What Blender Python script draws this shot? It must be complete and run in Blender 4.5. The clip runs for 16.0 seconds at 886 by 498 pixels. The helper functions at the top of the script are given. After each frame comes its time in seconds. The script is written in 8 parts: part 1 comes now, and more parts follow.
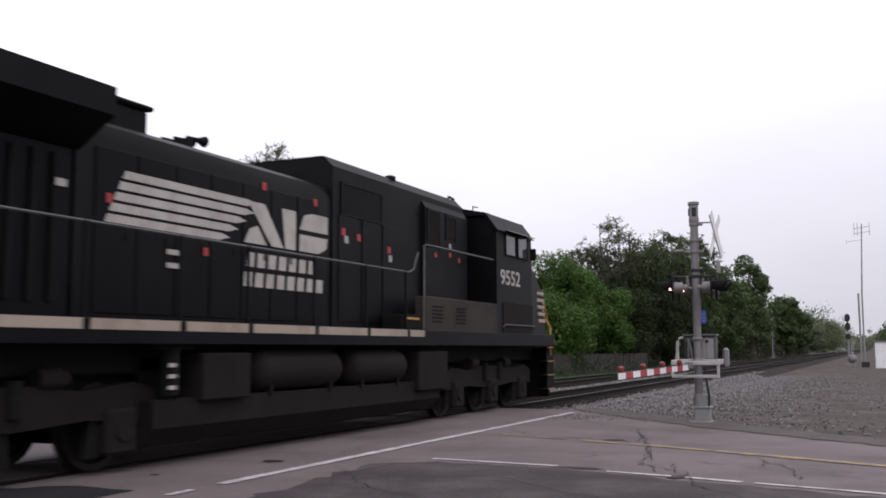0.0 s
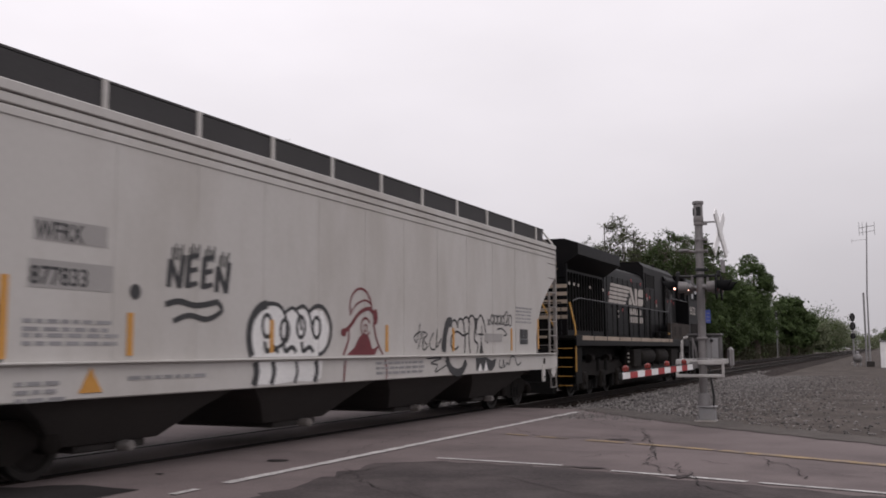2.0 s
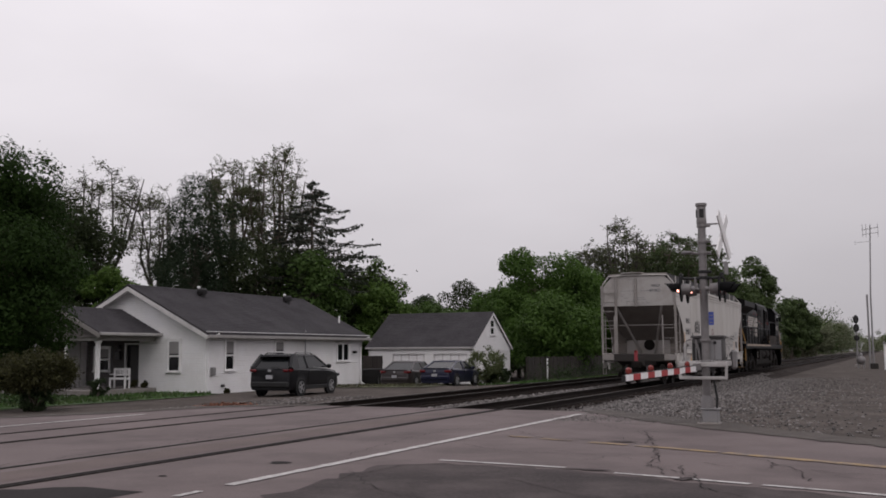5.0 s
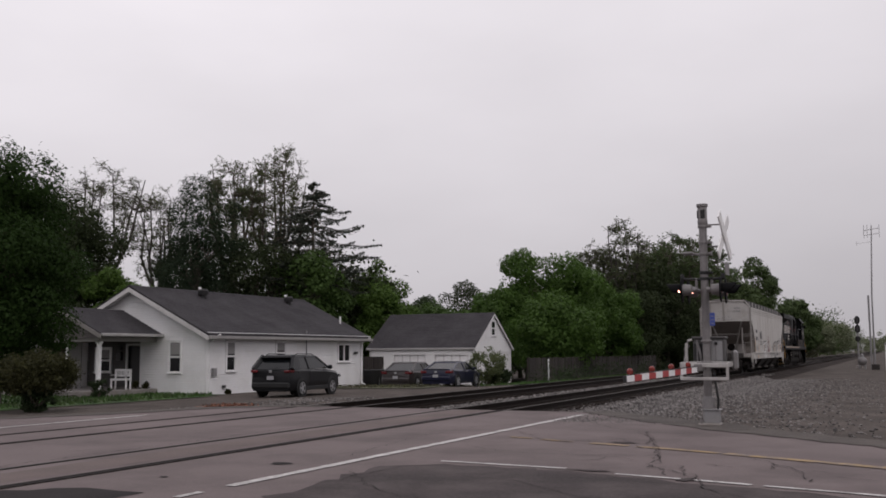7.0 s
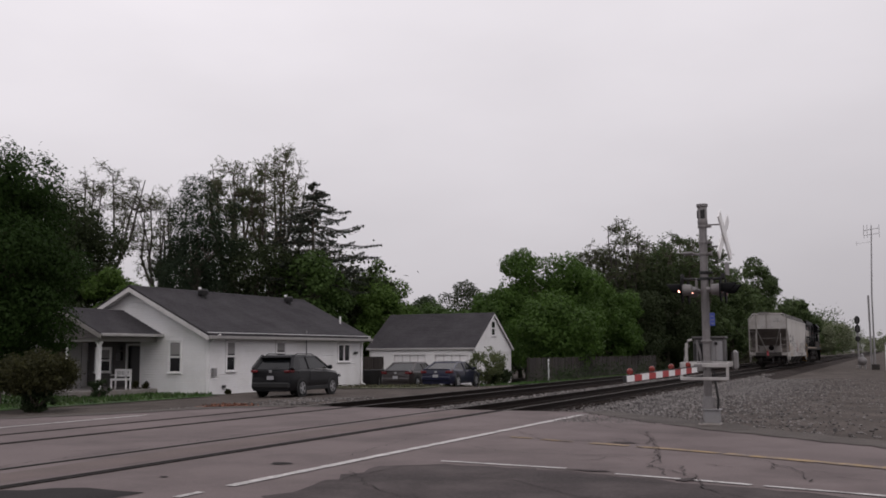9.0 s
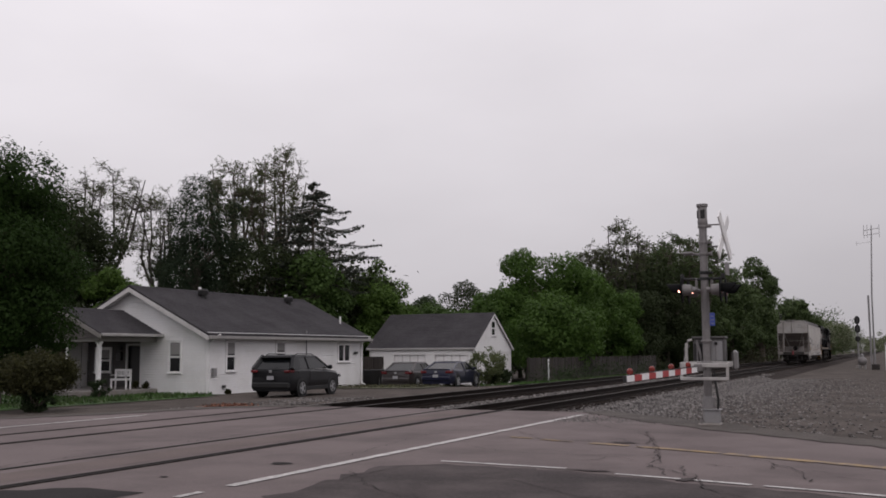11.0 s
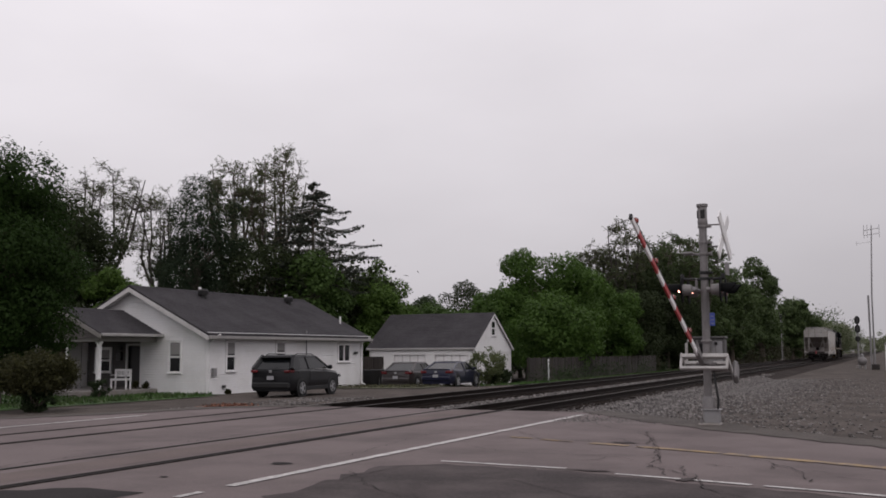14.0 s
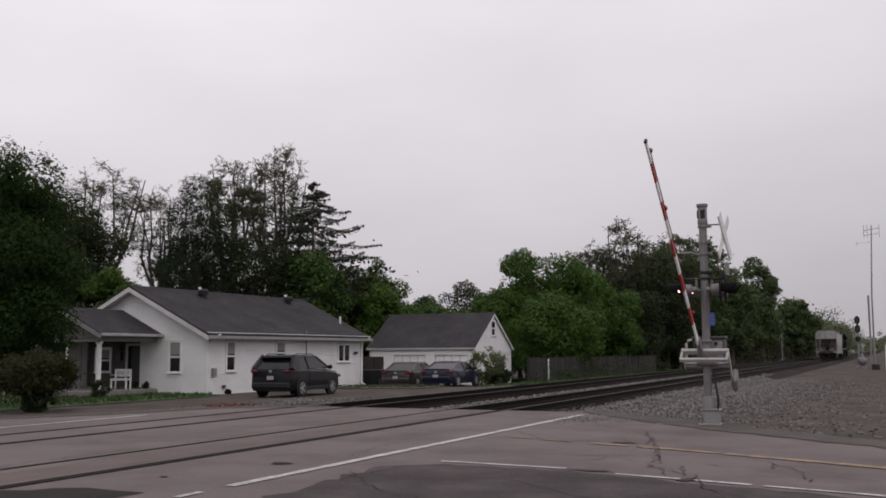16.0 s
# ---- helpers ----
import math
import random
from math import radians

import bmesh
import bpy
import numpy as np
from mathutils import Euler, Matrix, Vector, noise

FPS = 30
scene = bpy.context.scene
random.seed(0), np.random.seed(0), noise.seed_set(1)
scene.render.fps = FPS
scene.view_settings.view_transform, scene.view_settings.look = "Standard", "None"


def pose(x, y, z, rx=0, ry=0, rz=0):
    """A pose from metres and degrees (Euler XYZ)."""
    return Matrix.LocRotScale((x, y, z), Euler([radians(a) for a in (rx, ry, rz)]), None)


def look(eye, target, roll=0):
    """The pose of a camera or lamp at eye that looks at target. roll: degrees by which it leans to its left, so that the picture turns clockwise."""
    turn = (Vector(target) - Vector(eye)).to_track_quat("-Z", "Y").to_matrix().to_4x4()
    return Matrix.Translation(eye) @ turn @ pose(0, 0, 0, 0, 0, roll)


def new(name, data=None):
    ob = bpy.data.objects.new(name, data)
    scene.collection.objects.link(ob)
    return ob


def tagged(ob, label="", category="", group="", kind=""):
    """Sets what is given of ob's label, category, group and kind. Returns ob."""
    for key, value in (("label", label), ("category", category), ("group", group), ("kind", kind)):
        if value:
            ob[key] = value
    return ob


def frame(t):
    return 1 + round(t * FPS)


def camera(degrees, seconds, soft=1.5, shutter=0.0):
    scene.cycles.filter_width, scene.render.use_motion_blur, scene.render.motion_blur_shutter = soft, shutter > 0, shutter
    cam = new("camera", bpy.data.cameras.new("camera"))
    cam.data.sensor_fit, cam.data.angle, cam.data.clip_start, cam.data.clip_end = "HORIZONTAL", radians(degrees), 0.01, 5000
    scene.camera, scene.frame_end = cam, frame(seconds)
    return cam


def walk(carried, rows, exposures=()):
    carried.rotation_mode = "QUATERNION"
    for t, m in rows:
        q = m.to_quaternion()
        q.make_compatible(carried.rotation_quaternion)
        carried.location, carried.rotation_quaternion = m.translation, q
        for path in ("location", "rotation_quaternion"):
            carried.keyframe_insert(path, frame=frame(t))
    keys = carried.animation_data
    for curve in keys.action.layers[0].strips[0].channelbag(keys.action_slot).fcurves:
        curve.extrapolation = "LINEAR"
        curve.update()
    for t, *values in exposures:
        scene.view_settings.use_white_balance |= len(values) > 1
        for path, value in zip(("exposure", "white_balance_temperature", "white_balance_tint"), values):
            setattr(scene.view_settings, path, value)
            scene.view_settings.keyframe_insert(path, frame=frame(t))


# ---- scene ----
# ---- the camera on its tripod: a slight swing while the train passes, then still ----
EYE = Vector((0.0, 0.0, 1.4525))
cam = camera(49.26, 16.0, soft=1.75, shutter=0.22)


def aim(turn, dip):
    """Camera pose; turn and dip in degrees, to the right and downwards."""
    yaw, pitch = 0.4318 - radians(turn), 0.1066 - radians(dip)
    way = Vector((-math.sin(yaw) * math.cos(pitch), math.cos(yaw) * math.cos(pitch), math.sin(pitch)))
    return look(EYE, EYE + way * 10, -0.3)


walk(cam, [(0.0, aim(0.49, 0.14)), (0.5, aim(0.60, 0.14)), (1.0, aim(0.41, 0.17)), (1.5, aim(0.235, 0.17)),
           (2.0, aim(0.235, 0.17)), (2.5, aim(0.155, 0.165)), (3.0, aim(0.145, 0.15)), (3.5, aim(0.11, 0.085)),
           (4.2, aim(0.10, 0.08)), (6.3, aim(0, 0)), (7.0, aim(0, 0)), (16.0, aim(0, 0))],
     exposures=[(0.0, 0.68, 6150, 13), (0.6, 0.58, 6150, 13), (1.2, 0.46, 6400, 13.5), (2.0, 0.3, 6500, 13.5), (2.5, 0.25, 6500, 13.5), (3.0, 0.24, 6500, 13.5), (3.5, 0.19, 6500, 13.5), (4.2, 0.14, 6500, 13.5), (6.3, 0.1, 6500, 13.5), (16.0, 0.1, 6500, 13.5)])

# ---- overcast sky: brighter overhead than at the horizon, with soft cloud ----
world = bpy.data.worlds.new("overcast_sky")
scene.world = world
world.use_nodes = True
wn, wl = world.node_tree.nodes, world.node_tree.links
wn.clear()
w_out = wn.new("ShaderNodeOutputWorld")
w_bg = wn.new("ShaderNodeBackground")
w_bg.inputs["Strength"].default_value = 1.0
w_sky = wn.new("ShaderNodeTexSky")
w_sky.sky_type, w_sky.sun_disc = "NISHITA", False
w_sky.sun_elevation, w_sky.sun_rotation = radians(48), radians(150)
w_sky.dust_density = 6.0
w_pale = wn.new("ShaderNodeHueSaturation")
w_pale.inputs["Saturation"].default_value = 0.12
w_pale.inputs["Value"].default_value = 0.05
w_tc = wn.new("ShaderNodeTexCoord")
w_sep = wn.new("ShaderNodeSeparateXYZ")
w_ramp = wn.new("ShaderNodeValToRGB")
w_ramp.color_ramp.elements[0].position, w_ramp.color_ramp.elements[0].color = 0.0, (0.52, 0.505, 0.525, 1)
w_ramp.color_ramp.elements[1].position, w_ramp.color_ramp.elements[1].color = 1.0, (1.0, 0.975, 1.01, 1)
w_mid = w_ramp.color_ramp.elements.new(0.34)
w_mid.color = (0.86, 0.835, 0.865, 1)
w_noise = wn.new("ShaderNodeTexNoise")
w_noise.inputs["Scale"].default_value, w_noise.inputs["Detail"].default_value = 2.2, 5.0
w_map = wn.new("ShaderNodeMapping")
w_map.inputs["Scale"].default_value = (1, 1, 2.6)
w_cloud = wn.new("ShaderNodeMapRange")
w_cloud.inputs["From Min"].default_value, w_cloud.inputs["From Max"].default_value = 0.3, 0.7
w_cloud.inputs["To Min"].default_value, w_cloud.inputs["To Max"].default_value = 0.93, 1.06
w_mul = wn.new("ShaderNodeMixRGB")
w_mul.blend_type = "MULTIPLY"
w_mul.inputs["Fac"].default_value = 1.0
w_side = wn.new("ShaderNodeMapRange")
w_side.inputs["From Min"].default_value, w_side.inputs["From Max"].default_value = -0.75, 0.15
w_side.inputs["To Min"].default_value, w_side.inputs["To Max"].default_value = 1.06, 0.86
w_even = wn.new("ShaderNodeMixRGB")
w_even.blend_type = "MULTIPLY"
w_even.inputs["Fac"].default_value = 1.0
w_mix = wn.new("ShaderNodeMixRGB")
w_mix.inputs["Fac"].default_value = 0.9
for a, b in ((w_tc.outputs["Generated"], w_sep.inputs[0]), (w_sep.outputs["Z"], w_ramp.inputs[0]),
             (w_tc.outputs["Generated"], w_map.inputs[0]), (w_map.outputs[0], w_noise.inputs["Vector"]),
             (w_noise.outputs[0], w_cloud.inputs["Value"]), (w_ramp.outputs[0], w_mul.inputs[1]),
             (w_cloud.outputs[0], w_mul.inputs[2]), (w_sky.outputs[0], w_pale.inputs["Color"]),
             (w_sep.outputs["X"], w_side.inputs["Value"]), (w_mul.outputs[0], w_even.inputs[1]), (w_side.outputs[0], w_even.inputs[2]),
             (w_pale.outputs[0], w_mix.inputs[1]), (w_even.outputs[0], w_mix.inputs[2]),
             (w_mix.outputs[0], w_bg.inputs["Color"]), (w_bg.outputs[0], w_out.inputs["Surface"])):
    wl.new(a, b)
sun_data = bpy.data.lights.new("sun", "SUN")
sun_data.energy, sun_data.angle, sun_data.color = 0.5, radians(25), (1.0, 0.97, 0.93)
sun = new("sun", sun_data)
sun.matrix_world = look((12, -12, 20), (0, 0, 0))

# ---- mesh tools ----


class Mesh:
    """Collects boxes, tubes and plates, and bakes them into one mesh."""

    def __init__(self):
        self.v, self.f = [], []

    def add(self, verts, faces, m=None):
        n = len(self.v)
        self.v += [tuple(m @ Vector(p)) if m else tuple(p) for p in verts]
        self.f += [tuple(i + n for i in f) for f in faces]
        return self

    def box(self, c, s, bev=0.0, m=None):
        hx, hy, hz = (a / 2 for a in s)
        b = min(bev, 0.45 * min(s))
        t = Matrix.Translation(c)
        t = t @ m if m else t
        if b <= 0:
            vs = [(x * hx, y * hy, z * hz) for x in (-1, 1) for y in (-1, 1) for z in (-1, 1)]
            return self.add(vs, [(0, 1, 3, 2), (4, 6, 7, 5), (0, 4, 5, 1), (2, 3, 7, 6), (0, 2, 6, 4), (1, 5, 7, 3)], t)
        vs, at = [], {}
        for x in (-1, 1):
            for y in (-1, 1):
                for z in (-1, 1):
                    for k, p in enumerate(((x * hx, y * (hy - b), z * (hz - b)), (x * (hx - b), y * hy, z * (hz - b)), (x * (hx - b), y * (hy - b), z * hz))):
                        at[x, y, z, k] = len(vs)
                        vs.append(p)
        fs, ring = [], ((-1, -1), (1, -1), (1, 1), (-1, 1))
        for s0 in (-1, 1):
            fs.append(tuple(at[s0, p, q, 0] for p, q in ring))
            fs.append(tuple(at[p, s0, q, 1] for p, q in ring))
            fs.append(tuple(at[p, q, s0, 2] for p, q in ring))
        for p in (-1, 1):
            for q in (-1, 1):
                fs.append((at[p, q, -1, 0], at[p, q, 1, 0], at[p, q, 1, 1], at[p, q, -1, 1]))
                fs.append((at[p, -1, q, 0], at[p, 1, q, 0], at[p, 1, q, 2], at[p, -1, q, 2]))
                fs.append((at[-1, p, q, 1], at[1, p, q, 1], at[1, p, q, 2], at[-1, p, q, 2]))
                for r in (-1, 1):
                    fs.append((at[p, q, r, 0], at[p, q, r, 1], at[p, q, r, 2]))
        return self.add(vs, fs, t)

    def tube(self, pts, r, n=8, r2=None, closed=True):
        """A round bar through the points."""
        pts = [Vector(p) for p in pts]
        rings, m = [], len(pts)
        up = Vector((0, 0, 1))
        for i, p in enumerate(pts):
            d = (pts[min(i + 1, m - 1)] - pts[max(i - 1, 0)]).normalized()
            ref = up if abs(d.dot(up)) < 0.9 else Vector((1, 0, 0))
            a = d.cross(ref).normalized()
            b = d.cross(a)
            rr = r if r2 is None else r + (r2 - r) * i / (m - 1)
            rings.append([p + (a * math.cos(2 * math.pi * k / n) + b * math.sin(2 * math.pi * k / n)) * rr for k in range(n)])
        vs = [q for ring in rings for q in ring]
        fs = [(i * n + k, i * n + (k + 1) % n, (i + 1) * n + (k + 1) % n, (i + 1) * n + k) for i in range(m - 1) for k in range(n)]
        if closed:
            fs += [tuple(range(n)), tuple((m - 1) * n + k for k in range(n))]
        return self.add(vs, fs)

    def cyl(self, a, b, r, n=16, r2=None):
        return self.tube([a, b], r, n, r2)

    def turned(self, profile, c, axis="z", n=20):
        """A solid of revolution; profile: (radius, along)."""
        vs, m = [], len(profile)
        for r, h in profile:
            for k in range(n):
                a = 2 * math.pi * k / n
                p = (r * math.cos(a), r * math.sin(a), h)
                if axis == "x":
                    p = (p[2], p[0], p[1])
                elif axis == "y":
                    p = (p[0], p[2], p[1])
                vs.append((p[0] + c[0], p[1] + c[1], p[2] + c[2]))
        fs = [(i * n + k, i * n + (k + 1) % n, (i + 1) * n + (k + 1) % n, (i + 1) * n + k) for i in range(m - 1) for k in range(n)]
        return self.add(vs, fs + [tuple(range(n)), tuple((m - 1) * n + k for k in range(n))])

    def prism(self, poly, lo, hi, axis="x"):
        """A flat outline drawn through from lo to hi along an axis."""
        n = len(poly)
        put = {"x": lambda p, q, h: (h, p, q), "y": lambda p, q, h: (p, h, q), "z": lambda p, q, h: (p, q, h)}[axis]
        vs = [put(p, q, h) for h in (lo, hi) for p, q in poly]
        return self.add(vs, [tuple(range(n)), tuple(range(2 * n - 1, n - 1, -1))] + [(i, (i + 1) % n, n + (i + 1) % n, n + i) for i in range(n)])

    def loft(self, sections, caps=True):
        """Skin over closed sections of equal length."""
        n, m = len(sections[0]), len(sections)
        vs = [p for s in sections for p in s]
        fs = [(i * n + k, i * n + (k + 1) % n, (i + 1) * n + (k + 1) % n, (i + 1) * n + k) for i in range(m - 1) for k in range(n)]
        if caps:
            fs += [tuple(range(n)), tuple((m - 1) * n + k for k in range(n))]
        return self.add(vs, fs)

    def bake(self, name, material=None, smooth=0.0, fix=True):
        me = bpy.data.meshes.new(name)
        me.from_pydata(self.v, [], self.f)
        if fix:
            bm = bmesh.new()
            bm.from_mesh(me)
            bmesh.ops.recalc_face_normals(bm, faces=bm.faces)
            bm.to_mesh(me)
            bm.free()
        if material:
            me.materials.append(material)
        if smooth:
            me.shade_smooth()
            me.set_sharp_from_angle(angle=radians(smooth))
        return me


def thing(name, m, label, category, group="", kind=""):
    ob = new(name)
    ob.empty_display_size = 0.2
    ob.matrix_basis = m
    return tagged(ob, label, category, group, kind)


def solid(name, mesh, material, label, category, group="", kind="", smooth=0.0, m=None):
    """A thing of one mesh."""
    ob = new(name, mesh.bake(name, material, smooth))
    if m:
        ob.matrix_basis = m
    return tagged(ob, label, category, group, kind)


def part(name, mesh, material, parent, label="", smooth=0.0, at=None):
    ob = new(name, mesh.bake(name, material, smooth) if isinstance(mesh, Mesh) else mesh)
    ob.parent = parent
    if at is not None:
        ob.matrix_basis = at
    return tagged(ob, label)


def B(c, s, bev=0.0, m=None):
    return Mesh().box(c, s, bev, m)


# ---- materials ----


def ss(a, b, x):
    """A smooth step from 0 at a to 1 at b."""
    t = min(1, max(0, (x - a) / (b - a)))
    return t * t * (3 - 2 * t)


def mat(name, base, rough=0.7, metal=0.0, var=0.15, scale=6.0, fine=60.0, bump=0.0, dirt=None, dirt_amount=0.0, dirt_scale=1.2, spec=0.5,
        stretch=(1, 1, 1), per_object=0.0, per_island=0.0, coat=0.0, emit=None, emit_strength=0.0, depth=0.01):
    """A surface with coarse stains, fine grain and relief."""
    m = bpy.data.materials.new(name)
    m.use_nodes = True
    n, l = m.node_tree.nodes, m.node_tree.links
    p = n["Principled BSDF"]
    p.inputs["Roughness"].default_value, p.inputs["Metallic"].default_value = rough, metal
    p.inputs["Specular IOR Level"].default_value = spec
    p.inputs["Coat Weight"].default_value = coat
    tc, mp = n.new("ShaderNodeTexCoord"), n.new("ShaderNodeMapping")
    mp.inputs["Scale"].default_value = stretch
    l.new(tc.outputs["Object"], mp.inputs[0])
    coarse, grain = n.new("ShaderNodeTexNoise"), n.new("ShaderNodeTexNoise")
    coarse.inputs["Scale"].default_value, coarse.inputs["Detail"].default_value = scale / 4, 6
    grain.inputs["Scale"].default_value, grain.inputs["Detail"].default_value = fine, 3
    l.new(mp.outputs[0], coarse.inputs["Vector"])
    l.new(mp.outputs[0], grain.inputs["Vector"])
    add = n.new("ShaderNodeMath")
    add.operation = "ADD"
    l.new(coarse.outputs[0], add.inputs[0])
    l.new(grain.outputs[0], add.inputs[1])
    rng = n.new("ShaderNodeMapRange")
    rng.inputs["From Min"].default_value, rng.inputs["From Max"].default_value = 0.65, 1.35
    rng.inputs["To Min"].default_value, rng.inputs["To Max"].default_value = 1 - var, 1 + var
    l.new(add.outputs[0], rng.inputs["Value"])
    last = rng.outputs[0]
    if per_object or per_island:
        src = n.new("ShaderNodeObjectInfo").outputs["Random"] if per_object else n.new("ShaderNodeNewGeometry").outputs["Random Per Island"]
        k = per_object or per_island
        r2, mul = n.new("ShaderNodeMapRange"), n.new("ShaderNodeMath")
        r2.inputs["To Min"].default_value, r2.inputs["To Max"].default_value = 1 - k, 1 + k
        mul.operation = "MULTIPLY"
        l.new(src, r2.inputs["Value"])
        l.new(r2.outputs[0], mul.inputs[0])
        l.new(last, mul.inputs[1])
        last = mul.outputs[0]
    tint = n.new("ShaderNodeMixRGB")
    tint.blend_type = "MULTIPLY"
    tint.inputs["Fac"].default_value = 1
    tint.inputs[1].default_value = (*base, 1)
    l.new(last, tint.inputs[2])
    col = tint.outputs[0]
    if dirt and dirt_amount:
        dn, dr, dm = n.new("ShaderNodeTexNoise"), n.new("ShaderNodeMapRange"), n.new("ShaderNodeMixRGB")
        dn.inputs["Scale"].default_value, dn.inputs["Detail"].default_value, dn.inputs["Roughness"].default_value = dirt_scale, 8, 0.65
        l.new(mp.outputs[0], dn.inputs["Vector"])
        dr.inputs["From Min"].default_value, dr.inputs["From Max"].default_value = 0.45, 0.7
        dr.inputs["To Max"].default_value = dirt_amount
        l.new(dn.outputs[0], dr.inputs["Value"])
        l.new(dr.outputs[0], dm.inputs["Fac"])
        l.new(col, dm.inputs[1])
        dm.inputs[2].default_value = (*dirt, 1)
        col = dm.outputs[0]
    l.new(col, p.inputs["Base Color"])
    if bump:
        bp = n.new("ShaderNodeBump")
        bp.inputs["Strength"].default_value, bp.inputs["Distance"].default_value = bump, depth
        l.new(grain.outputs[0], bp.inputs["Height"])
        l.new(bp.outputs[0], p.inputs["Normal"])
    if emit:
        p.inputs["Emission Color"].default_value, p.inputs["Emission Strength"].default_value = (*emit, 1), emit_strength
    return m


ASPHALT = mat("worn_asphalt", (0.142, 0.114, 0.112), 0.92, 0, 0.28, 1.6, 45, 0.4, (0.066, 0.052, 0.052), 0.6, 0.55, 0.3)
OLD_ASPHALT = mat("old_dark_asphalt", (0.043, 0.034, 0.034), 0.95, 0, 0.45, 3.0, 20, 0.9, (0.105, 0.087, 0.084), 0.5, 1.3, 0.3)
TAR = mat("tar", (0.024, 0.021, 0.021), 0.85, 0, 0.3, 5, 40, 0.3, spec=0.12)
WHITE_LINE = mat("worn_white_road_paint", (0.47, 0.45, 0.44), 0.8, 0, 0.15, 8, 60, 0.1, (0.16, 0.145, 0.14), 0.9, 5)
YELLOW_LINE = mat("worn_yellow_road_paint", (0.27, 0.185, 0.095), 0.85, 0, 0.3, 8, 40, 0.2, (0.13, 0.105, 0.10), 1.3, 3.0)
EARTH = mat("gravelly_earth", (0.080, 0.067, 0.060), 0.95, 0, 0.55, 2.5, 14, 1.0, (0.054, 0.046, 0.040), 0.85, 0.4, 0.15, depth=0.03)
BALLAST = mat("ballast_bed", (0.027, 0.021, 0.019), 0.95, 0, 0.45, 4, 14, 1.0, (0.075, 0.066, 0.06), 0.5, 0.9, 0.08, depth=0.05)
STONE = mat("crushed_stone", (0.128, 0.117, 0.113), 0.9, 0, 0.2, 10, 60, 0.3, per_island=0.7)
GRASS = mat("grass", (0.034, 0.078, 0.014), 0.9, 0, 0.3, 3, 30, 0.6, (0.08, 0.07, 0.04), 0.5, 0.7, per_island=0.35)
RAIL = mat("rusty_rail_steel", (0.011, 0.0075, 0.006), 0.75, 0.2, 0.25, 8, 60, 0.3, spec=0.12)
RAILHEAD = mat("worn_rail_head", (0.085, 0.077, 0.073), 0.6, 0.5, 0.12, 6, 80)
GROOVE = mat("flangeway_dirt", (0.013, 0.011, 0.0105), 0.95, 0, 0.3, 6, 40, 0.4, spec=0.1)
TIE = mat("weathered_sleeper", (0.018, 0.0135, 0.0115), 0.9, 0, 0.3, 6, 30, 0.6, spec=0.08, per_object=0.3)
BLACK = mat("sooty_black_paint", (0.0030, 0.0030, 0.0037), 0.5, 0, 0.2, 2, 30, 0.12, (0.009, 0.0075, 0.0072), 0.6, 0.9, 0.09)
# undergear base colours lowered to carry the shade beneath the frame
BLACK_DULL = mat("dull_black_undergear", (0.0042, 0.0038, 0.0038), 0.85, 0, 0.3, 4, 40, 0.4, (0.009, 0.0075, 0.0065), 0.55, 1.6, 0.2)
BROWN_DUST = mat("shade_darkened_dusty_steel", (0.0125, 0.0102, 0.009), 0.85, 0, 0.3, 4, 40, 0.3, (0.0055, 0.0048, 0.0046), 0.6, 1.8, 0.15)
CAB_DUST = mat("brown_dusty_panel", (0.036, 0.028, 0.024), 0.8, 0, 0.3, 4, 40, 0.2, (0.016, 0.013, 0.012), 0.6, 1.8, 0.2)
HANDRAIL = mat("dull_handrail_steel", (0.10, 0.10, 0.105), 0.6, 0.3, 0.15, 6, 40)
MACHINE = mat("weathered_machine_case", (0.085, 0.081, 0.081), 0.6, 0.3, 0.2, 5, 40, 0.1, (0.06, 0.055, 0.052), 0.6, 3)
HOOD = mat("matt_black_hood", (0.0045, 0.0045, 0.005), 0.8, 0, 0.1, 6, 40, spec=0.12)
CREAM = mat("dusty_cream_paint", (0.33, 0.265, 0.21), 0.7, 0, 0.12, 3, 40, 0.05, (0.17, 0.13, 0.10), 0.6, 2.0)
LOGO_WHITE = mat("faded_white_paint", (0.42, 0.385, 0.355), 0.65, 0, 0.1, 3, 40, 0.05, (0.22, 0.18, 0.155), 0.6, 2.0)
RED = mat("red_paint", (0.34, 0.026, 0.028), 0.55, 0, 0.15, 6, 40, 0.05)
YELLOW = mat("yellow_ochre_paint", (0.36, 0.19, 0.035), 0.6, 0, 0.15, 6, 40, 0.05)
GLASS_DARK = mat("dark_window_glass", (0.008, 0.009, 0.010), 0.12, 0, 0.05, 2, 20, spec=0.3)
GLASS_PALE = mat("cab_glass", (0.05, 0.055, 0.06), 0.06, 0, 0.05, 2, 20)
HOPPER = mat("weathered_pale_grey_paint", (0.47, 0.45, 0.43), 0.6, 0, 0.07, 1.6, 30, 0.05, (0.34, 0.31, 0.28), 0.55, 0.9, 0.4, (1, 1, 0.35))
# grimy underside, its base near black to carry the shade beneath the car
HOPPER_DARK = mat("grimy_shaded_underside", (0.026, 0.022, 0.020), 0.85, 0, 0.25, 3, 30, 0.2, (0.022, 0.019, 0.017), 0.6, 1.4)
HOPPER_GREY = mat("grimy_grey_paint", (0.24, 0.222, 0.212), 0.75, 0, 0.2, 3, 30, 0.1, (0.15, 0.12, 0.10), 0.6, 1.8)
GRATING = mat("dark_walkway_grating", (0.035, 0.033, 0.034), 0.8, 0, 0.2, 4, 40, 0.2)
PAINT_BLACK = mat("black_spray_paint", (0.03, 0.03, 0.032), 0.6, 0, 0.3, 5, 30)
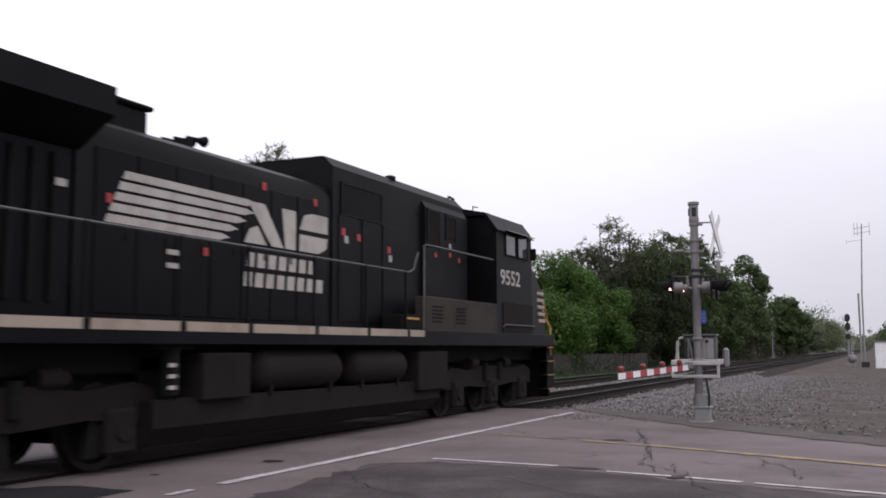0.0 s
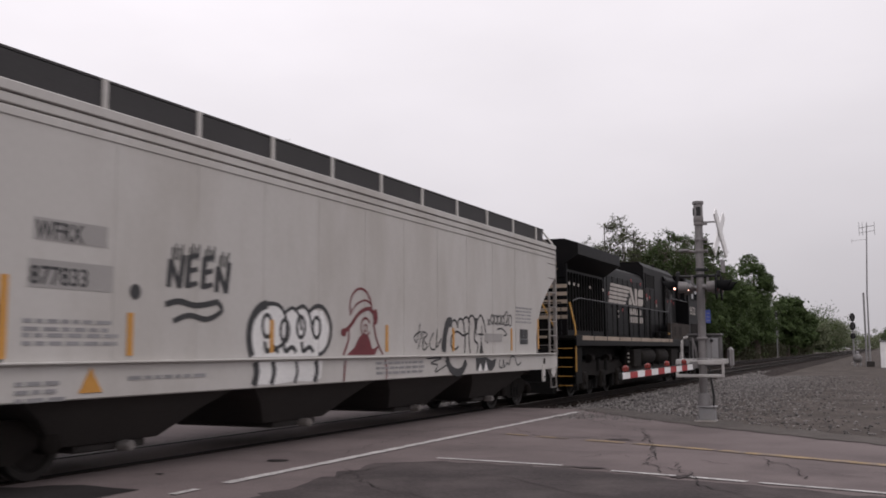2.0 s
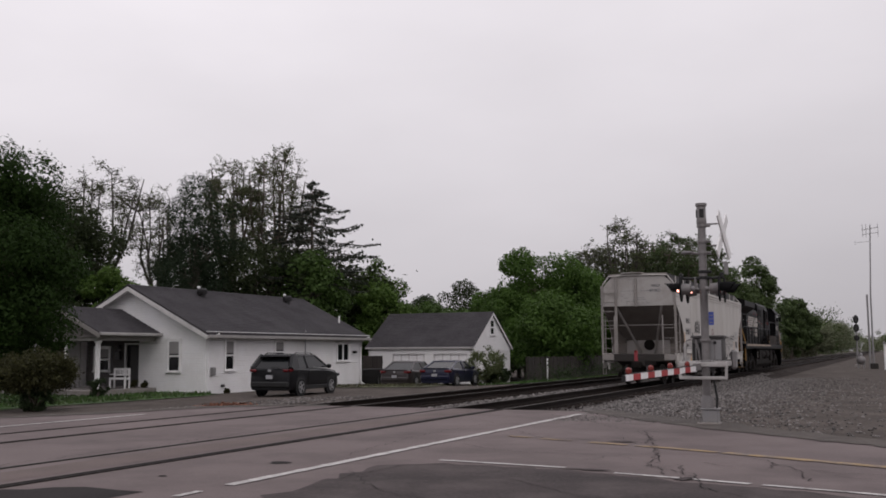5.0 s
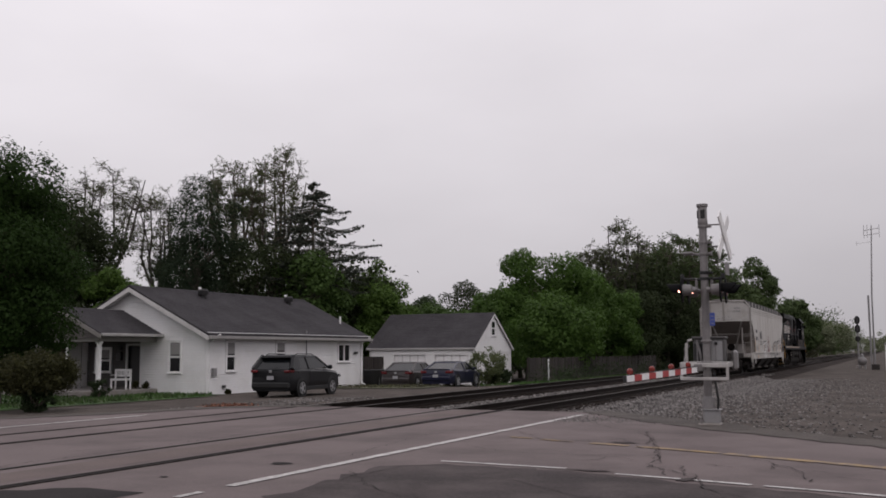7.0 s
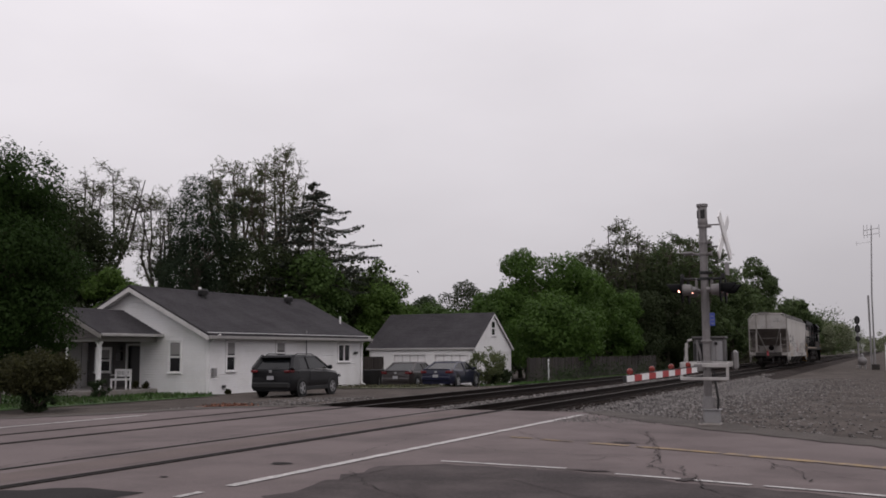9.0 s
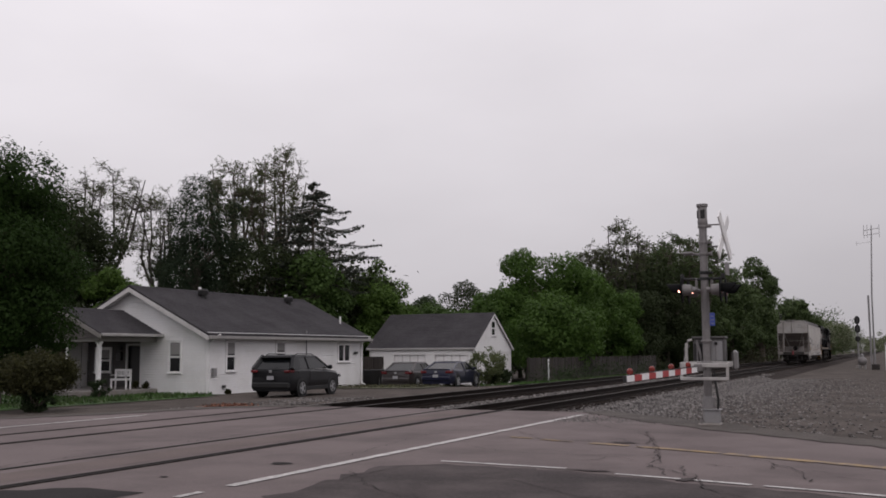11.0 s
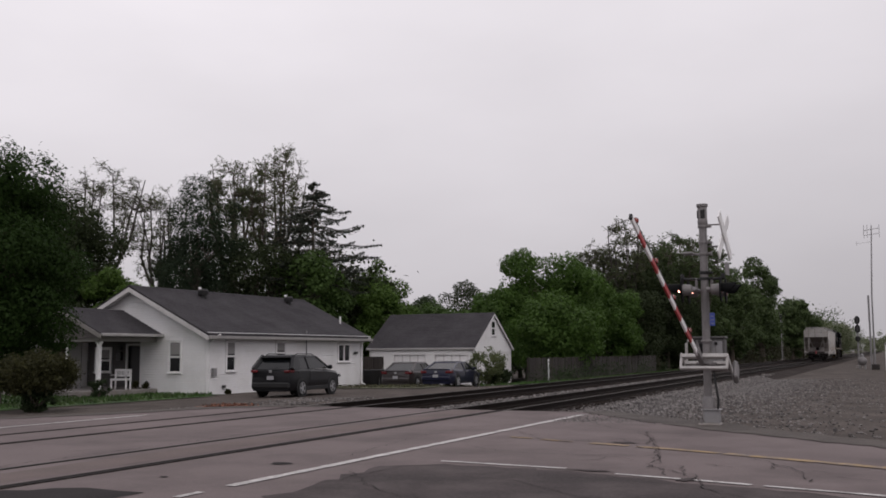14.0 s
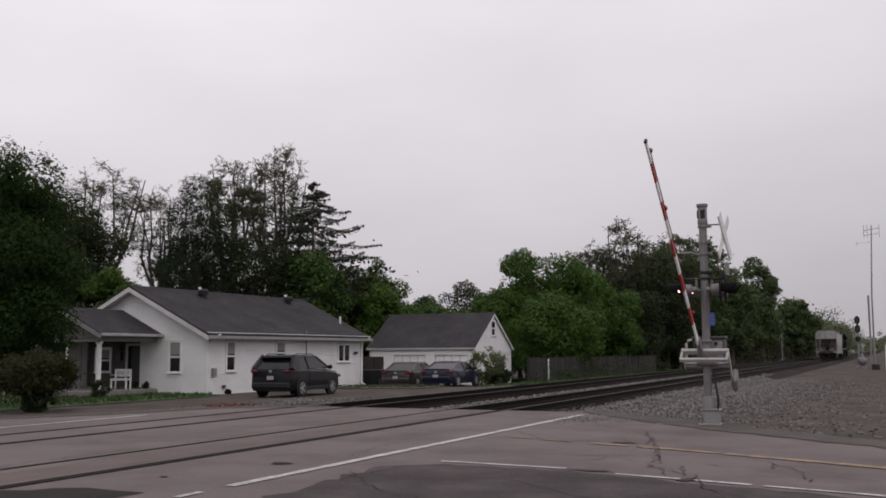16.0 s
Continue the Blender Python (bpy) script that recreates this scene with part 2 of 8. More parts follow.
PAINT_GREY = mat("grey_spray_paint", (0.16, 0.16, 0.17), 0.6, 0, 0.3, 5, 30)
PAINT_RED = mat("red_spray_paint", (0.30, 0.04, 0.05), 0.6, 0, 0.3, 5, 30)
PAINT_WHITE = mat("white_spray_paint", (0.66, 0.65, 0.64), 0.6, 0, 0.15, 5, 30)
PAINT_ORANGE = mat("orange_reflector", (0.50, 0.24, 0.045), 0.5, 0, 0.15, 5, 30)
STEEL = mat("galvanised_steel", (0.25, 0.245, 0.25), 0.55, 0.35, 0.12, 5, 40, 0.05, (0.24, 0.22, 0.21), 0.4, 3)
ALU = mat("dull_aluminium_paint", (0.185, 0.175, 0.175), 0.55, 0.25, 0.22, 5, 40, 0.08, (0.10, 0.085, 0.078), 0.5, 3)
# wheel base darkened for the shadow the wheels stand in
WHEEL_STEEL = mat("wheel_steel", (0.018, 0.015, 0.0135), 0.6, 0.5, 0.2, 8, 40, 0.1)
WHITE_SIDING = mat("white_vinyl_siding", (0.78, 0.77, 0.775), 0.6, 0, 0.04, 1.5, 20, 0.03, (0.55, 0.53, 0.5), 0.35, 0.8)
WHITE_TRIM = mat("white_trim_paint", (0.76, 0.75, 0.755), 0.6, 0, 0.06, 3, 30, 0.03, (0.5, 0.48, 0.45), 0.3, 2)
SHINGLE = mat("charcoal_asphalt_shingles", (0.046, 0.043, 0.047), 0.95, 0, 0.3, 3, 12, 0.7, (0.082, 0.078, 0.082), 0.45, 0.6, 0.15, (1, 1, 1))
GUTTER = mat("dulled_gutter_paint", (0.36, 0.345, 0.34), 0.6, 0, 0.12, 3, 30, 0.03, (0.2, 0.185, 0.175), 0.5, 2)
RAKE = mat("weathered_rake_paint", (0.55, 0.535, 0.53), 0.6, 0, 0.1, 3, 30, 0.03, (0.3, 0.28, 0.265), 0.5, 2)
BLOCK_WHITE = mat("whitewashed_block", (0.70, 0.69, 0.69), 0.85, 0, 0.06, 3, 20, 0.3)
DOOR_DARK = mat("dark_door", (0.018, 0.016, 0.017), 0.5, 0, 0.1, 3, 30)
GATE_PAINT = mat("pale_gate_frame_paint", (0.40, 0.385, 0.375), 0.6, 0.1, 0.15, 5, 40, 0.05, (0.16, 0.14, 0.13), 0.5, 4)
CURTAIN = mat("window_blind", (0.24, 0.23, 0.23), 0.85, 0, 0.06, 3, 20)
RUBBER = mat("tyre_rubber", (0.009, 0.009, 0.0095), 0.85, 0, 0.2, 6, 50, 0.2)
ALLOY = mat("alloy_wheel", (0.45, 0.45, 0.46), 0.35, 0.8, 0.05, 5, 40)
CAR_DARK = mat("metallic_charcoal_car_paint", (0.005, 0.005, 0.0065), 0.4, 0.1, 0.05, 2, 60, 0, spec=0.25, coat=0.15)
CAR_GREY = mat("metallic_grey_brown_car_paint", (0.042, 0.035, 0.036), 0.38, 0.3, 0.05, 2, 60, 0, spec=0.35, coat=0.35)
CAR_BLUE = mat("dark_blue_car_paint", (0.006, 0.007, 0.026), 0.35, 0.2, 0.05, 2, 60, 0, spec=0.35, coat=0.35)
TRIM_BLACK = mat("black_plastic_trim", (0.009, 0.009, 0.0095), 0.65, 0, 0.1, 4, 40)
TAIL_RED = mat("red_tail_lamp", (0.10, 0.006, 0.008), 0.25, 0, 0.05, 4, 40)
PLATE = mat("white_plate", (0.33, 0.33, 0.35), 0.5, 0, 0.05, 4, 40)
BLUE_SIGN = mat("blue_sign", (0.05, 0.08, 0.32), 0.5, 0, 0.08, 4, 40)
BARK = mat("bark", (0.085, 0.068, 0.055), 0.95, 0, 0.3, 6, 25, 0.8, stretch=(1, 1, 0.3))
WOOD_GREY = mat("weathered_fence_wood", (0.034, 0.028, 0.025), 0.9, 0, 0.25, 4, 30, 0.5, stretch=(3, 3, 0.4), per_object=0.3)
MULCH = mat("orange_bark_mulch", (0.17, 0.07, 0.042), 0.95, 0, 0.4, 6, 25, 0.9, per_island=0.4)
BIN = mat("dark_plastic_bin", (0.009, 0.0085, 0.009), 0.55, 0, 0.1, 4, 40)
LAMP_RED = mat("lit_red_lamp", (0.6, 0.1, 0.06), 0.3, 0, 0.02, 4, 40, emit=(1.0, 0.42, 0.32), emit_strength=5.0)
LAMP_DIM = mat("dull_red_lens", (0.17, 0.025, 0.02), 0.2, 0, 0.02, 4, 40)
LAMP_WARM = mat("lit_rear_headlamp", (0.5, 0.2, 0.1), 0.3, 0, 0.02, 4, 40, emit=(1.0, 0.30, 0.12), emit_strength=1.3)


def leaf_mat(name, base, var=0.45, shine=0.25):
    m = mat(name, base, 0.65, 0, 0.25, 1.2, 8, 0, per_island=var, spec=shine)
    n, l = m.node_tree.nodes, m.node_tree.links
    p = n["Principled BSDF"]
    tr, mx = n.new("ShaderNodeBsdfTranslucent"), n.new("ShaderNodeMixShader")
    src = p.inputs["Base Color"].links[0].from_socket
    l.new(src, tr.inputs["Color"])
    mx.inputs["Fac"].default_value = 0.3
    l.new(p.outputs[0], mx.inputs[1])
    l.new(tr.outputs[0], mx.inputs[2])
    l.new(mx.outputs[0], n["Material Output"].inputs["Surface"])
    return m


LEAF_DARK = leaf_mat("dark_green_leaves", (0.029, 0.045, 0.018), 0.18)
LEAF_MID = leaf_mat("green_leaves", (0.052, 0.094, 0.020), 0.18)
LEAF_BRIGHT = leaf_mat("fresh_spring_leaves", (0.056, 0.108, 0.018), 0.18)
LEAF_OLIVE = leaf_mat("pale_budding_leaves", (0.105, 0.125, 0.055))
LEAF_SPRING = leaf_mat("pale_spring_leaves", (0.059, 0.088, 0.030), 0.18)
# haze put into the colour: paler, greyer leaves for far woodland
LEAF_HAZED = leaf_mat("haze_paled_leaves", (0.140, 0.158, 0.092), 0.18)
TWIG = mat("grey_twigs", (0.062, 0.053, 0.047), 0.95, 0, 0.2, 6, 25)
LEAF_BROWN = leaf_mat("brownish_undergrowth", (0.040, 0.041, 0.021), 0.18)
LEAF_MAPLE = leaf_mat("deep_green_maple_leaves", (0.021, 0.043, 0.009), 0.18, 0.1)
NEEDLE = leaf_mat("spruce_needles", (0.036, 0.044, 0.032))
# ---- ground, road, tracks ----


def lie(x, y):
    """Height of the ground."""
    far = -0.28 * ss(-15.8, -19.5, x) - 0.08 * ss(-21, -27.5, x) - 0.45 * ss(44, 58, y) * ss(-17, -21, x)
    bed = -0.42 * ss(22.5, 24.5, y) * ss(-18.5, -16.5, x) * ss(-5.4, -7.4, x)
    yard = -0.005 - 0.34 * ss(18, 60, y)
    return (far if x < -15.8 else 0) + bed + (yard * ss(-7.4, -5.4, x) if x > -7.4 else 0) - 0.02


def in_road(x, y):
    if x < -15.5:
        return y < 15.9 if x < -18.6 else y < 15.9 + (x + 18.6) * 2.0
    if x < -6.7:
        return y < 22.9
    return y < 22.9 - 0.99 * (x + 6.7) and y < 19.5


def steps(stops):
    out = []
    for a, b, d in stops:
        out += list(np.arange(a, b, d))
    return out + [stops[-1][1]]


XS = steps([(-1500, -300, 200), (-300, -80, 22), (-80, -40, 4), (-40, 6, 0.75), (6, 40, 4), (40, 300, 26), (300, 1500, 200)])
YS = steps([(-1500, -300, 200), (-300, -40, 26), (-40, 8, 4), (8, 64, 0.75), (64, 130, 3), (130, 400, 18), (400, 2000, 160)])
gm = Mesh()
gm.v = [(x, y, lie(x, y) - (0.12 if in_road(x, y) else 0) + (0.02 * noise.noise((x * 0.7, y * 0.7, 0)) if abs(x) < 60 and not in_road(x, y) else 0)) for x in XS for y in YS]
NY = len(YS)
gm.f = [(i * NY + j, (i + 1) * NY + j, (i + 1) * NY + j + 1, i * NY + j + 1) for i in range(len(XS) - 1) for j in range(NY - 1)]
solid("ground", gm, EARTH, "brown-grey gravelly earth ground around the crossing", "ground", kind="structure", smooth=40)

ROAD_EDGE = [(-13.9, 22.9), (-15.5, 22.3), (-16.6, 21.2), (-17.3, 18.5), (-18.6, 15.9), (-22, 15.6), (-60, 15.2), (-60, -40), (40, -40), (40, 2),
             (12, 9.5), (4, 13.2), (-0.1, 16.3), (-2.7, 18.6), (-3.6, 19.3), (-5.2, 21.3), (-6.7, 22.9)]
solid("road", Mesh().prism(ROAD_EDGE, -0.16, 0.0, "z"), ASPHALT, "worn grey asphalt road over the level crossing", "road", kind="structure")


def sheet(name, outline, z, material, label, category="road marking", wobble=0.0, seed=1):
    rnd = random.Random(seed)
    pts = []
    n = len(outline)
    for i, (x, y) in enumerate(outline):
        x2, y2 = outline[(i + 1) % n]
        k = max(1, int(math.hypot(x2 - x, y2 - y) / 0.25)) if wobble else 1
        for j in range(k):
            pts.append((x + (x2 - x) * j / k + rnd.uniform(-wobble, wobble), y + (y2 - y) * j / k + rnd.uniform(-wobble, wobble)))
    return solid(name, Mesh().add([(x, y, z) for x, y in pts], [tuple(range(len(pts)))]), material, label, category, kind="structure")


def ribbon(pts, w, z, m=None, wob=0.0, seed=3):
    """A flat strip along points."""
    rnd = random.Random(seed)
    m = m or Mesh()
    left, right = [], []
    for i, p in enumerate(pts):
        a, b = Vector(pts[max(i - 1, 0)]), Vector(pts[min(i + 1, len(pts) - 1)])
        d = (b - a).normalized()
        nrm = Vector((-d.y, d.x))
        ww = w / 2 * (1 + rnd.uniform(-wob, wob))
        left.append((p[0] + nrm.x * ww, p[1] + nrm.y * ww, z))
        right.append((p[0] - nrm.x * ww, p[1] - nrm.y * ww, z))
    n = len(pts)
    m.add(left + right, [(i, i + 1, n + i + 1, n + i) for i in range(n - 1)])
    return m


def along(pts, step):
    out = []
    for (x, y), (x2, y2) in zip(pts, pts[1:]):
        k = max(1, int(math.hypot(x2 - x, y2 - y) / step))
        out += [(x + (x2 - x) * j / k, y + (y2 - y) * j / k) for j in range(k)]
    return out + [pts[-1]]


sheet("old_pavement", [(-5.78, 7.4), (-5.85, 9.0), (-5.9, 9.6), (-6.0, 10.5), (-5.95, 11.2), (-5.3, 11.7), (-3.7, 11.55), (-2.9, 11.25), (-0.1, 10.5), (6, 9), (20, 4), (20, -20), (-5.7, -20)],
      0.005, OLD_ASPHALT, "rough dark old asphalt beside the road", "pavement", 0.11)
# flat black patch stands in for a foreground shadow on the road
sheet("foreground_shadow_patch", [(-8.75, 5.5), (-8.72, 7.6), (-8.1, 8.15), (-7.2, 8.1), (-7.1, 5.5)], 0.006, TAR, "black patch painted as a foreground shadow on the asphalt", "tar patch", 0.05)
sheet("crossing_panel", [(-9.98, -20), (-9.98, 22.6), (-9.28, 22.6), (-9.28, -20)], 0.004, mat("brownish_crossing_asphalt", (0.108, 0.080, 0.074), 0.9, 0, 0.3, 3, 40, 0.4), "brownish worn asphalt between the rails", "road panel")
for n_, pts_, w_, mt_ in (("stop_line", [(-6.67, 8.85), (-6.62, 15), (-6.55, 21.8)], 0.15, WHITE_LINE), ("stop_line", [(-6.66, 7.95), (-6.66, 8.35)], 0.09, WHITE_LINE),
                          ("stop_line", [(-16.2, 9), (-16.17, 18.2)], 0.13, WHITE_LINE), ("edge_line", [(-5.55, 11.95), (-4.6, 11.86), (-3.75, 11.77)], 0.1, WHITE_LINE),
                          ("edge_line", [(-3.05, 11.48), (-2.2, 11.3), (-1.5, 11.12), (-1.45, 11.1)], 0.1, WHITE_LINE), ("edge_line", [(-1.32, 11.07), (-0.3, 10.82), (1.2, 10.4), (4, 9.5)], 0.1, WHITE_LINE),
                          ("centre_line", [(-6.0, 15.75), (-5.55, 15.6)], 0.11, YELLOW_LINE), ("centre_line", [(-5.35, 15.5), (-4.75, 15.28)], 0.14, YELLOW_LINE), ("centre_line", [(-4.4, 15.17), (-3.75, 14.92)], 0.19, YELLOW_LINE), ("centre_line", [(-3.6, 14.87), (-2.93, 14.62), (-2.3, 14.34)], 0.18, YELLOW_LINE), ("centre_line", [(-2.22, 14.3), (-1.5, 13.97), (-0.13, 13.3), (2, 12.2), (5, 10.4)], 0.2, YELLOW_LINE),):
    solid(n_, ribbon(along(pts_, 0.2), w_, 0.010, wob=0.16, seed=len(pts_)), mt_, "worn yellow centre line on asphalt" if mt_ is YELLOW_LINE else "worn white painted line on asphalt", "road marking", kind="structure")


def crack(pts, seed, w=0.011):
    rnd = random.Random(seed)
    q = [(x + rnd.uniform(-0.06, 0.06), y + rnd.uniform(-0.06, 0.06)) for x, y in along(pts, 0.14)]
    return ribbon(q, w * (0.7 + 0.6 * rnd.random()), 0.013, wob=0.6, seed=seed)


CRACKS = [[(-4.1, 17.6), (-3.4, 15.2), (-3.0, 13.7), (-2.9, 12.6), (-2.5, 11.6)], [(-6.3, 16.9), (-5.3, 15.5), (-4.8, 15.3), (-4.5, 15.7), (-3.4, 15.2)], [(-2.9, 12.4), (-2.2, 11.7), (-1.8, 10.5), (-1.2, 9.8)],
          [(-5.6, 19.5), (-4.9, 18.2), (-4.1, 17.6), (-3.2, 17.3)], [(-1.8, 13.9), (-1.1, 12.6), (-0.9, 11.6)], [(-6.1, 10.4), (-5.0, 9.2), (-4.2, 8.7), (-3.1, 8.0)], [(-4.7, 10.6), (-3.9, 10.4), (-3.0, 9.6), (-2.4, 9.4)],
          [(-6.1, 14.1), (-5.2, 13.4), (-4.3, 13.3), (-3.0, 13.7)], [(-0.9, 12.6), (0.2, 12.3)], [(-5.9, 9.4), (-5.7, 11.3), (-5.2, 11.6)], [(-7.3, 21.5), (-5.6, 19.5)], [(-10.6, 9), (-10.6, 14), (-10.7, 22)], [(-7.0, 12.0), (-7.5, 15.1), (-7.4, 18.6)],
          [(-3.2, 14.5), (-3.0, 13.5), (-2.8, 12.6)], [(-2.5, 12.6), (-2.3, 11.8), (-2.0, 11.2)], [(-5.2, 15.6), (-4.5, 15.5), (-4.2, 15.3)], [(-4.3, 15.8), (-4.1, 16.1), (-3.7, 15.1), (-3.3, 14.8)], [(-5.5, 18.8), (-5.1, 19.4), (-4.3, 18.8)],
          [(-3.6, 13.2), (-3.4, 13.3), (-3.2, 13.0)], [(-2.8, 12.3), (-2.5, 12.3)], [(-2.3, 12.9), (-1.9, 12.6)], [(-1.4, 12.6), (-1.4, 13.3)], [(-1.2, 13.7), (-1.0, 13.4)], [(-0.7, 12.1), (-0.2, 12.0)], [(-4.6, 13.7), (-4.2, 13.6)], [(-3.8, 12.7), (-3.6, 13.2)],
          [(-4.2, 17.5), (-3.6, 15.9), (-3.5, 15.2)]]
# broken asphalt where the edge line is worn away
for x_, y_, a_, b_ in ((-3.45, 11.68, 0.32, 0.05), (-3.95, 15.4, 0.2, 0.1), (-2.2, 11.25, 0.1, 0.15)):
    sheet("broken_asphalt", [(x_ + a_ * math.cos(k * 0.45) * (1 + 0.4 * math.sin(k * 3.1 + x_)), y_ + b_ * math.sin(k * 0.45) * (1 + 0.4 * math.cos(k * 2.3))) for k in range(14)], 0.0115, OLD_ASPHALT, "crumbled dark spot in the asphalt", "stain", 0.03, int(a_ * 100))
for i_, c_ in enumerate(CRACKS):
    solid("crack", crack(c_, i_), TAR, "dark crack in worn asphalt", "crack", group="cracks in the road", kind="structure")
for i_, (x_, y_, a_, b_) in enumerate(((-7.4, 10.9, 0.16, 0.13), (-6.6, 11.6, 0.07, 0.05), (-7.9, 9.2, 0.06, 0.05))):
    sheet("stain", [(x_ + a_ * math.cos(k * 0.7) * (1 + 0.3 * math.sin(k * 2.3)), y_ + b_ * math.sin(k * 0.7)) for k in range(9)], 0.008, TAR, "dark oily stain on asphalt", "stain", 0.02, i_)

TRACK_X = (-9.62, -13.99)
MUD = mat("damp_dirt_verge", (0.058, 0.047, 0.041), 0.95, 0, 0.4, 5, 20, 0.8, (0.10, 0.086, 0.078), 0.6, 2.0)
sheet("dirt_verge", [(-6.9, 22.75), (-5.5, 21.2), (-3.9, 19.25), (-2.9, 18.35), (-0.2, 16.0), (4, 12.9), (8, 11.0), (8, 11.7), (4.2, 13.8), (0.3, 16.7), (-2.2, 19.1), (-3.2, 20.4), (-4.9, 21.9), (-6.3, 23.3)], 0.011, MUD, "damp dark dirt along the road edge", "verge", 0.09, 5)
sheet("dirt_verge", [(-13.9, 22.6), (-15.4, 22.0), (-16.4, 21.1), (-17.1, 18.4), (-18.4, 15.7), (-18.9, 15.9), (-17.7, 18.7), (-17.0, 21.5), (-15.7, 22.7), (-14.0, 23.2)], 0.011, MUD, "damp dark dirt along the road edge", "verge", 0.09, 6)
bed = Mesh().prism([(-17.8, -0.62), (-16.4, -0.24), (-11.9, -0.2), (-7.9, -0.2), (-6.4, -0.5), (-6.4, -0.8), (-17.8, -0.8)], 22.85, 900, "y")
solid("ballast_bed", bed, BALLAST, "grey crushed-stone ballast bed under the tracks", "ballast", kind="structure")


def stones(name, count, place, size, seed, label):
    """Loose angular stones, one joined mesh."""
    r = np.random.default_rng(seed)
    base = np.array([(1, 0, 0), (-1, 0, 0), (0, 1, 0), (0, -1, 0), (0, 0, 1), (0, 0, -1)], float)
    tri = np.array([(0, 2, 4), (2, 1, 4), (1, 3, 4), (3, 0, 4), (2, 0, 5), (1, 2, 5), (3, 1, 5), (0, 3, 5)])
    vs, fs = [], []
    for i in range(count):
        x, y, z = place(r)
        a, b = r.uniform(0, 6.28), r.uniform(-0.6, 0.6)
        ca, sa, cb, sb = math.cos(a), math.sin(a), math.cos(b), math.sin(b)
        rot = np.array([[ca, -sa, 0], [sa, ca, 0], [0, 0, 1]]) @ np.array([[1, 0, 0], [0, cb, -sb], [0, sb, cb]])
        p = (base * r.uniform(0.55, 1.3, (6, 1)) * size * r.uniform(0.6, 1.5)) @ rot.T
        vs.append(p * (1, 1, 0.75) + (x, y, z + size * 0.35))
        fs.append(tri + 6 * i)
    me = bpy.data.meshes.new(name)
    me.from_pydata(np.concatenate(vs).tolist(), [], np.concatenate(fs).tolist())
    me.materials.append(STONE)
    return tagged(new(name, me), label, "gravel", kind="stuff")


def shoulder(r):
    while True:
        x, y = -7.9 + min(r.exponential(1.7), 10), 18.0 + r.uniform() ** 1.5 * 48
        if not in_road(x - 0.1, y - 0.1) and math.hypot(x + 3.38, y - 19.8) > 0.35:
            z = -0.2 - 0.3 * ss(-7.9, -6.4, x) if y > 22.85 and x < -6.4 else lie(x, y)
            return x, y, max(z, lie(x, y))


stones("ballast_stones", 27000, shoulder, 0.034, 5, "loose grey crushed stones beside the track")
stones("ballast_stones", 7000, lambda r: (r.choice([-11.8, -11.8, -8.2, -16.0]) + r.uniform(-0.95, 0.95) * 0.8, 22.95 + r.uniform() ** 1.5 * 50, -0.21), 0.042, 6, "loose grey ballast stones between the tracks")
stones("ballast_stones", 2500, lambda r: (lambda x, y: (x, y, lie(x, y)))(-15.5 - r.uniform() * 5.5, 22.9 + r.uniform() ** 1.3 * 10), 0.035, 7, "loose pale stones beside the drive")


def rail_profile(z_top):
    return [(-0.036, z_top), (0.036, z_top), (0.036, z_top - 0.035), (0.012, z_top - 0.05), (0.012, z_top - 0.13), (0.07, z_top - 0.15), (0.07, z_top - 0.17),
            (-0.07, z_top - 0.17), (-0.07, z_top - 0.15), (-0.012, z_top - 0.13), (-0.012, z_top - 0.05), (-0.036, z_top - 0.035)]


def joined(name, mesh, material, parent, label=""):
    ob = part(name, mesh, material, parent, label)
    ob["kind"] = "stuff"
    return ob


tie_mesh = Mesh().box((0, 0, 0), (2.6, 0.23, 0.18), 0.012).bake("sleeper", TIE)
for k_, tx_ in enumerate(TRACK_X):
    tr_ = thing("railway_track", pose(tx_, 0, 0), "rusty steel railway track on wooden sleepers in grey ballast", "railway track", "tracks through the crossing")
    for s_ in (-0.7535, 0.7535):
        part("rail", Mesh().prism(rail_profile(0.006), -40, 900, "y"), RAIL, tr_, "rusty steel rail", at=pose(s_, 0, 0))
        part("street_rail_head", Mesh().box((0, -8.6, 0.0085), (0.05, 62.8, 0.005)), RAILHEAD if k_ == 0 and s_ < 0 else RAIL, tr_, at=pose(s_, 0, 0))
        part("rail_head", Mesh().box((0, 461.4, 0.0085), (0.055, 877.2, 0.005)), RAILHEAD, tr_, "shiny worn rail head" if k_ == 0 else "dull worn rail head", at=pose(s_, 0, 0))
        part("flangeway", B((0, -8.6, 0.004), (0.15 if k_ == 0 and s_ > 0 else 0.10 if s_ > 0 else 0.05 if k_ == 0 else 0.02, 62.8, 0.004)), GROOVE, tr_, "dark dirt-filled flangeway", at=pose(s_ + (0.07 if s_ < 0 else -0.115), 0, 0))
    for j_ in range(150):
        part("sleeper", tie_mesh, TIE, tr_, at=pose(0, 23.2 + j_ * 0.53, -0.255, 0, 0, random.uniform(-1, 1)))
    rest_ = Mesh()
    for j_ in range(150, 520):
        rest_.box((0, 23.2 + j_ * 0.53, -0.255), (2.6, 0.23, 0.18))
    joined("sleepers", rest_, TIE, tr_)
# ---- the train: a locomotive and one covered hopper ----
PACE = 11.8


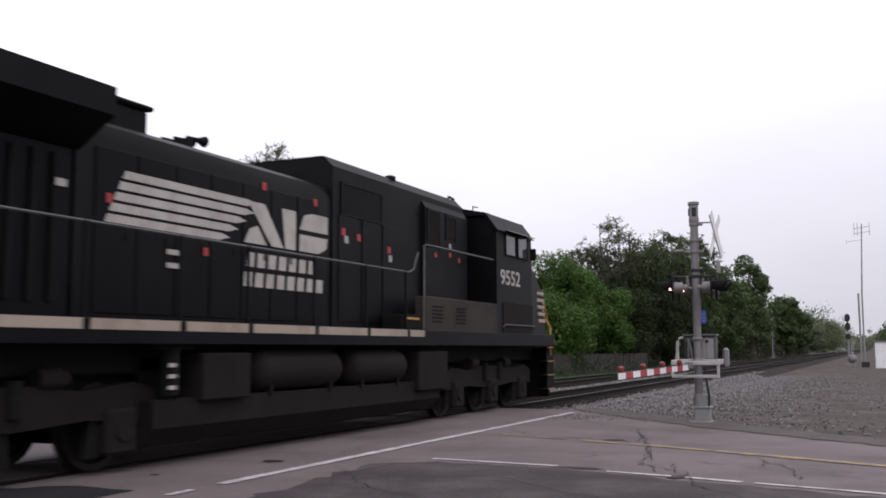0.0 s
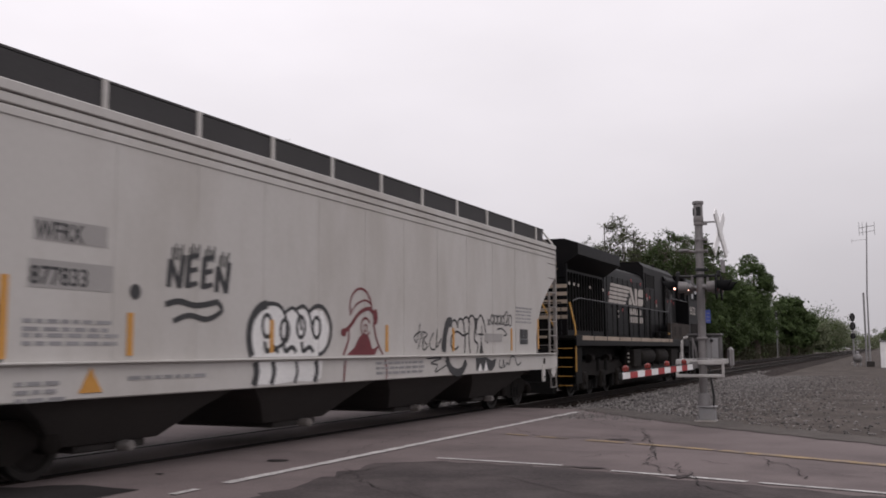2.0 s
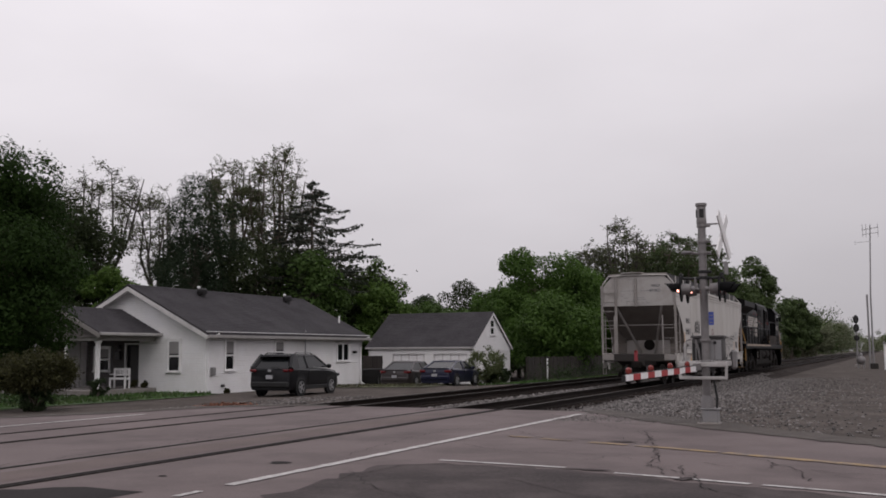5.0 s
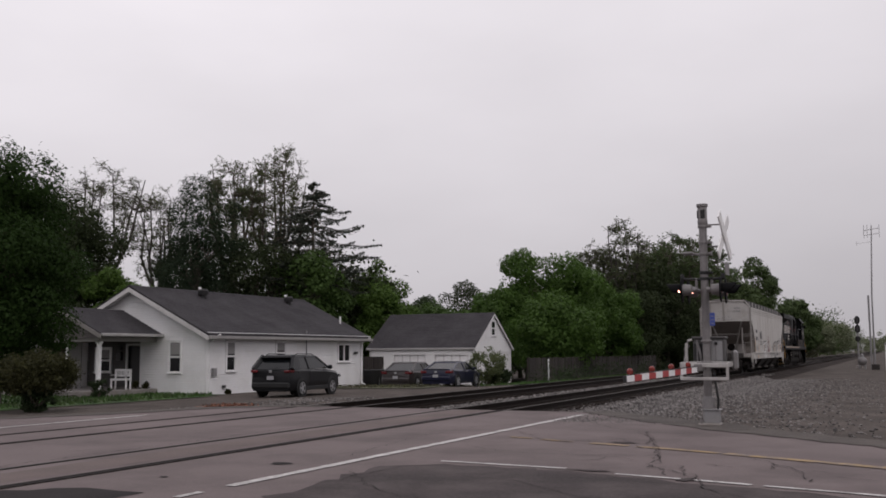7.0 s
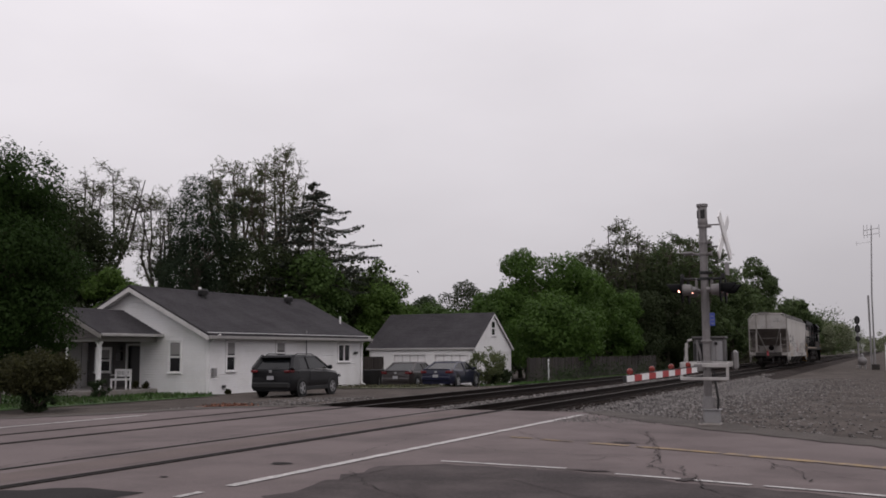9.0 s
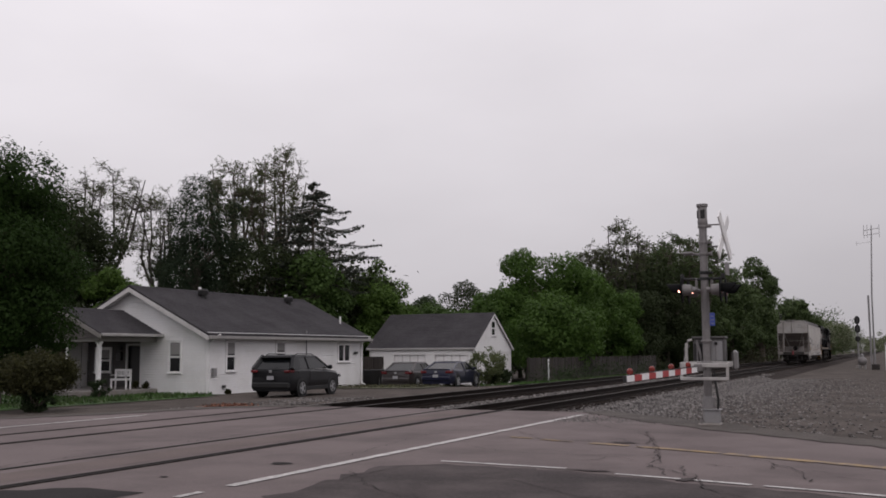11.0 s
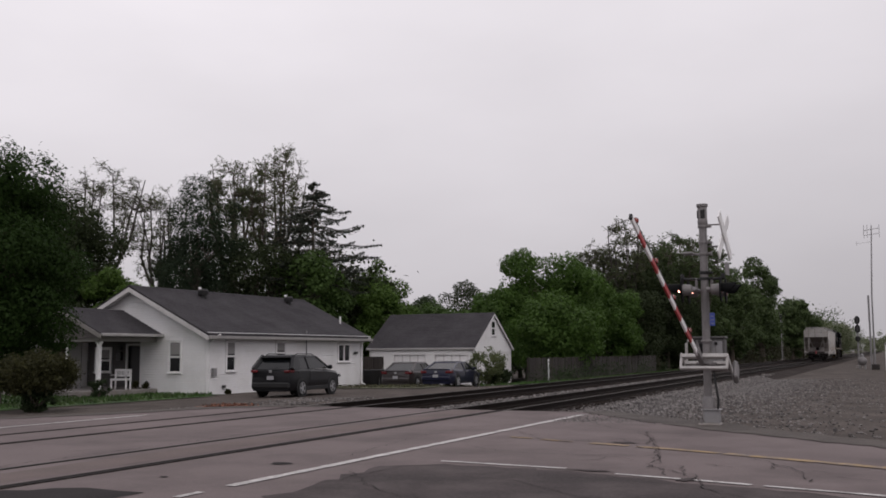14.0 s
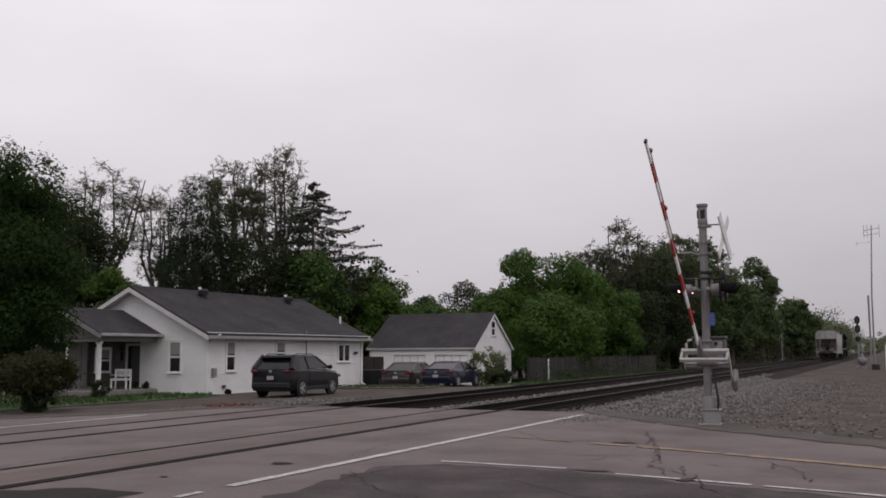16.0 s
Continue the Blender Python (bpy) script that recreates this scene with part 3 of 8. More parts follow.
def wheelset(parent, y, r, gauge=0.7535, width=0.13, at=None):
    ws = part("wheelset", Mesh().turned([(0.085, -1.05), (0.085, 1.05)], (0, 0, 0), "x", 14), WHEEL_STEEL, parent, at=pose(0, y, r + 0.012))
    for s in (-1, 1):
        prof = [(0.09, -0.09), (0.16, -0.08), (r - 0.12, -0.03), (r - 0.08, -0.065), (r + 0.025, -0.065), (r + 0.025, -0.035), (r, -0.028), (r, 0.065), (r - 0.08, 0.065), (r - 0.12, 0.02), (0.16, 0.05), (0.09, 0.07)]
        prof = [(a, b * s) for a, b in prof]
        part("wheel", Mesh().turned(prof, (s * gauge, 0, 0), "x", 28), WHEEL_STEEL, ws, "dusty steel wheel", smooth=35)
    return ws


def lettering(text, height, parent, material, at, squeeze=1.0, name="lettering", label=""):
    """Painted letters from the built-in font, 4 mm proud."""
    cu = bpy.data.curves.new(name, "FONT")
    cu.body, cu.size, cu.extrude, cu.align_x = text, height * 1.37, 0.002, "LEFT"
    cu.offset = height * 0.018
    tmp = bpy.data.objects.new(name, cu)
    scene.collection.objects.link(tmp)
    me = bpy.data.meshes.new_from_object(tmp.evaluated_get(bpy.context.evaluated_depsgraph_get()))
    bpy.data.objects.remove(tmp)
    for v in me.vertices:
        v.co.x *= squeeze
    me.materials.clear()
    me.materials.append(material)
    ob = part(name, me, None, parent, label, at=at)
    return ob


def on_side(x, y, z):
    """Pose of writing on a wall that faces +x, read along +y."""
    return Matrix.Translation((x, y, z)) @ Matrix(((0, 0, 1, 0), (1, 0, 0, 0), (0, 1, 0, 0), (0, 0, 0, 1)))


def flat(polys, x, d=0.004):
    """Thin painted shapes on a wall that faces +x; outlines as (y, z)."""
    m = Mesh()
    for p in polys:
        m.prism(p, x, x + d, "x")
    return m


WHEELS = []


def build_locomotive():
    """Front coupler pocket at y = 0, the rest behind it."""
    lo = thing("locomotive", pose(TRACK_X[0], 25.4, 0), "sooty black six-axle diesel locomotive with cream stripes and faded white markings", "locomotive")
    # frame and walkways
    part("frame", Mesh().box((0, -11.2, 1.42), (2.0, 21.6, 0.5), 0.03).box((0, -11.2, 1.77), (3.06, 21.9, 0.13), 0.02), BLACK_DULL, lo)
    for s in (-1, 1):
        part("side_sill", B((s * 1.54, -11.2, 1.69), (0.05, 21.9, 0.30), 0.01), BLACK, lo)
        # cream stripe broken by the posts
        edges = [-21.6, -20.3, -18.75, -17.2, -15.55, -14.1, -12.35, -10.65, -9.1, -8.35]
        for a, b in zip(edges, edges[1:]):
            part("stripe", B((s * 1.568, (a + b) / 2, 1.77), (0.008, b - a - 0.12, 0.125)), CREAM, lo, "dusty cream stripe")
        # handrail
        rail = [(s * 1.5, -21.4, 2.6), (s * 1.5, -21.2, 2.93), (s * 1.5, -9.0, 2.93), (s * 1.5, -8.75, 2.95), (s * 1.5, -8.35, 3.5), (s * 1.5, -4.6, 3.55)] if s < 0 else \
               [(1.35, -21.75, 2.85), (1.5, -21.6, 2.93), (1.5, -8.95, 2.93), (1.5, -8.75, 3.0), (1.5, -8.55, 3.35)]
        part("handrail", Mesh().tube(rail, 0.017, 6), HANDRAIL, lo, "worn steel handrail", smooth=40)
        if s > 0:
            part("handrail", Mesh().tube([(1.5, -8.3, 1.85), (1.5, -8.28, 3.5), (1.5, -8.15, 3.53), (1.5, -4.55, 3.53)], 0.02, 6), HANDRAIL, lo, "worn steel handrail", smooth=40)
        for y in edges[1:-1]:
            part("stanchion", Mesh().cyl((s * 1.51, y, 1.6), (s * 1.5, y, 2.94), 0.025, 6), BLACK, lo)
    # radiator section at the rear with overhanging wings
    part("radiator_hood", B((0, -19.2, 3.0), (1.9, 4.7, 2.4), 0.04), BLACK, lo)
    wing = [(-1.53, 4.22), (-1.53, 4.56), (-1.1, 4.7), (1.1, 4.7), (1.53, 4.56), (1.53, 4.22), (0.97, 3.86), (-0.97, 3.86)]
    part("radiator_wing", Mesh().prism(wing, -21.72, -16.8, "y"), BLACK, lo, "overhanging black radiator cover")
    part("end_wall", Mesh().box((0, -21.62, 3.0), (2.3, 0.12, 2.35), 0.03), BLACK, lo)
    for i in range(14):
        for s in (-1, 1):
            part("grille_bar", B((s * 0.975, -21.2 + i * 0.31, 2.9), (0.05, 0.07, 1.75), 0.008), BLACK_DULL, lo)
    for z in (3.3, 3.07, 2.84, 2.61, 2.39):
        part("end_stripe", B((0.45, -21.685, z), (1.42, 0.008, 0.11)), CREAM, lo, "cream warning stripe")
    part("end_emblem", Mesh().prism([(-0.9, 2.33), (-0.15, 2.33), (-0.2, 2.7), (0.0, 3.0), (-0.25, 3.35), (-0.9, 3.35)], -21.69, -21.684, "y"), CREAM, lo, "cream emblem shape")
    lettering("9552", 0.27, lo, CREAM, Matrix.Translation((-0.16, -21.725, 3.79)) @ Matrix.Rotation(radians(90), 4, "X"), 1.45, "number", "white running number")
    part("number_board", B((0, -21.70, 3.82), (2.2, 0.03, 0.55), 0.02), BLACK, lo)
    part("lamp_box", B((-0.40, -21.72, 4.34), (0.32, 0.1, 0.62), 0.03), BLACK, lo)
    for z in (4.46, 4.23):
        part("rear_headlamp", Mesh().turned([(0.0, -0.02), (0.05, -0.02), (0.05, 0.03), (0.0, 0.03)], (-0.40, -21.78, z), "y", 14), LAMP_WARM, lo, "glowing warm rear headlamp")
    part("ditch_lamp", Mesh().turned([(0.0, -0.02), (0.1, -0.02), (0.1, 0.05), (0.0, 0.05)], (0.1, -21.75, 2.15), "y", 12), LAMP_DIM, lo)
    # engine hood with a rounded roof
    hood = [(-0.97, 1.83), (-0.97, 4.1), (-0.9, 4.27), (-0.72, 4.37), (0, 4.41), (0.72, 4.37), (0.9, 4.27), (0.97, 4.1), (0.97, 1.83)]
    part("engine_hood", Mesh().prism(hood, -16.85, -10.95, "y"), BLACK, lo, smooth=35)
    for i, y in enumerate((-16.2, -15.45, -14.7, -13.95, -13.2, -12.45, -11.7)):
        for s in (-1, 1):
            part("hood_door", B((s * 0.978, y, 2.95), (0.018, 0.66, 2.05), 0.006), BLACK, lo)
            part("door_latch", B((s * 0.99, y + 0.22, 2.9), (0.02, 0.05, 0.12), 0.005), BLACK_DULL, lo)
    for y, z in ((-16.3, 3.35), (-13.0, 4.0), (-11.5, 3.95), (-14.4, 2.85)):
        part("warning_plate", B((0.992, y, z), (0.006, 0.1, 0.12)), RED, lo, "small red warning plate")
    for y in (-20.95, -20.45, -20.0, -18.7, -17.1):
        part("warning_plate", B((1.01, y, 3.42), (0.008, 0.16, 0.09)), LOGO_WHITE, lo)
    part("exhaust", Mesh().box((0, -15.35, 4.56), (0.85, 0.75, 0.5), 0.06).box((0, -15.35, 4.83), (0.95, 0.86, 0.07), 0.03), BLACK_DULL, lo)
    horn = Mesh()
    for i, dx in enumerate((-0.2, 0, 0.2)):
        horn.turned([(0.02, 0), (0.035, 0.25), (0.09, 0.42)], (dx, -14.0 + 0.05 * i, 4.68), "y", 10)
    part("horn", horn.box((0, -13.85, 4.52), (0.5, 0.12, 0.3), 0.02), BLACK_DULL, lo)
    # tall equipment hood behind the cab
    tall = [(-1.0, 1.83), (-1.0, 4.68), (-0.8, 4.88), (0.8, 4.88), (1.0, 4.68), (1.0, 1.83)]
    part("equipment_hood", Mesh().prism(tall, -10.95, -5.15, "y"), BLACK, lo)
    part("hood_neck", B((0, -4.8, 3.2), (1.5, 0.78, 2.8), 0.03), BLACK_DULL, lo)
    part("equipment_box", Mesh().prism([(-1.09, 2.45), (-1.09, 4.42), (-0.86, 4.8), (0.86, 4.8), (1.09, 4.42), (1.09, 2.45)], -7.35, -5.13, "y"), BLACK, lo)
    part("roof_fitting", Mesh().turned([(0.12, 4.86), (0.12, 4.93), (0.05, 4.96)], (0.75, -8.3, 0), "z", 12), BLACK_DULL, lo)
    part("roof_fitting", Mesh().tube([(0.8, -5.6, 4.75), (0.8, -5.5, 4.93), (0.8, -5.2, 4.9)], 0.025, 6), BLACK_DULL, lo)
    for s in (-1, 1):
        part("intake_screen", B((s * 1.008, -9.9, 4.15), (0.02, 1.45, 0.52), 0.01), BLACK_DULL, lo)
        for y, w, z, h in ((-6.95, 0.6, 4.0, 0.78), (-6.05, 0.5, 4.12, 0.5)):
            part("intake_screen", B((s * 1.092, y, z), (0.02, w, h), 0.006), GROOVE, lo, "dark recessed screen")
            part("screen_frame", Mesh().box((s * 1.096, y - w / 2, z), (0.03, 0.04, h + 0.08)).box((s * 1.096, y + w / 2, z), (0.03, 0.04, h + 0.08)).box((s * 1.096, y, z + h / 2), (0.03, w, 0.04)), BLACK, lo)
        part("screen_frame", Mesh().box((s * 1.012, -10.66, 4.15), (0.03, 0.05, 0.6)).box((s * 1.012, -9.14, 4.15), (0.03, 0.05, 0.6)).box((s * 1.012, -9.9, 4.43), (0.03, 1.5, 0.04)).box((s * 1.012, -9.9, 3.87), (0.03, 1.5, 0.04)), BLACK, lo)
        for y in (-10.4, -9.55, -8.75):
            part("hood_door", B((s * 1.008, y, 2.9), (0.016, 0.7, 1.9), 0.006), BLACK, lo)
        for y, z, c in ((-10.6, 3.55, RED), (-10.5, 3.42, LOGO_WHITE), (-10.05, 3.5, RED), (-8.85, 3.38, RED), (-8.8, 3.22, LOGO_WHITE)):
            part("warning_plate", B((s * 1.02, y, z), (0.006, 0.12, 0.13)), c, lo)
        for y, z, c in ((-6.85, 3.46, RED), (-6.1, 3.72, LOGO_WHITE), (-6.1, 3.52, RED), (-5.6, 3.44, RED)):
            part("warning_plate", B((s * 1.094, y, z), (0.006, 0.1, 0.1)), c, lo)
        # lower side cabinets, coated with dust
        part("battery_box", B((s * 1.42, -6.35, 2.15), (0.24, 3.9, 0.72), 0.02), CAB_DUST, lo, "dust-coated battery box")
        for y in (-7.75, -6.55):
            for k in range(5):
                part("louvre", B((s * 1.545, y, 2.02 + k * 0.075), (0.012, 0.5, 0.03), 0.004), BLACK_DULL, lo)
        part("walkway_step", B((s * 1.35, -8.75, 2.05), (0.3, 0.5, 0.05), 0.01), YELLOW, lo)
        part("walkway_box", B((s * 1.25, -8.8, 1.98), (0.45, 0.75, 0.3), 0.02), BLACK_DULL, lo)
    # cab and nose
    cab = [(-1.54, 1.83), (-1.54, 4.25), (-1.25, 4.62), (-0.6, 4.76), (0.6, 4.76), (1.25, 4.62), (1.54, 4.25), (1.54, 1.83)]
    part("cab", Mesh().prism(cab, -4.42, -1.95, "y"), BLACK, lo)
    part("cab_roof", Mesh().prism([(-1.6, 4.24), (-1.3, 4.66), (-0.62, 4.8), (0.62, 4.8), (1.3, 4.66), (1.6, 4.24), (1.56, 4.24), (1.25, 4.6), (-1.25, 4.6), (-1.56, 4.24)], -4.5, -1.9, "y"), BLACK, lo, "dull black cab roof")
    part("nose", Mesh().loft([[(-1.54, -1.95, 1.83), (1.54, -1.95, 1.83), (1.54, -1.95, 3.55), (1.3, -1.95, 4.25), (-1.3, -1.95, 4.25), (-1.54, -1.95, 3.55)],
                              [(-1.5, -0.75, 1.83), (1.5, -0.75, 1.83), (1.4, -0.75, 3.0), (1.05, -0.75, 3.2), (-1.05, -0.75, 3.2), (-1.4, -0.75, 3.0)]]), BLACK, lo)
    for k in range(5):
        part("nose_stripe", B((0, -0.8, 2.1 + 0.2 * k), (2.9, 0.14, 0.09)), CREAM, lo, "cream nose stripe")
    for s in (-1, 1):
        for k in range(5):
            z = 2.2 + 0.18 * k
            part("nose_side_stripe", B((s * (1.50 - 0.055 * (z - 1.9)), -1.05, z), (0.05, 0.55, 0.085), 0.004), CREAM, lo, "cream nose stripe")
        part("sill_grab", Mesh().tube([(s * 1.56, -4.1, 1.98), (s * 1.59, -4.0, 2.04), (s * 1.59, -1.9, 2.04), (s * 1.56, -1.8, 1.98)], 0.014, 6), HANDRAIL, lo)
        for y, w in ((-3.5, 0.62), (-2.65, 0.62)):
            part("cab_window", B((s * 1.548, y, 3.98), (0.02, w, 0.52), 0.02), GLASS_PALE, lo, "pale reflecting cab window")
            part("window_frame", Mesh().box((s * 1.552, y, 3.70), (0.03, w + 0.1, 0.04)).box((s * 1.552, y, 4.26), (0.03, w + 0.1, 0.04)).box((s * 1.552, y - w / 2 - 0.03, 3.98), (0.03, 0.05, 0.6)).box((s * 1.552, y + w / 2 + 0.03, 3.98), (0.03, 0.05, 0.6)), BLACK_DULL, lo)
        part("sun_visor", Mesh().prism([(1.55, 4.32), (1.75, 4.26), (1.75, 4.24), (1.55, 4.30)], -3.9, -2.2, "y") if s > 0 else Mesh().prism([(-1.55, 4.32), (-1.75, 4.26), (-1.75, 4.24), (-1.55, 4.30)], -3.9, -2.2, "y"), STEEL, lo)
        part("mirror", B((s * 1.66, -2.15, 3.85), (0.16, 0.06, 0.3), 0.02), BLACK_DULL, lo)
    part("windscreen", Mesh().box((0, -1.93, 3.95), (2.3, 0.05, 0.45), 0.02), GLASS_DARK, lo)
    lettering("9552", 0.36, lo, LOGO_WHITE, on_side(1.545, -4.2, 3.0), 1.4, "number", "white running number")
    part("cab_panel", B((1.55, -3.0, 2.2), (0.012, 2.1, 0.75), 0.004), BROWN_DUST, lo)
    part("cab_panel", B((-1.55, -3.0, 2.2), (0.012, 2.1, 0.75), 0.004), BROWN_DUST, lo)
    part("antenna_dome", Mesh().turned([(0.2, 0), (0.18, 0.08), (0.05, 0.12)], (0.3, -3.6, 4.79), "z", 12).box((-0.4, -4.1, 4.83), (0.5, 0.3, 0.08), 0.02).tube([(0.9, -4.3, 4.6), (0.9, -4.3, 4.85), (0.9, -4.0, 4.87)], 0.015, 6), BLACK_DULL, lo)
    # pilots, steps and end handrails
    for y, f in ((-0.35, 1), (-22.1, -1)):
        part("pilot", Mesh().box((0, y, 0.85), (2.9 if f > 0 else 1.86, 0.12, 1.3), 0.03).prism([(-0.9, 0.18), (0.9, 0.18), (0.9, 0.5), (-0.9, 0.5)], min(y, y + f * 0.25), max(y, y + f * 0.25), "y"), BLACK_DULL, lo)
        part("coupler", Mesh().box((0, y + f * 0.45, 0.85), (0.28, 0.8, 0.3), 0.05), BROWN_DUST, lo)
        for s in (-1, 1):
            st = Mesh().box((s * 1.47, y - f * (0.02 if f > 0 else 0.42), 1.1), (0.04, 0.6, 1.3), 0.01)
            if f < 0:
                part("step_back", B((s * 1.2, y + 0.42, 1.1), (0.5, 0.04, 1.3), 0.01), BLACK_DULL, lo)
                part("step_side", B((s * 0.94, y + 0.2, 1.1), (0.04, 0.44, 1.3), 0.01), BLACK_DULL, lo)
            part("step_well", st, BLACK_DULL, lo)
            for k in range(4 if f > 0 else 6):
                z = 0.42 + k * 0.36 if f > 0 else 0.4 + k * 0.265
                part("step", B((s * 1.5, y - f * 0.35, z), (0.22, 0.55, 0.03), 0.008) if f > 0 else B((s * 1.21, y + 0.12, z), (0.5, 0.3, 0.03), 0.008), BLACK_DULL, lo, "grimy open step")
                part("step_nosing", B((s * 1.613, y - f * 0.35, z + 0.004), (0.012, 0.5, 0.022)) if f > 0 else B((s * 1.21, y - 0.034, z + 0.006), (0.42, 0.012, 0.02)), YELLOW, lo, "worn yellow step edge")
            part("grab_rail", Mesh().tube([(s * 1.5, y + 0.1, 0.8), (s * 1.5, y + 0.1, 1.95), (s * 1.48, y + 0.12, 2.1), (s * 1.3, y + 0.2, 2.8)] if f < 0 else
                                          [(s * 1.45, y + 0.15, 1.0), (s * 1.45, y + 0.15, 2.0), (s * 1.42, y, 2.3), (s * 1.42, y - 0.3, 2.7)], 0.025, 6), YELLOW, lo, "yellow grab rail", smooth=40)
            part("grab_rail", Mesh().tube([(s * 0.96, y - 0.08, 1.0), (s * 0.96, y - 0.08, 2.0), (s * 0.5, y - 0.03, 2.85)] if f < 0 else [(s * 1.52, y - 0.08, 1.3), (s * 1.52, y - 0.08, 2.05), (s * 1.1, y - 0.05, 2.75)], 0.025, 6), YELLOW, lo, "yellow grab rail", smooth=40)
        part("end_rail", Mesh().tube([(-1.1, y, 1.85), (-1.1, y, 2.8), (1.1, y, 2.8), (1.1, y, 1.85)], 0.02, 6), BLACK, lo)
        part("end_platform", B((0, y - f * 0.1, 1.8), (3.0, 0.35, 0.08), 0.01), BLACK_DULL, lo)
    part("end_sill_stripe", B((-0.35, -22.182, 1.8), (2.1, 0.012, 0.075)), CREAM, lo, "cream sill stripe")
    # fuel tank, air reservoirs and boxes
    part("fuel_tank", Mesh().prism([(-1.42, 0.85), (-1.42, 0.5), (-1.2, 0.27), (1.2, 0.27), (1.42, 0.5), (1.42, 0.85)], -15.9, -7.4, "y"), BROWN_DUST, lo, "dust-coated fuel tank")
    part("underframe", B((0, -11.2, 1.02), (1.5, 21.0, 0.62), 0.02), BLACK_DULL, lo)
    part("tank_core", B((0, -11.6, 1.1), (2.0, 8.2, 0.6), 0.02), BLACK_DULL, lo)
    for s in (-1, 1):
        for a, b in ((-13.75, -11.35), (-11.0, -8.95)):
            part("air_reservoir", Mesh().turned([(0.02, a), (0.2, a + 0.03), (0.29, a + 0.12), (0.31, a + 0.2), (0.31, b - 0.2), (0.29, b - 0.12), (0.2, b - 0.03), (0.02, b)], (s * 1.22, 0, 1.17), "y", 18), BROWN_DUST, lo, "brown dust-coated air reservoir", smooth=40)
            part("bracket", B((s * 1.25, a + 0.35, 0.92), (0.4, 0.08, 0.24)), BLACK_DULL, lo)
            part("bracket", B((s * 1.25, b - 0.35, 0.92), (0.4, 0.08, 0.24)), BLACK_DULL, lo)
        part("tool_box", B((s * 1.28, -14.55, 1.12), (0.5, 1.05, 0.62), 0.02), BROWN_DUST, lo)
        part("tool_box", B((s * 1.28, -7.9, 1.05), (0.5, 1.35, 0.75), 0.02), BROWN_DUST, lo)
        part("filter", Mesh().cyl((s * 1.35, -15.55, 0.9), (s * 1.35, -15.55, 1.5), 0.13, 12).box((s * 1.33, -15.5, 1.55), (0.2, 0.75, 0.15), 0.02), BLACK_DULL, lo)
        for k in range(3):
            part("filter_band", B((s * 1.46, -15.6, 1.0 + 0.14 * k), (0.03, 0.16, 0.05)), LOGO_WHITE, lo)
    # trucks
    for yc in (-4.0, -18.3):
        for s in (-1, 1):
            fr = Mesh()
            fr.prism([(yc - 2.75, 0.62), (yc - 2.75, 0.95), (yc - 2.3, 1.08), (yc - 1.4, 1.0), (yc - 0.7, 1.08), (yc + 0.7, 1.08), (yc + 1.4, 1.0), (yc + 2.3, 1.08), (yc + 2.75, 0.95), (yc + 2.75, 0.62), (yc + 2.4, 0.6),
                      (yc + 1.5, 0.66), (yc + 0.5, 0.6), (yc - 0.5, 0.6), (yc - 1.5, 0.66), (yc - 2.4, 0.6)], s * 1.12 - 0.09, s * 1.12 + 0.09, "x")
            part("truck_frame", fr, BROWN_DUST, lo, "cast steel truck side frame")
            for d in (-2.05, 0, 2.05):
                part("axle_box", Mesh().box((s * 1.17, yc + d, 0.5), (0.24, 0.52, 0.56), 0.05).turned([(0.0, s * 0.16), (0.15, s * 0.16), (0.17, s * 0.1), (0.17, 0)], (s * 1.16, yc + d, 0.53), "x", 14), BROWN_DUST, lo)
                part("pedestal", Mesh().prism([(yc + d - 0.5, 0.22), (yc + d - 0.28, 0.22), (yc + d - 0.25, 0.75), (yc + d - 0.42, 0.75)], s * 1.06, s * 1.16, "x"), BLACK_DULL, lo)
                part("pedestal", Mesh().prism([(yc + d + 0.28, 0.22), (yc + d + 0.5, 0.22), (yc + d + 0.42, 0.75), (yc + d + 0.25, 0.75)], s * 1.06, s * 1.16, "x"), BLACK_DULL, lo)
            for d in (-1.02, 1.02):
                part("brake_cylinder", Mesh().turned([(0.12, -0.24), (0.13, 0.1), (0.08, 0.22)], (s * 1.16, yc + d, 1.15), "y", 12), BROWN_DUST, lo, smooth=40)
                part("spring", Mesh().cyl((s * 1.2, yc + d * 0.45, 0.75), (s * 1.2, yc + d * 0.45, 1.15), 0.1, 10), BLACK_DULL, lo)
        part("bolster", B((0, yc, 0.75), (2.0, 4.6, 0.3), 0.03), BLACK_DULL, lo)
        for d in (-2.05, 0, 2.05):
            WHEELS.append((wheelset(lo, yc + d, 0.533), yc + d, 0.533))
    # painted markings on the side: mane stripes, emblem blocks, name bars
    for k in range(5):
        z0 = 3.63 - k * 0.145
        y0, y1 = -16.08 - k * 0.075, (-13.3, -13.35, -13.55, -13.75, -13.95)[k]
        part("marking_stripe", flat([[(y0, z0), (y1 - 0.15, z0), (y1 + 0.1, z0 + 0.06), (y1 - 0.1, z0 + 0.105), (y0 + 0.05, z0 + 0.105)]], 0.99), LOGO_WHITE, lo, "faded white stripe")
    emblem = [[(-13.42, 3.72), (-12.98, 3.72), (-12.45, 3.08), (-12.78, 3.08)], [(-13.5, 3.08), (-12.92, 3.08), (-13.16, 3.36), (-13.36, 3.3)], [(-12.5, 3.72), (-12.1, 3.72), (-12.1, 3.08), (-12.4, 3.08)],
              [(-11.98, 3.44), (-11.86, 3.68), (-11.62, 3.74), (-11.1, 3.74), (-11.1, 3.44)], [(-11.98, 3.36), (-11.1, 3.36), (-11.14, 3.18), (-11.4, 3.08), (-11.98, 3.08)]]
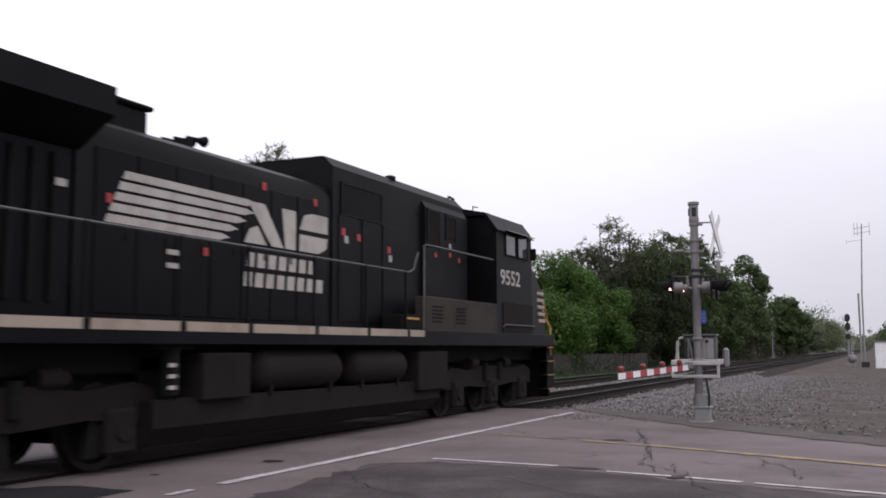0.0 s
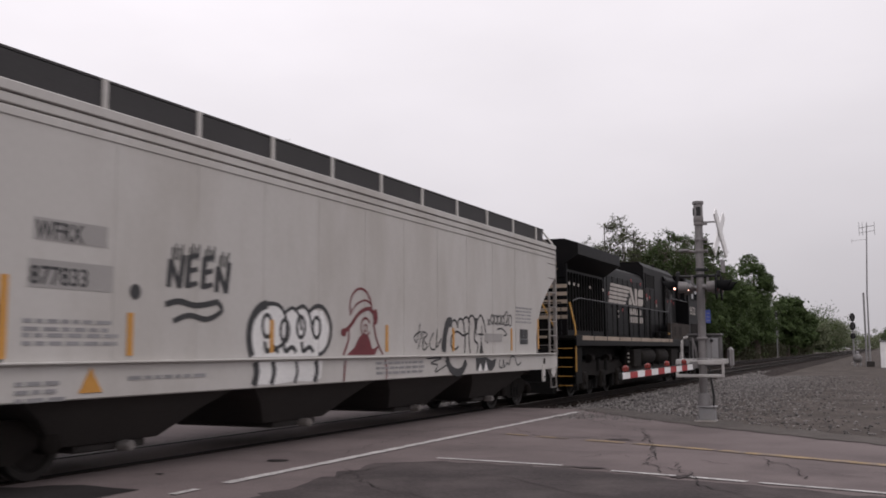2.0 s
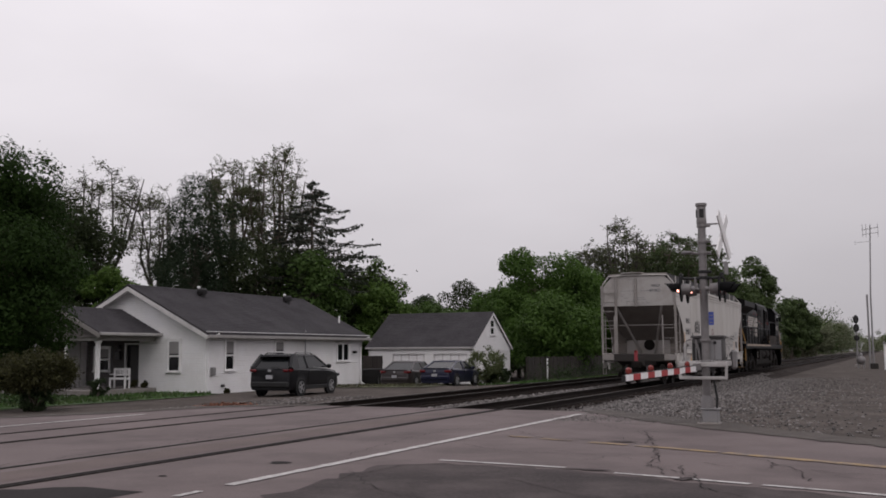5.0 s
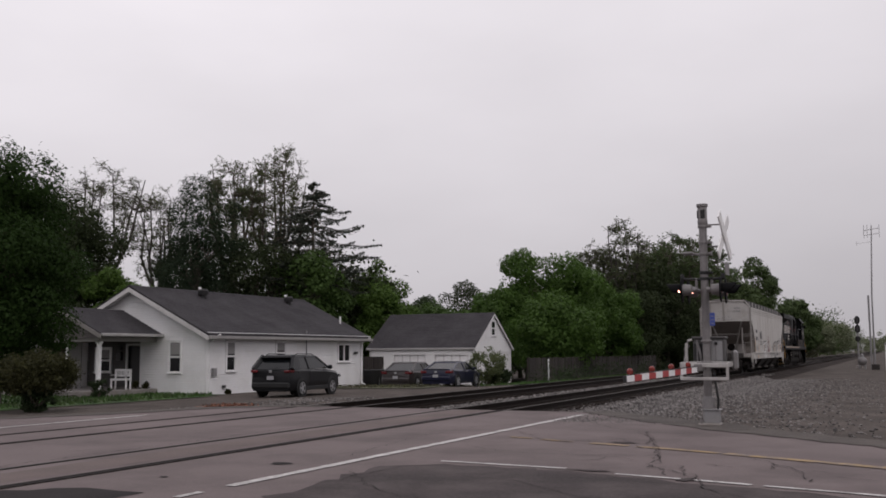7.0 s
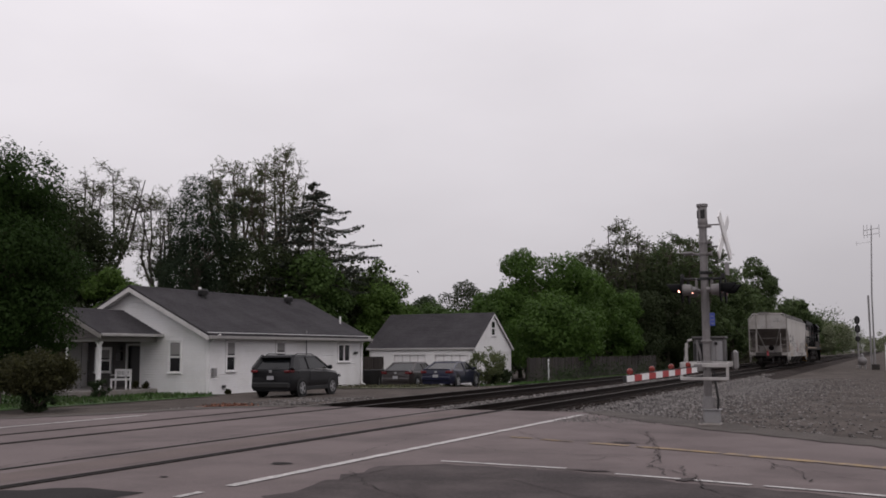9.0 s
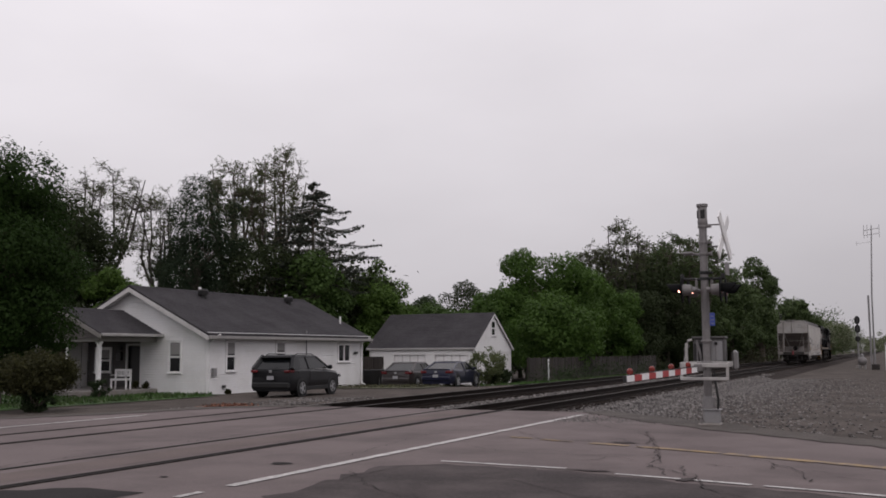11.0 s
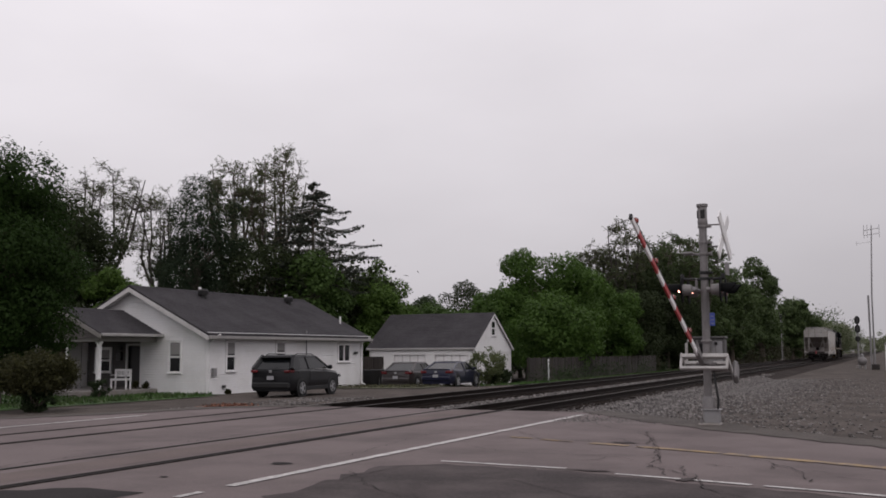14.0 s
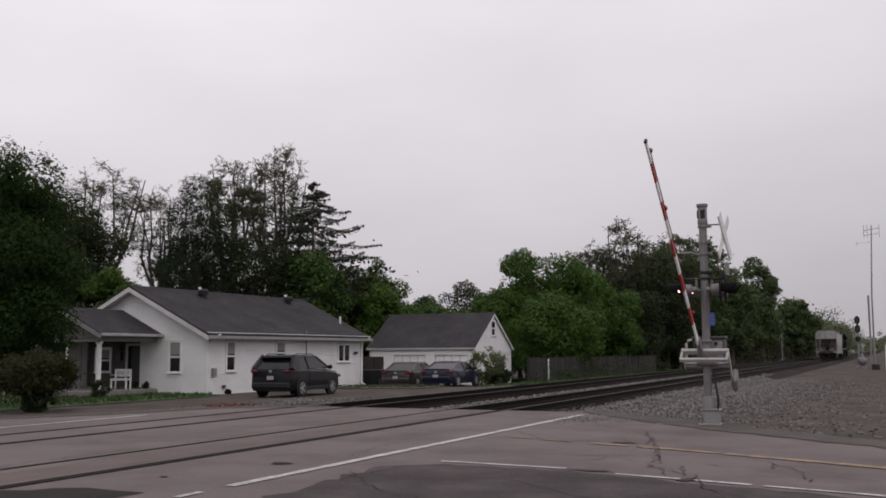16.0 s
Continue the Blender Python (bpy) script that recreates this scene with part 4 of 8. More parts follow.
    part("emblem", flat(emblem, 0.99), LOGO_WHITE, lo, "faded white emblem shapes")
    for z, y0, n in ((2.72, -13.45, 7), (2.42, -13.5, 8)):
        for k in range(n):
            part("name_bar", flat([[(y0 + k * 0.29, z), (y0 + k * 0.29 + 0.2, z), (y0 + k * 0.29 + 0.22, z + 0.22), (y0 + k * 0.29 + 0.02, z + 0.22)]], 0.99), LOGO_WHITE, lo, "faded white bar")
    for y, z in ((-15.1, 2.78), (-15.1, 2.6)):
        part("small_plate", B((0.993, y, z), (0.006, 0.24, 0.07)), LOGO_WHITE, lo)
    return lo


def stroke(m, pts, w, x):
    """A painted line on a wall that faces +x."""
    q = []
    for (a, b), (c, d) in zip(pts, pts[1:]):
        k = max(1, int(math.hypot(c - a, d - b) / 0.08))
        q += [(a + (c - a) * j / k, b + (d - b) * j / k) for j in range(k)]
    q.append(pts[-1])
    vs = []
    for i, p in enumerate(q):
        d = (Vector(q[min(i + 1, len(q) - 1)]) - Vector(q[max(i - 1, 0)])).normalized() * w / 2
        vs += [(x, p[0] - d.y, p[1] + d.x), (x, p[0] + d.y, p[1] - d.x)]
    return m.add(vs, [(2 * i, 2 * i + 1, 2 * i + 3, 2 * i + 2) for i in range(len(q) - 1)])


def arc(cy, cz, ry, rz, a0, a1, n=14):
    return [(cy + ry * math.cos(radians(a0 + (a1 - a0) * k / n)), cz + rz * math.sin(radians(a0 + (a1 - a0) * k / n))) for k in range(n + 1)]


def pieces(name, mesh, material, parent, label=""):
    """Each separate shape of a mesh as a part of its own."""
    root = list(range(len(mesh.v)))

    def find(i):
        while root[i] != i:
            root[i] = root[root[i]]
            i = root[i]
        return i
    for f in mesh.f:
        for i in f[1:]:
            root[find(i)] = find(f[0])
    sets = {}
    for f in mesh.f:
        sets.setdefault(find(f[0]), []).append(f)
    for faces in sets.values():
        ids = sorted({i for f in faces for i in f})
        at = {i: k for k, i in enumerate(ids)}
        part(name, Mesh().add([mesh.v[i] for i in ids], [tuple(at[i] for i in f) for f in faces]), material, parent, label)


HOPPER_LEN = 19.8
END_SHEET = mat("grimy_pale_end_paint", (0.37, 0.352, 0.338), 0.65, 0, 0.12, 2, 30, 0.05, (0.22, 0.195, 0.175), 0.6, 1.1, 0.3)
# grimy paint darkened further for the shade in the recessed ends
HOPPER_END = mat("grimy_shaded_end_paint", (0.13, 0.112, 0.10), 0.8, 0, 0.25, 3, 30, 0.1, (0.07, 0.058, 0.05), 0.6, 1.4)


def build_hopper():
    """Rear end at y = 0, front end at y = 19.8."""
    L = HOPPER_LEN
    ho = thing("hopper_car", pose(TRACK_X[0], -18.38, 0), "weathered pale grey covered hopper car with spray-painted graffiti", "freight car")
    shape = [(0.14, 3.86), (0.14, 3.36), (0.75, 3.02), (1.36, 2.55), (1.66, 2.1), (1.78, 1.75), (1.78, 1.33), (L - 1.78, 1.33), (L - 1.78, 1.75), (L - 1.66, 2.1), (L - 1.36, 2.55), (L - 0.75, 3.02), (L - 0.14, 3.36), (L - 0.14, 3.86)]
    for s in (-1, 1):
        part("side_sheet", Mesh().prism(shape, s * 1.58, s * 1.6, "x"), HOPPER, ho, "weathered pale grey steel side")
        # stepped top chord
        for k, (z, x, h) in enumerate(((3.905, 1.615, 0.105), (4.03, 1.615, 0.105), (4.16, 1.63, 0.12))):
            part("top_chord", B((s * (x - 0.03), L / 2, z), (0.06, L - 0.24, h), 0.012), HOPPER, ho)
        part("chord_back", B((s * 1.55, L / 2, 4.02), (0.05, L - 0.28, 0.34)), HOPPER_GREY, ho)
        # side sill
        part("side_sill", Mesh().box((s * 1.60, L / 2, 1.13), (0.07, L - 1.0, 0.40), 0.015).box((s * 1.63, L / 2, 1.33), (0.14, L - 1.0, 0.03), 0.008), HOPPER, ho, "pale grey side sill")
        # running board above the roof edge
        part("running_board", Mesh().box((s * 1.28, L / 2, 4.46), (0.03, L - 0.5, 0.36)).box((s * 1.0, L / 2, 4.67), (0.58, L - 0.3, 0.03)), GRATING, ho, "dark steel grating running board")
        for k in range(11):
            part("board_post", B((s * 1.31, 1.61 + k * 1.735, 4.44), (0.03, 0.075, 0.46)), HOPPER, ho)
        # weld seams
        for k in range(1, 11):
            part("seam", B((s * 1.602, 1.8 + k * (L - 3.6) / 11, 2.6), (0.008, 0.02, 2.45)), HOPPER, ho)
    roof = [(-1.6, 4.16), (-1.3, 4.26), (-0.5, 4.42), (0.5, 4.42), (1.3, 4.26), (1.6, 4.16), (1.55, 3.9), (-1.55, 3.9)]
    part("roof", Mesh().prism(roof, 0.2, L - 0.2, "y"), HOPPER_GREY, ho)
    part("hatch", Mesh().box((0, L / 2, 4.5), (0.55, L - 1.6, 0.12), 0.03), HOPPER_GREY, ho, "long roof hatch")
    for e in (0, 1):
        f = 1 if e == 0 else -1
        y = lambda d: d if e == 0 else L - d
        # end: upper sheet, slope sheet with recess shade in its colour, lower wedge
        part("end_sheet", Mesh().prism([(-1.58, 3.34), (1.58, 3.34), (1.58, 4.05), (1.4, 4.32), (1.1, 4.6), (-1.1, 4.6), (-1.4, 4.32), (-1.58, 4.05)], min(y(0.14), y(0.2)), max(y(0.14), y(0.2)), "y"), HOPPER_GREY if e else END_SHEET, ho, "pale grey end sheet with faint lettering")
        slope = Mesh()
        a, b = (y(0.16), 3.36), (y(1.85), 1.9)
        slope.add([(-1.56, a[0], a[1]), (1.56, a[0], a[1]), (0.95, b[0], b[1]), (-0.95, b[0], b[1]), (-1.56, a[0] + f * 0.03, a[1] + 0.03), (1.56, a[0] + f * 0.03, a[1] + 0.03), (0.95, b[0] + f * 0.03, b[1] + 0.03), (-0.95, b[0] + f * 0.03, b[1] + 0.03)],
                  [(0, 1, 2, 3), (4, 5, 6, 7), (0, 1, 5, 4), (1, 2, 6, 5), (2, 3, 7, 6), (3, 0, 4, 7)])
        part("slope_sheet", slope, HOPPER_END, ho, "grimy sloping end sheet with shade in its colour")
        part("bulkhead", Mesh().prism([(-0.95, 1.3), (0.95, 1.3), (0.95, 1.92), (-0.95, 1.92)], min(y(1.86), y(1.9)), max(y(1.86), y(1.9)), "y"), HOPPER_GREY, ho, "grimy lower bulkhead")
        part("opening", Mesh().turned([(0.0, 0), (0.24, 0), (0.24, 0.02), (0.0, 0.02)], (0.05, min(y(1.83), y(1.85)), 1.7), "y", 20), GROOVE, ho, "dark round opening")
        for s in (-1, 1):
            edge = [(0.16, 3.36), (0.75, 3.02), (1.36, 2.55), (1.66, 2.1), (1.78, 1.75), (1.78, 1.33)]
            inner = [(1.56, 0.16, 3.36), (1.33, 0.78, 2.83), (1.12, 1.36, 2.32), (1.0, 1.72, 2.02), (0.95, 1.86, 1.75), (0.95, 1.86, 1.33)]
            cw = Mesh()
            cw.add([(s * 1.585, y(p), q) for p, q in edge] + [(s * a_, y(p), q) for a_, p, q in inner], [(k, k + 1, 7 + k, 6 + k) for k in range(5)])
            part("corner_wall", cw, HOPPER_END, ho, "grimy tapering corner sheet with shade in its colour")
            post = Mesh().box((s * 1.56, y(0.1), 2.75), (0.09, 0.07, 2.95), 0.012)
            part("corner_post", post, HOPPER_GREY, ho, "pale grey corner post")
            part("corner_bar", Mesh().tube([(s * 1.56, y(0.1), 4.15), (s * 1.5, y(0.1), 4.3), (s * 1.25, y(0.1), 4.62), (0, y(0.1), 4.66)], 0.03, 6), HOPPER, ho)
            lad = Mesh().box((s * 1.6, y(0.72), 2.1), (0.05, 0.05, 1.65), 0.01)
            part("ladder_rail", lad, HOPPER_GREY, ho)
            for k in range(7):
                part("rung", Mesh().cyl((s * 1.6, y(0.12), 1.42 + k * 0.38), (s * 1.6, y(0.74), 1.42 + k * 0.38), 0.014, 6), HOPPER_GREY, ho)
            part("end_ladder_rail", B((s * 1.02, y(0.08), 2.1), (0.06, 0.05, 1.65), 0.01), HOPPER_GREY, ho)
            for k in range(3):
                part("rung", Mesh().cyl((s * 1.02, y(0.08), 1.55 + k * 0.42), (s * 1.56, y(0.08), 1.55 + k * 0.42), 0.014, 6), HOPPER_GREY, ho)
            part("brace", Mesh().tube([(s * 0.98, y(0.2), 3.34), (s * 0.3, y(1.8), 1.34)], 0.055, 6), HOPPER_GREY, ho, "diagonal end brace")
            part("upright", B((-0.95, y(0.09), 2.95), (0.1, 0.09, 3.3), 0.015) if s < 0 else B((-0.1, y(0.1), 3.92), (0.1, 0.08, 1.24), 0.015), HOPPER_GREY, ho)
            for k in range(4):
                part("rung", Mesh().cyl((s * 1.0, y(0.08), 2.72 + k * 0.4), (s * 1.56, y(0.08), 2.72 + k * 0.4), 0.014, 6) if s < 0 else Mesh().cyl((s * 1.5, y(0.11), 2.9 + k * 0.3), (s * 1.5, y(0.05), 2.9 + k * 0.3), 0.02, 6), HOPPER_GREY, ho)
            part("sill_step", Mesh().tube([(s * 1.58, y(0.15), 1.0), (s * 1.58, y(0.15), 0.45), (s * 1.58, y(0.6), 0.45), (s * 1.58, y(0.6), 1.0)], 0.02, 6).cyl((s * 1.58, y(0.15), 0.72), (s * 1.58, y(0.6), 0.72), 0.016, 6), HOPPER_GREY, ho)
            part("corner_sill", Mesh().prism([(y(0.05), 0.95), (y(0.05), 1.33), (y(0.7), 1.33), (y(0.7), 0.95), (y(0.4), 0.72), (y(0.3), 0.72)], s * 1.5, s * 1.58, "x"), HOPPER, ho)
            part("jacking_pad", B((s * 1.63, y(1.35), 0.85), (0.06, 0.2, 0.45), 0.03), HOPPER, ho)
            part("pad_hole", B((s * 1.664, y(1.35), 1.15), (0.006, 0.09, 0.14), 0.0), GROOVE, ho)
            part("pad_hole", B((s * 1.664, y(1.35), 0.74), (0.006, 0.06, 0.06), 0.0), GROOVE, ho)
        part("end_sill", Mesh().box((0, y(0.12), 1.15), (3.05, 0.2, 0.32), 0.02), HOPPER_DARK, ho, "rusty dark end sill")
        for s in (-1, 1):
            part("sill_corner", B((s * 1.32, y(0.05), 1.17), (0.5, 0.12, 0.26), 0.015), HOPPER_GREY, ho)
        part("centre_sill", Mesh().box((0, y(1.6), 1.0), (0.5, 3.2, 0.4), 0.02), HOPPER_DARK, ho)
        part("cross_rail", Mesh().cyl((-1.56, y(0.06), 2.52), (1.56, y(0.06), 2.52), 0.014, 6), HOPPER_GREY, ho)
        part("end_platform", Mesh().box((-0.25, y(0.3), 4.74), (0.9, 0.6, 0.05), 0.01).box((0.0, y(0.12), 4.66), (2.5, 0.06, 0.1), 0.01), HOPPER_GREY, ho)
        part("coupler", Mesh().box((0, y(-0.2), 0.86), (0.26, 0.75, 0.28), 0.05).box((0, y(-0.55), 0.86), (0.34, 0.2, 0.32), 0.06), BROWN_DUST, ho)
        part("air_hose", Mesh().tube([(0.35, y(-0.1), 0.8), (0.4, y(-0.3), 0.5), (0.3, y(-0.4), 0.38)], 0.03, 6), GRATING, ho)
        if e == 0:
            part("marker_device", Mesh().box((-0.02, -0.42, 1.2), (0.14, 0.12, 0.5), 0.03), PAINT_RED, ho, "red end-of-train marker device")
            part("marker_lamp", Mesh().turned([(0.0, 0), (0.05, 0), (0.05, 0.03), (0.0, 0.03)], (-0.02, -0.53, 1.42), "y", 12), LAMP_DIM, ho, "small red marker lamp")
        # truck
        yc = y(2.0)
        for s in (-1, 1):
            part("truck_frame", Mesh().prism([(yc - 1.1, 0.36), (yc - 1.1, 0.56), (yc - 0.5, 0.72), (yc + 0.5, 0.72), (yc + 1.1, 0.56), (yc + 1.1, 0.36), (yc + 0.75, 0.4), (yc + 0.4, 0.25), (yc - 0.4, 0.25), (yc - 0.75, 0.4)], s * 1.0 - 0.07, s * 1.0 + 0.07, "x"), BROWN_DUST, ho, "rusty truck side frame")
            for d in (-0.89, 0.89):
                part("bearing", Mesh().turned([(0.13, -s * 0.12), (0.13, s * 0.08), (0.06, s * 0.12)], (s * 1.06, yc + d, 0.44), "x", 14), BROWN_DUST, ho, smooth=40)
            spr = Mesh()
            for d in (-0.2, 0, 0.2):
                spr.cyl((s * 1.02, yc + d, 0.3), (s * 1.02, yc + d, 0.6), 0.075, 10)
            part("springs", spr, BLACK_DULL, ho)
        part("bolster", B((0, yc, 0.62), (2.2, 0.36, 0.26), 0.03), BROWN_DUST, ho)
        for d in (-0.89, 0.89):
            WHEELS.append((wheelset(ho, yc + d, 0.42), yc + d, 0.42))
    # discharge bays under the car, their colour darkened for the shade there
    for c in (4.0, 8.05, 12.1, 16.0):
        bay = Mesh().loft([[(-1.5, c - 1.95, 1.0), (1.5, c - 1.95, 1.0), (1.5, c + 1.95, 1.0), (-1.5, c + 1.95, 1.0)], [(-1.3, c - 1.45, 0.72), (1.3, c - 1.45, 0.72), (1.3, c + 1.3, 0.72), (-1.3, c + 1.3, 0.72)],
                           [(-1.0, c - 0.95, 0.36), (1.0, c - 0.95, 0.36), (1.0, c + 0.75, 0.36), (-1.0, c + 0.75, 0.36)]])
        part("discharge_bay", bay, HOPPER_DARK, ho, "grimy tapered discharge bay darkened for shade")
        part("outlet_gate", Mesh().box((0, c, 0.31), (1.9, 1.2, 0.1), 0.02), HOPPER_DARK, ho, "grimy outlet gate darkened for shade")
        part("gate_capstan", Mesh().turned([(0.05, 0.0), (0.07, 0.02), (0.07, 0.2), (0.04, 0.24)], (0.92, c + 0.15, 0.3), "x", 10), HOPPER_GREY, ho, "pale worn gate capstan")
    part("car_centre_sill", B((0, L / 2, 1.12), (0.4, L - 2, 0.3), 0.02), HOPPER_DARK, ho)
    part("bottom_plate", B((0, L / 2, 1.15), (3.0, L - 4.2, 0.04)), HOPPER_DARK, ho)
    # side lettering and graffiti; y here counts from the rear end
    X = 1.6065
    PATCH = mat("grey_repaint", (0.30, 0.285, 0.275), 0.6, 0, 0.1, 4, 40)
    part("panel_patch", flat([[(2.1, 2.62), (3.15, 2.62), (3.15, 2.86), (2.1, 2.86)]], 1.6005), PATCH, ho, "darker grey repainted patch")
    part("panel_patch", flat([[(2.05, 2.12), (3.25, 2.12), (3.25, 2.42), (2.05, 2.42)]], 1.6005), PATCH, ho, "darker grey repainted patch")
    lettering("WFRX", 0.2, ho, PAINT_BLACK, on_side(X, 2.12, 2.64), 0.85, "lettering", "black reporting letters")
    lettering("877833", 0.2, ho, PAINT_BLACK, on_side(X, 2.06, 2.16), 1.0, "lettering", "black car number")
    em = Matrix.Translation((0.55, 0.13, 4.12)) @ Matrix.Rotation(radians(90), 4, "X")
    lettering("WFRX", 0.12, ho, PAINT_GREY, em, 0.9)
    lettering("877833", 0.12, ho, PAINT_GREY, Matrix.Translation((0.5, 0.13, 3.92)) @ Matrix.Rotation(radians(90), 4, "X"), 0.95)
    small = Mesh()
    r = random.Random(4)
    for y0, z0, n, w in ((2.0, 1.75, 2, 1.2), (2.0, 1.6, 2, 1.2), (1.9, 1.1, 3, 0.5), (16.55, 2.42, 5, 1.0), (9.5, 1.2, 3, 1.7), (3.5, 1.12, 1, 1.2)):
        for k in range(n):
            a = y0
            while a < y0 + w:
                b = a + r.uniform(0.08, 0.25)
                small.prism([(a, z0 - k * 0.085), (b, z0 - k * 0.085), (b, z0 - k * 0.085 + 0.045), (a, z0 - k * 0.085 + 0.045)], 1.642 if z0 < 1.3 else X - 0.004, 1.644 if z0 < 1.3 else X - 0.002, "x")
                a = b + 0.05
    for k in range(8):
        a = -0.75
        while a < 0.55:
            b = a + r.uniform(0.05, 0.2)
            if r.random() < 0.4:
                small.box(((a + b) / 2, 0.136, 3.98 - 0.075 * k), (b - a, 0.004, 0.03))
            a = b + 0.05
    part("small_lettering", small, mat("faded_dark_lettering", (0.24, 0.235, 0.24), 0.6, 0, 0.3, 5, 30), ho, "unreadable small dark lettering bars")["kind"] = "stuff"
    for y0, z0, h in ((3.55, 1.4, 0.5), (6.42, 1.42, 0.47), (9.95, 1.42, 0.47), (12.85, 1.42, 0.47), (16.22, 1.42, 0.52), (18.15, 1.45, 0.75), (1.75, 1.38, 0.85)):
        part("reflector", flat([[(y0 - 0.05, z0), (y0 + 0.05, z0), (y0 + 0.05, z0 + h), (y0 - 0.05, z0 + h)]], X), PAINT_ORANGE, ho, "orange-yellow reflective strip")
    part("round_mark", flat([arc(3.62, 2.15, 0.09, 0.09, 0, 340, 16)], X), PAINT_BLACK, ho)
    part("small_panel", flat([[(16.8, 1.57), (17.35, 1.57), (17.35, 1.93), (16.8, 1.93)]], X), PAINT_BLACK, ho)
    part("small_panel", flat([[(16.82, 1.68), (17.33, 1.68), (17.33, 1.7), (16.82, 1.7)], [(17.02, 1.7), (17.04, 1.7), (17.04, 1.91), (17.02, 1.91)]], X + 0.004), PAINT_GREY, ho)
    part("triangle_mark", flat([[(2.75, 1.0), (3.1, 1.0), (2.92, 1.28)]], 1.641), PAINT_ORANGE, ho)
    # graffiti: smooth sprayed lines on the side sheet, carried down over the sill
    SILL_X = 1.6405

    def spray(m, pts, w, lift=0.0):
        """A smooth sprayed line through the points; its lower part lies on the sill."""
        q = []
        for i in range(len(pts) - 1):
            p0, p1, p2, p3 = (Vector(pts[min(max(i + k, 0), len(pts) - 1)]) for k in (-1, 0, 1, 2))
            for j in range(6):
                u = j / 6
                v = 0.5 * (2 * p1 + (p2 - p0) * u + (2 * p0 - 5 * p1 + 4 * p2 - p3) * u * u + (3 * p1 - p0 - 3 * p2 + p3) * u ** 3)
                q.append((v.x, v.y))
        q.append(tuple(pts[-1]))
        vs = []
        for i, p in enumerate(q):
            d = (Vector(q[min(i + 1, len(q) - 1)]) - Vector(q[max(i - 1, 0)])).normalized() * w / 2
            x = (X if p[1] > 1.34 else SILL_X + 0.003) + lift
            vs += [(x, p[0] - d.y, p[1] + d.x), (x, p[0] + d.y, p[1] - d.x)]
        m.add(vs, [(2 * i, 2 * i + 1, 2 * i + 3, 2 * i + 2) for i in range(len(q) - 1)])
        return m

    def fill(name, polys, material, label, low=False, lift=0.0):
        x0 = (SILL_X if low else X - 0.003) + lift
        pieces(name, flat(polys, x0, 0.002), material, ho, label)

    MAROON = mat("dark_red_spray_paint", (0.13, 0.016, 0.022), 0.6, 0, 0.3, 5, 30)
    # four angular capitals whose strokes run out upwards, over a double wave
    for k, c in enumerate((4.2, 4.53, 4.84, 5.14)):
        g, z = Mesh(), (2.22, 2.25, 2.25, 2.2)[k]
        if k in (0, 3):
            spray(g, [(c, z + 0.02), (c + 0.03, z + 0.36)], 0.09)
            spray(g, [(c + 0.03, z + 0.36), (c + 0.2, z + 0.02)], 0.08, 0.0004)
            spray(g, [(c + 0.2, z + 0.02), (c + 0.27, z + 0.44)], 0.09, 0.0008)
        else:
            spray(g, [(c + 0.05, z + 0.4), (c + 0.02, z)], 0.1)
            for h in (0.02, 0.2, 0.38):
                spray(g, [(c + 0.02, z + h), (c + 0.22, z + h + 0.05)], 0.065, 0.0004)
        for j in range(4):
            spray(g, [(c + 0.05 + 0.06 * j, z + 0.36), (c + 0.07 + 0.06 * j, z + 0.52 + 0.05 * (j % 2))], 0.03, 0.0012)
        pieces("graffiti", g, PAINT_BLACK, ho, "black sprayed angular letter")
    g = spray(Mesh(), [(4.15, 2.02), (4.4, 2.07), (4.75, 2.03), (5.2, 2.1)], 0.075)
    spray(g, [(4.3, 1.82), (4.6, 1.9), (4.95, 1.86), (5.25, 1.97), (5.2, 2.08)], 0.07, 0.0005)
    pieces("graffiti", g, PAINT_BLACK, ho, "black sprayed double wave")
    # bubble letters: white body, black outline heavy at the near side, ringed holes
    fill("graffiti_fill", [[(5.95, 1.36), (5.92, 1.75), (6.1, 2.02), (6.5, 2.1), (6.75, 2.06), (7.1, 2.05), (7.45, 2.08), (7.8, 2.06), (8.0, 1.8), (7.9, 1.5), (7.75, 1.36)]], PAINT_WHITE, "white sprayed letter body")
    fill("graffiti_fill", [[(6.0, 1.29), (7.75, 1.29), (7.7, 1.02), (7.4, 0.98), (7.0, 1.0), (6.5, 0.97), (6.05, 0.98)]], PAINT_WHITE, "white sprayed letter body", True)
    g = spray(Mesh(), [(5.95, 1.37), (5.88, 1.6), (5.92, 1.85), (6.1, 2.04), (6.3, 2.11)], 0.13)
    spray(g, [(6.1, 2.04), (6.35, 2.12), (6.6, 2.1), (6.75, 1.98), (6.8, 1.75), (6.7, 1.55), (6.45, 1.45)], 0.06, 0.0005)
    spray(g, [(6.75, 2.0), (6.95, 2.08), (7.12, 1.98), (7.2, 1.75)], 0.055, 0.001)
    spray(g, [(7.0, 2.04), (7.25, 2.12), (7.42, 1.98), (7.5, 1.75)], 0.055, 0.0015)
    spray(g, [(7.38, 2.02), (7.6, 2.13), (7.85, 2.1), (8.04, 1.88), (8.02, 1.62), (7.85, 1.44), (7.68, 1.38)], 0.065, 0.002)
    for c, z in ((6.3, 1.8), (6.75, 1.74), (7.18, 1.8), (7.62, 1.8)):
        stroke(g, arc(c, z, 0.11, 0.16, 0, 360, 16), 0.06, X + 0.0026)
    for c in (6.25, 6.72, 7.2):
        spray(g, [(c, 1.58), (c + 0.05, 1.44), (c + 0.22, 1.5), (c + 0.34, 1.42)], 0.07, 0.003)
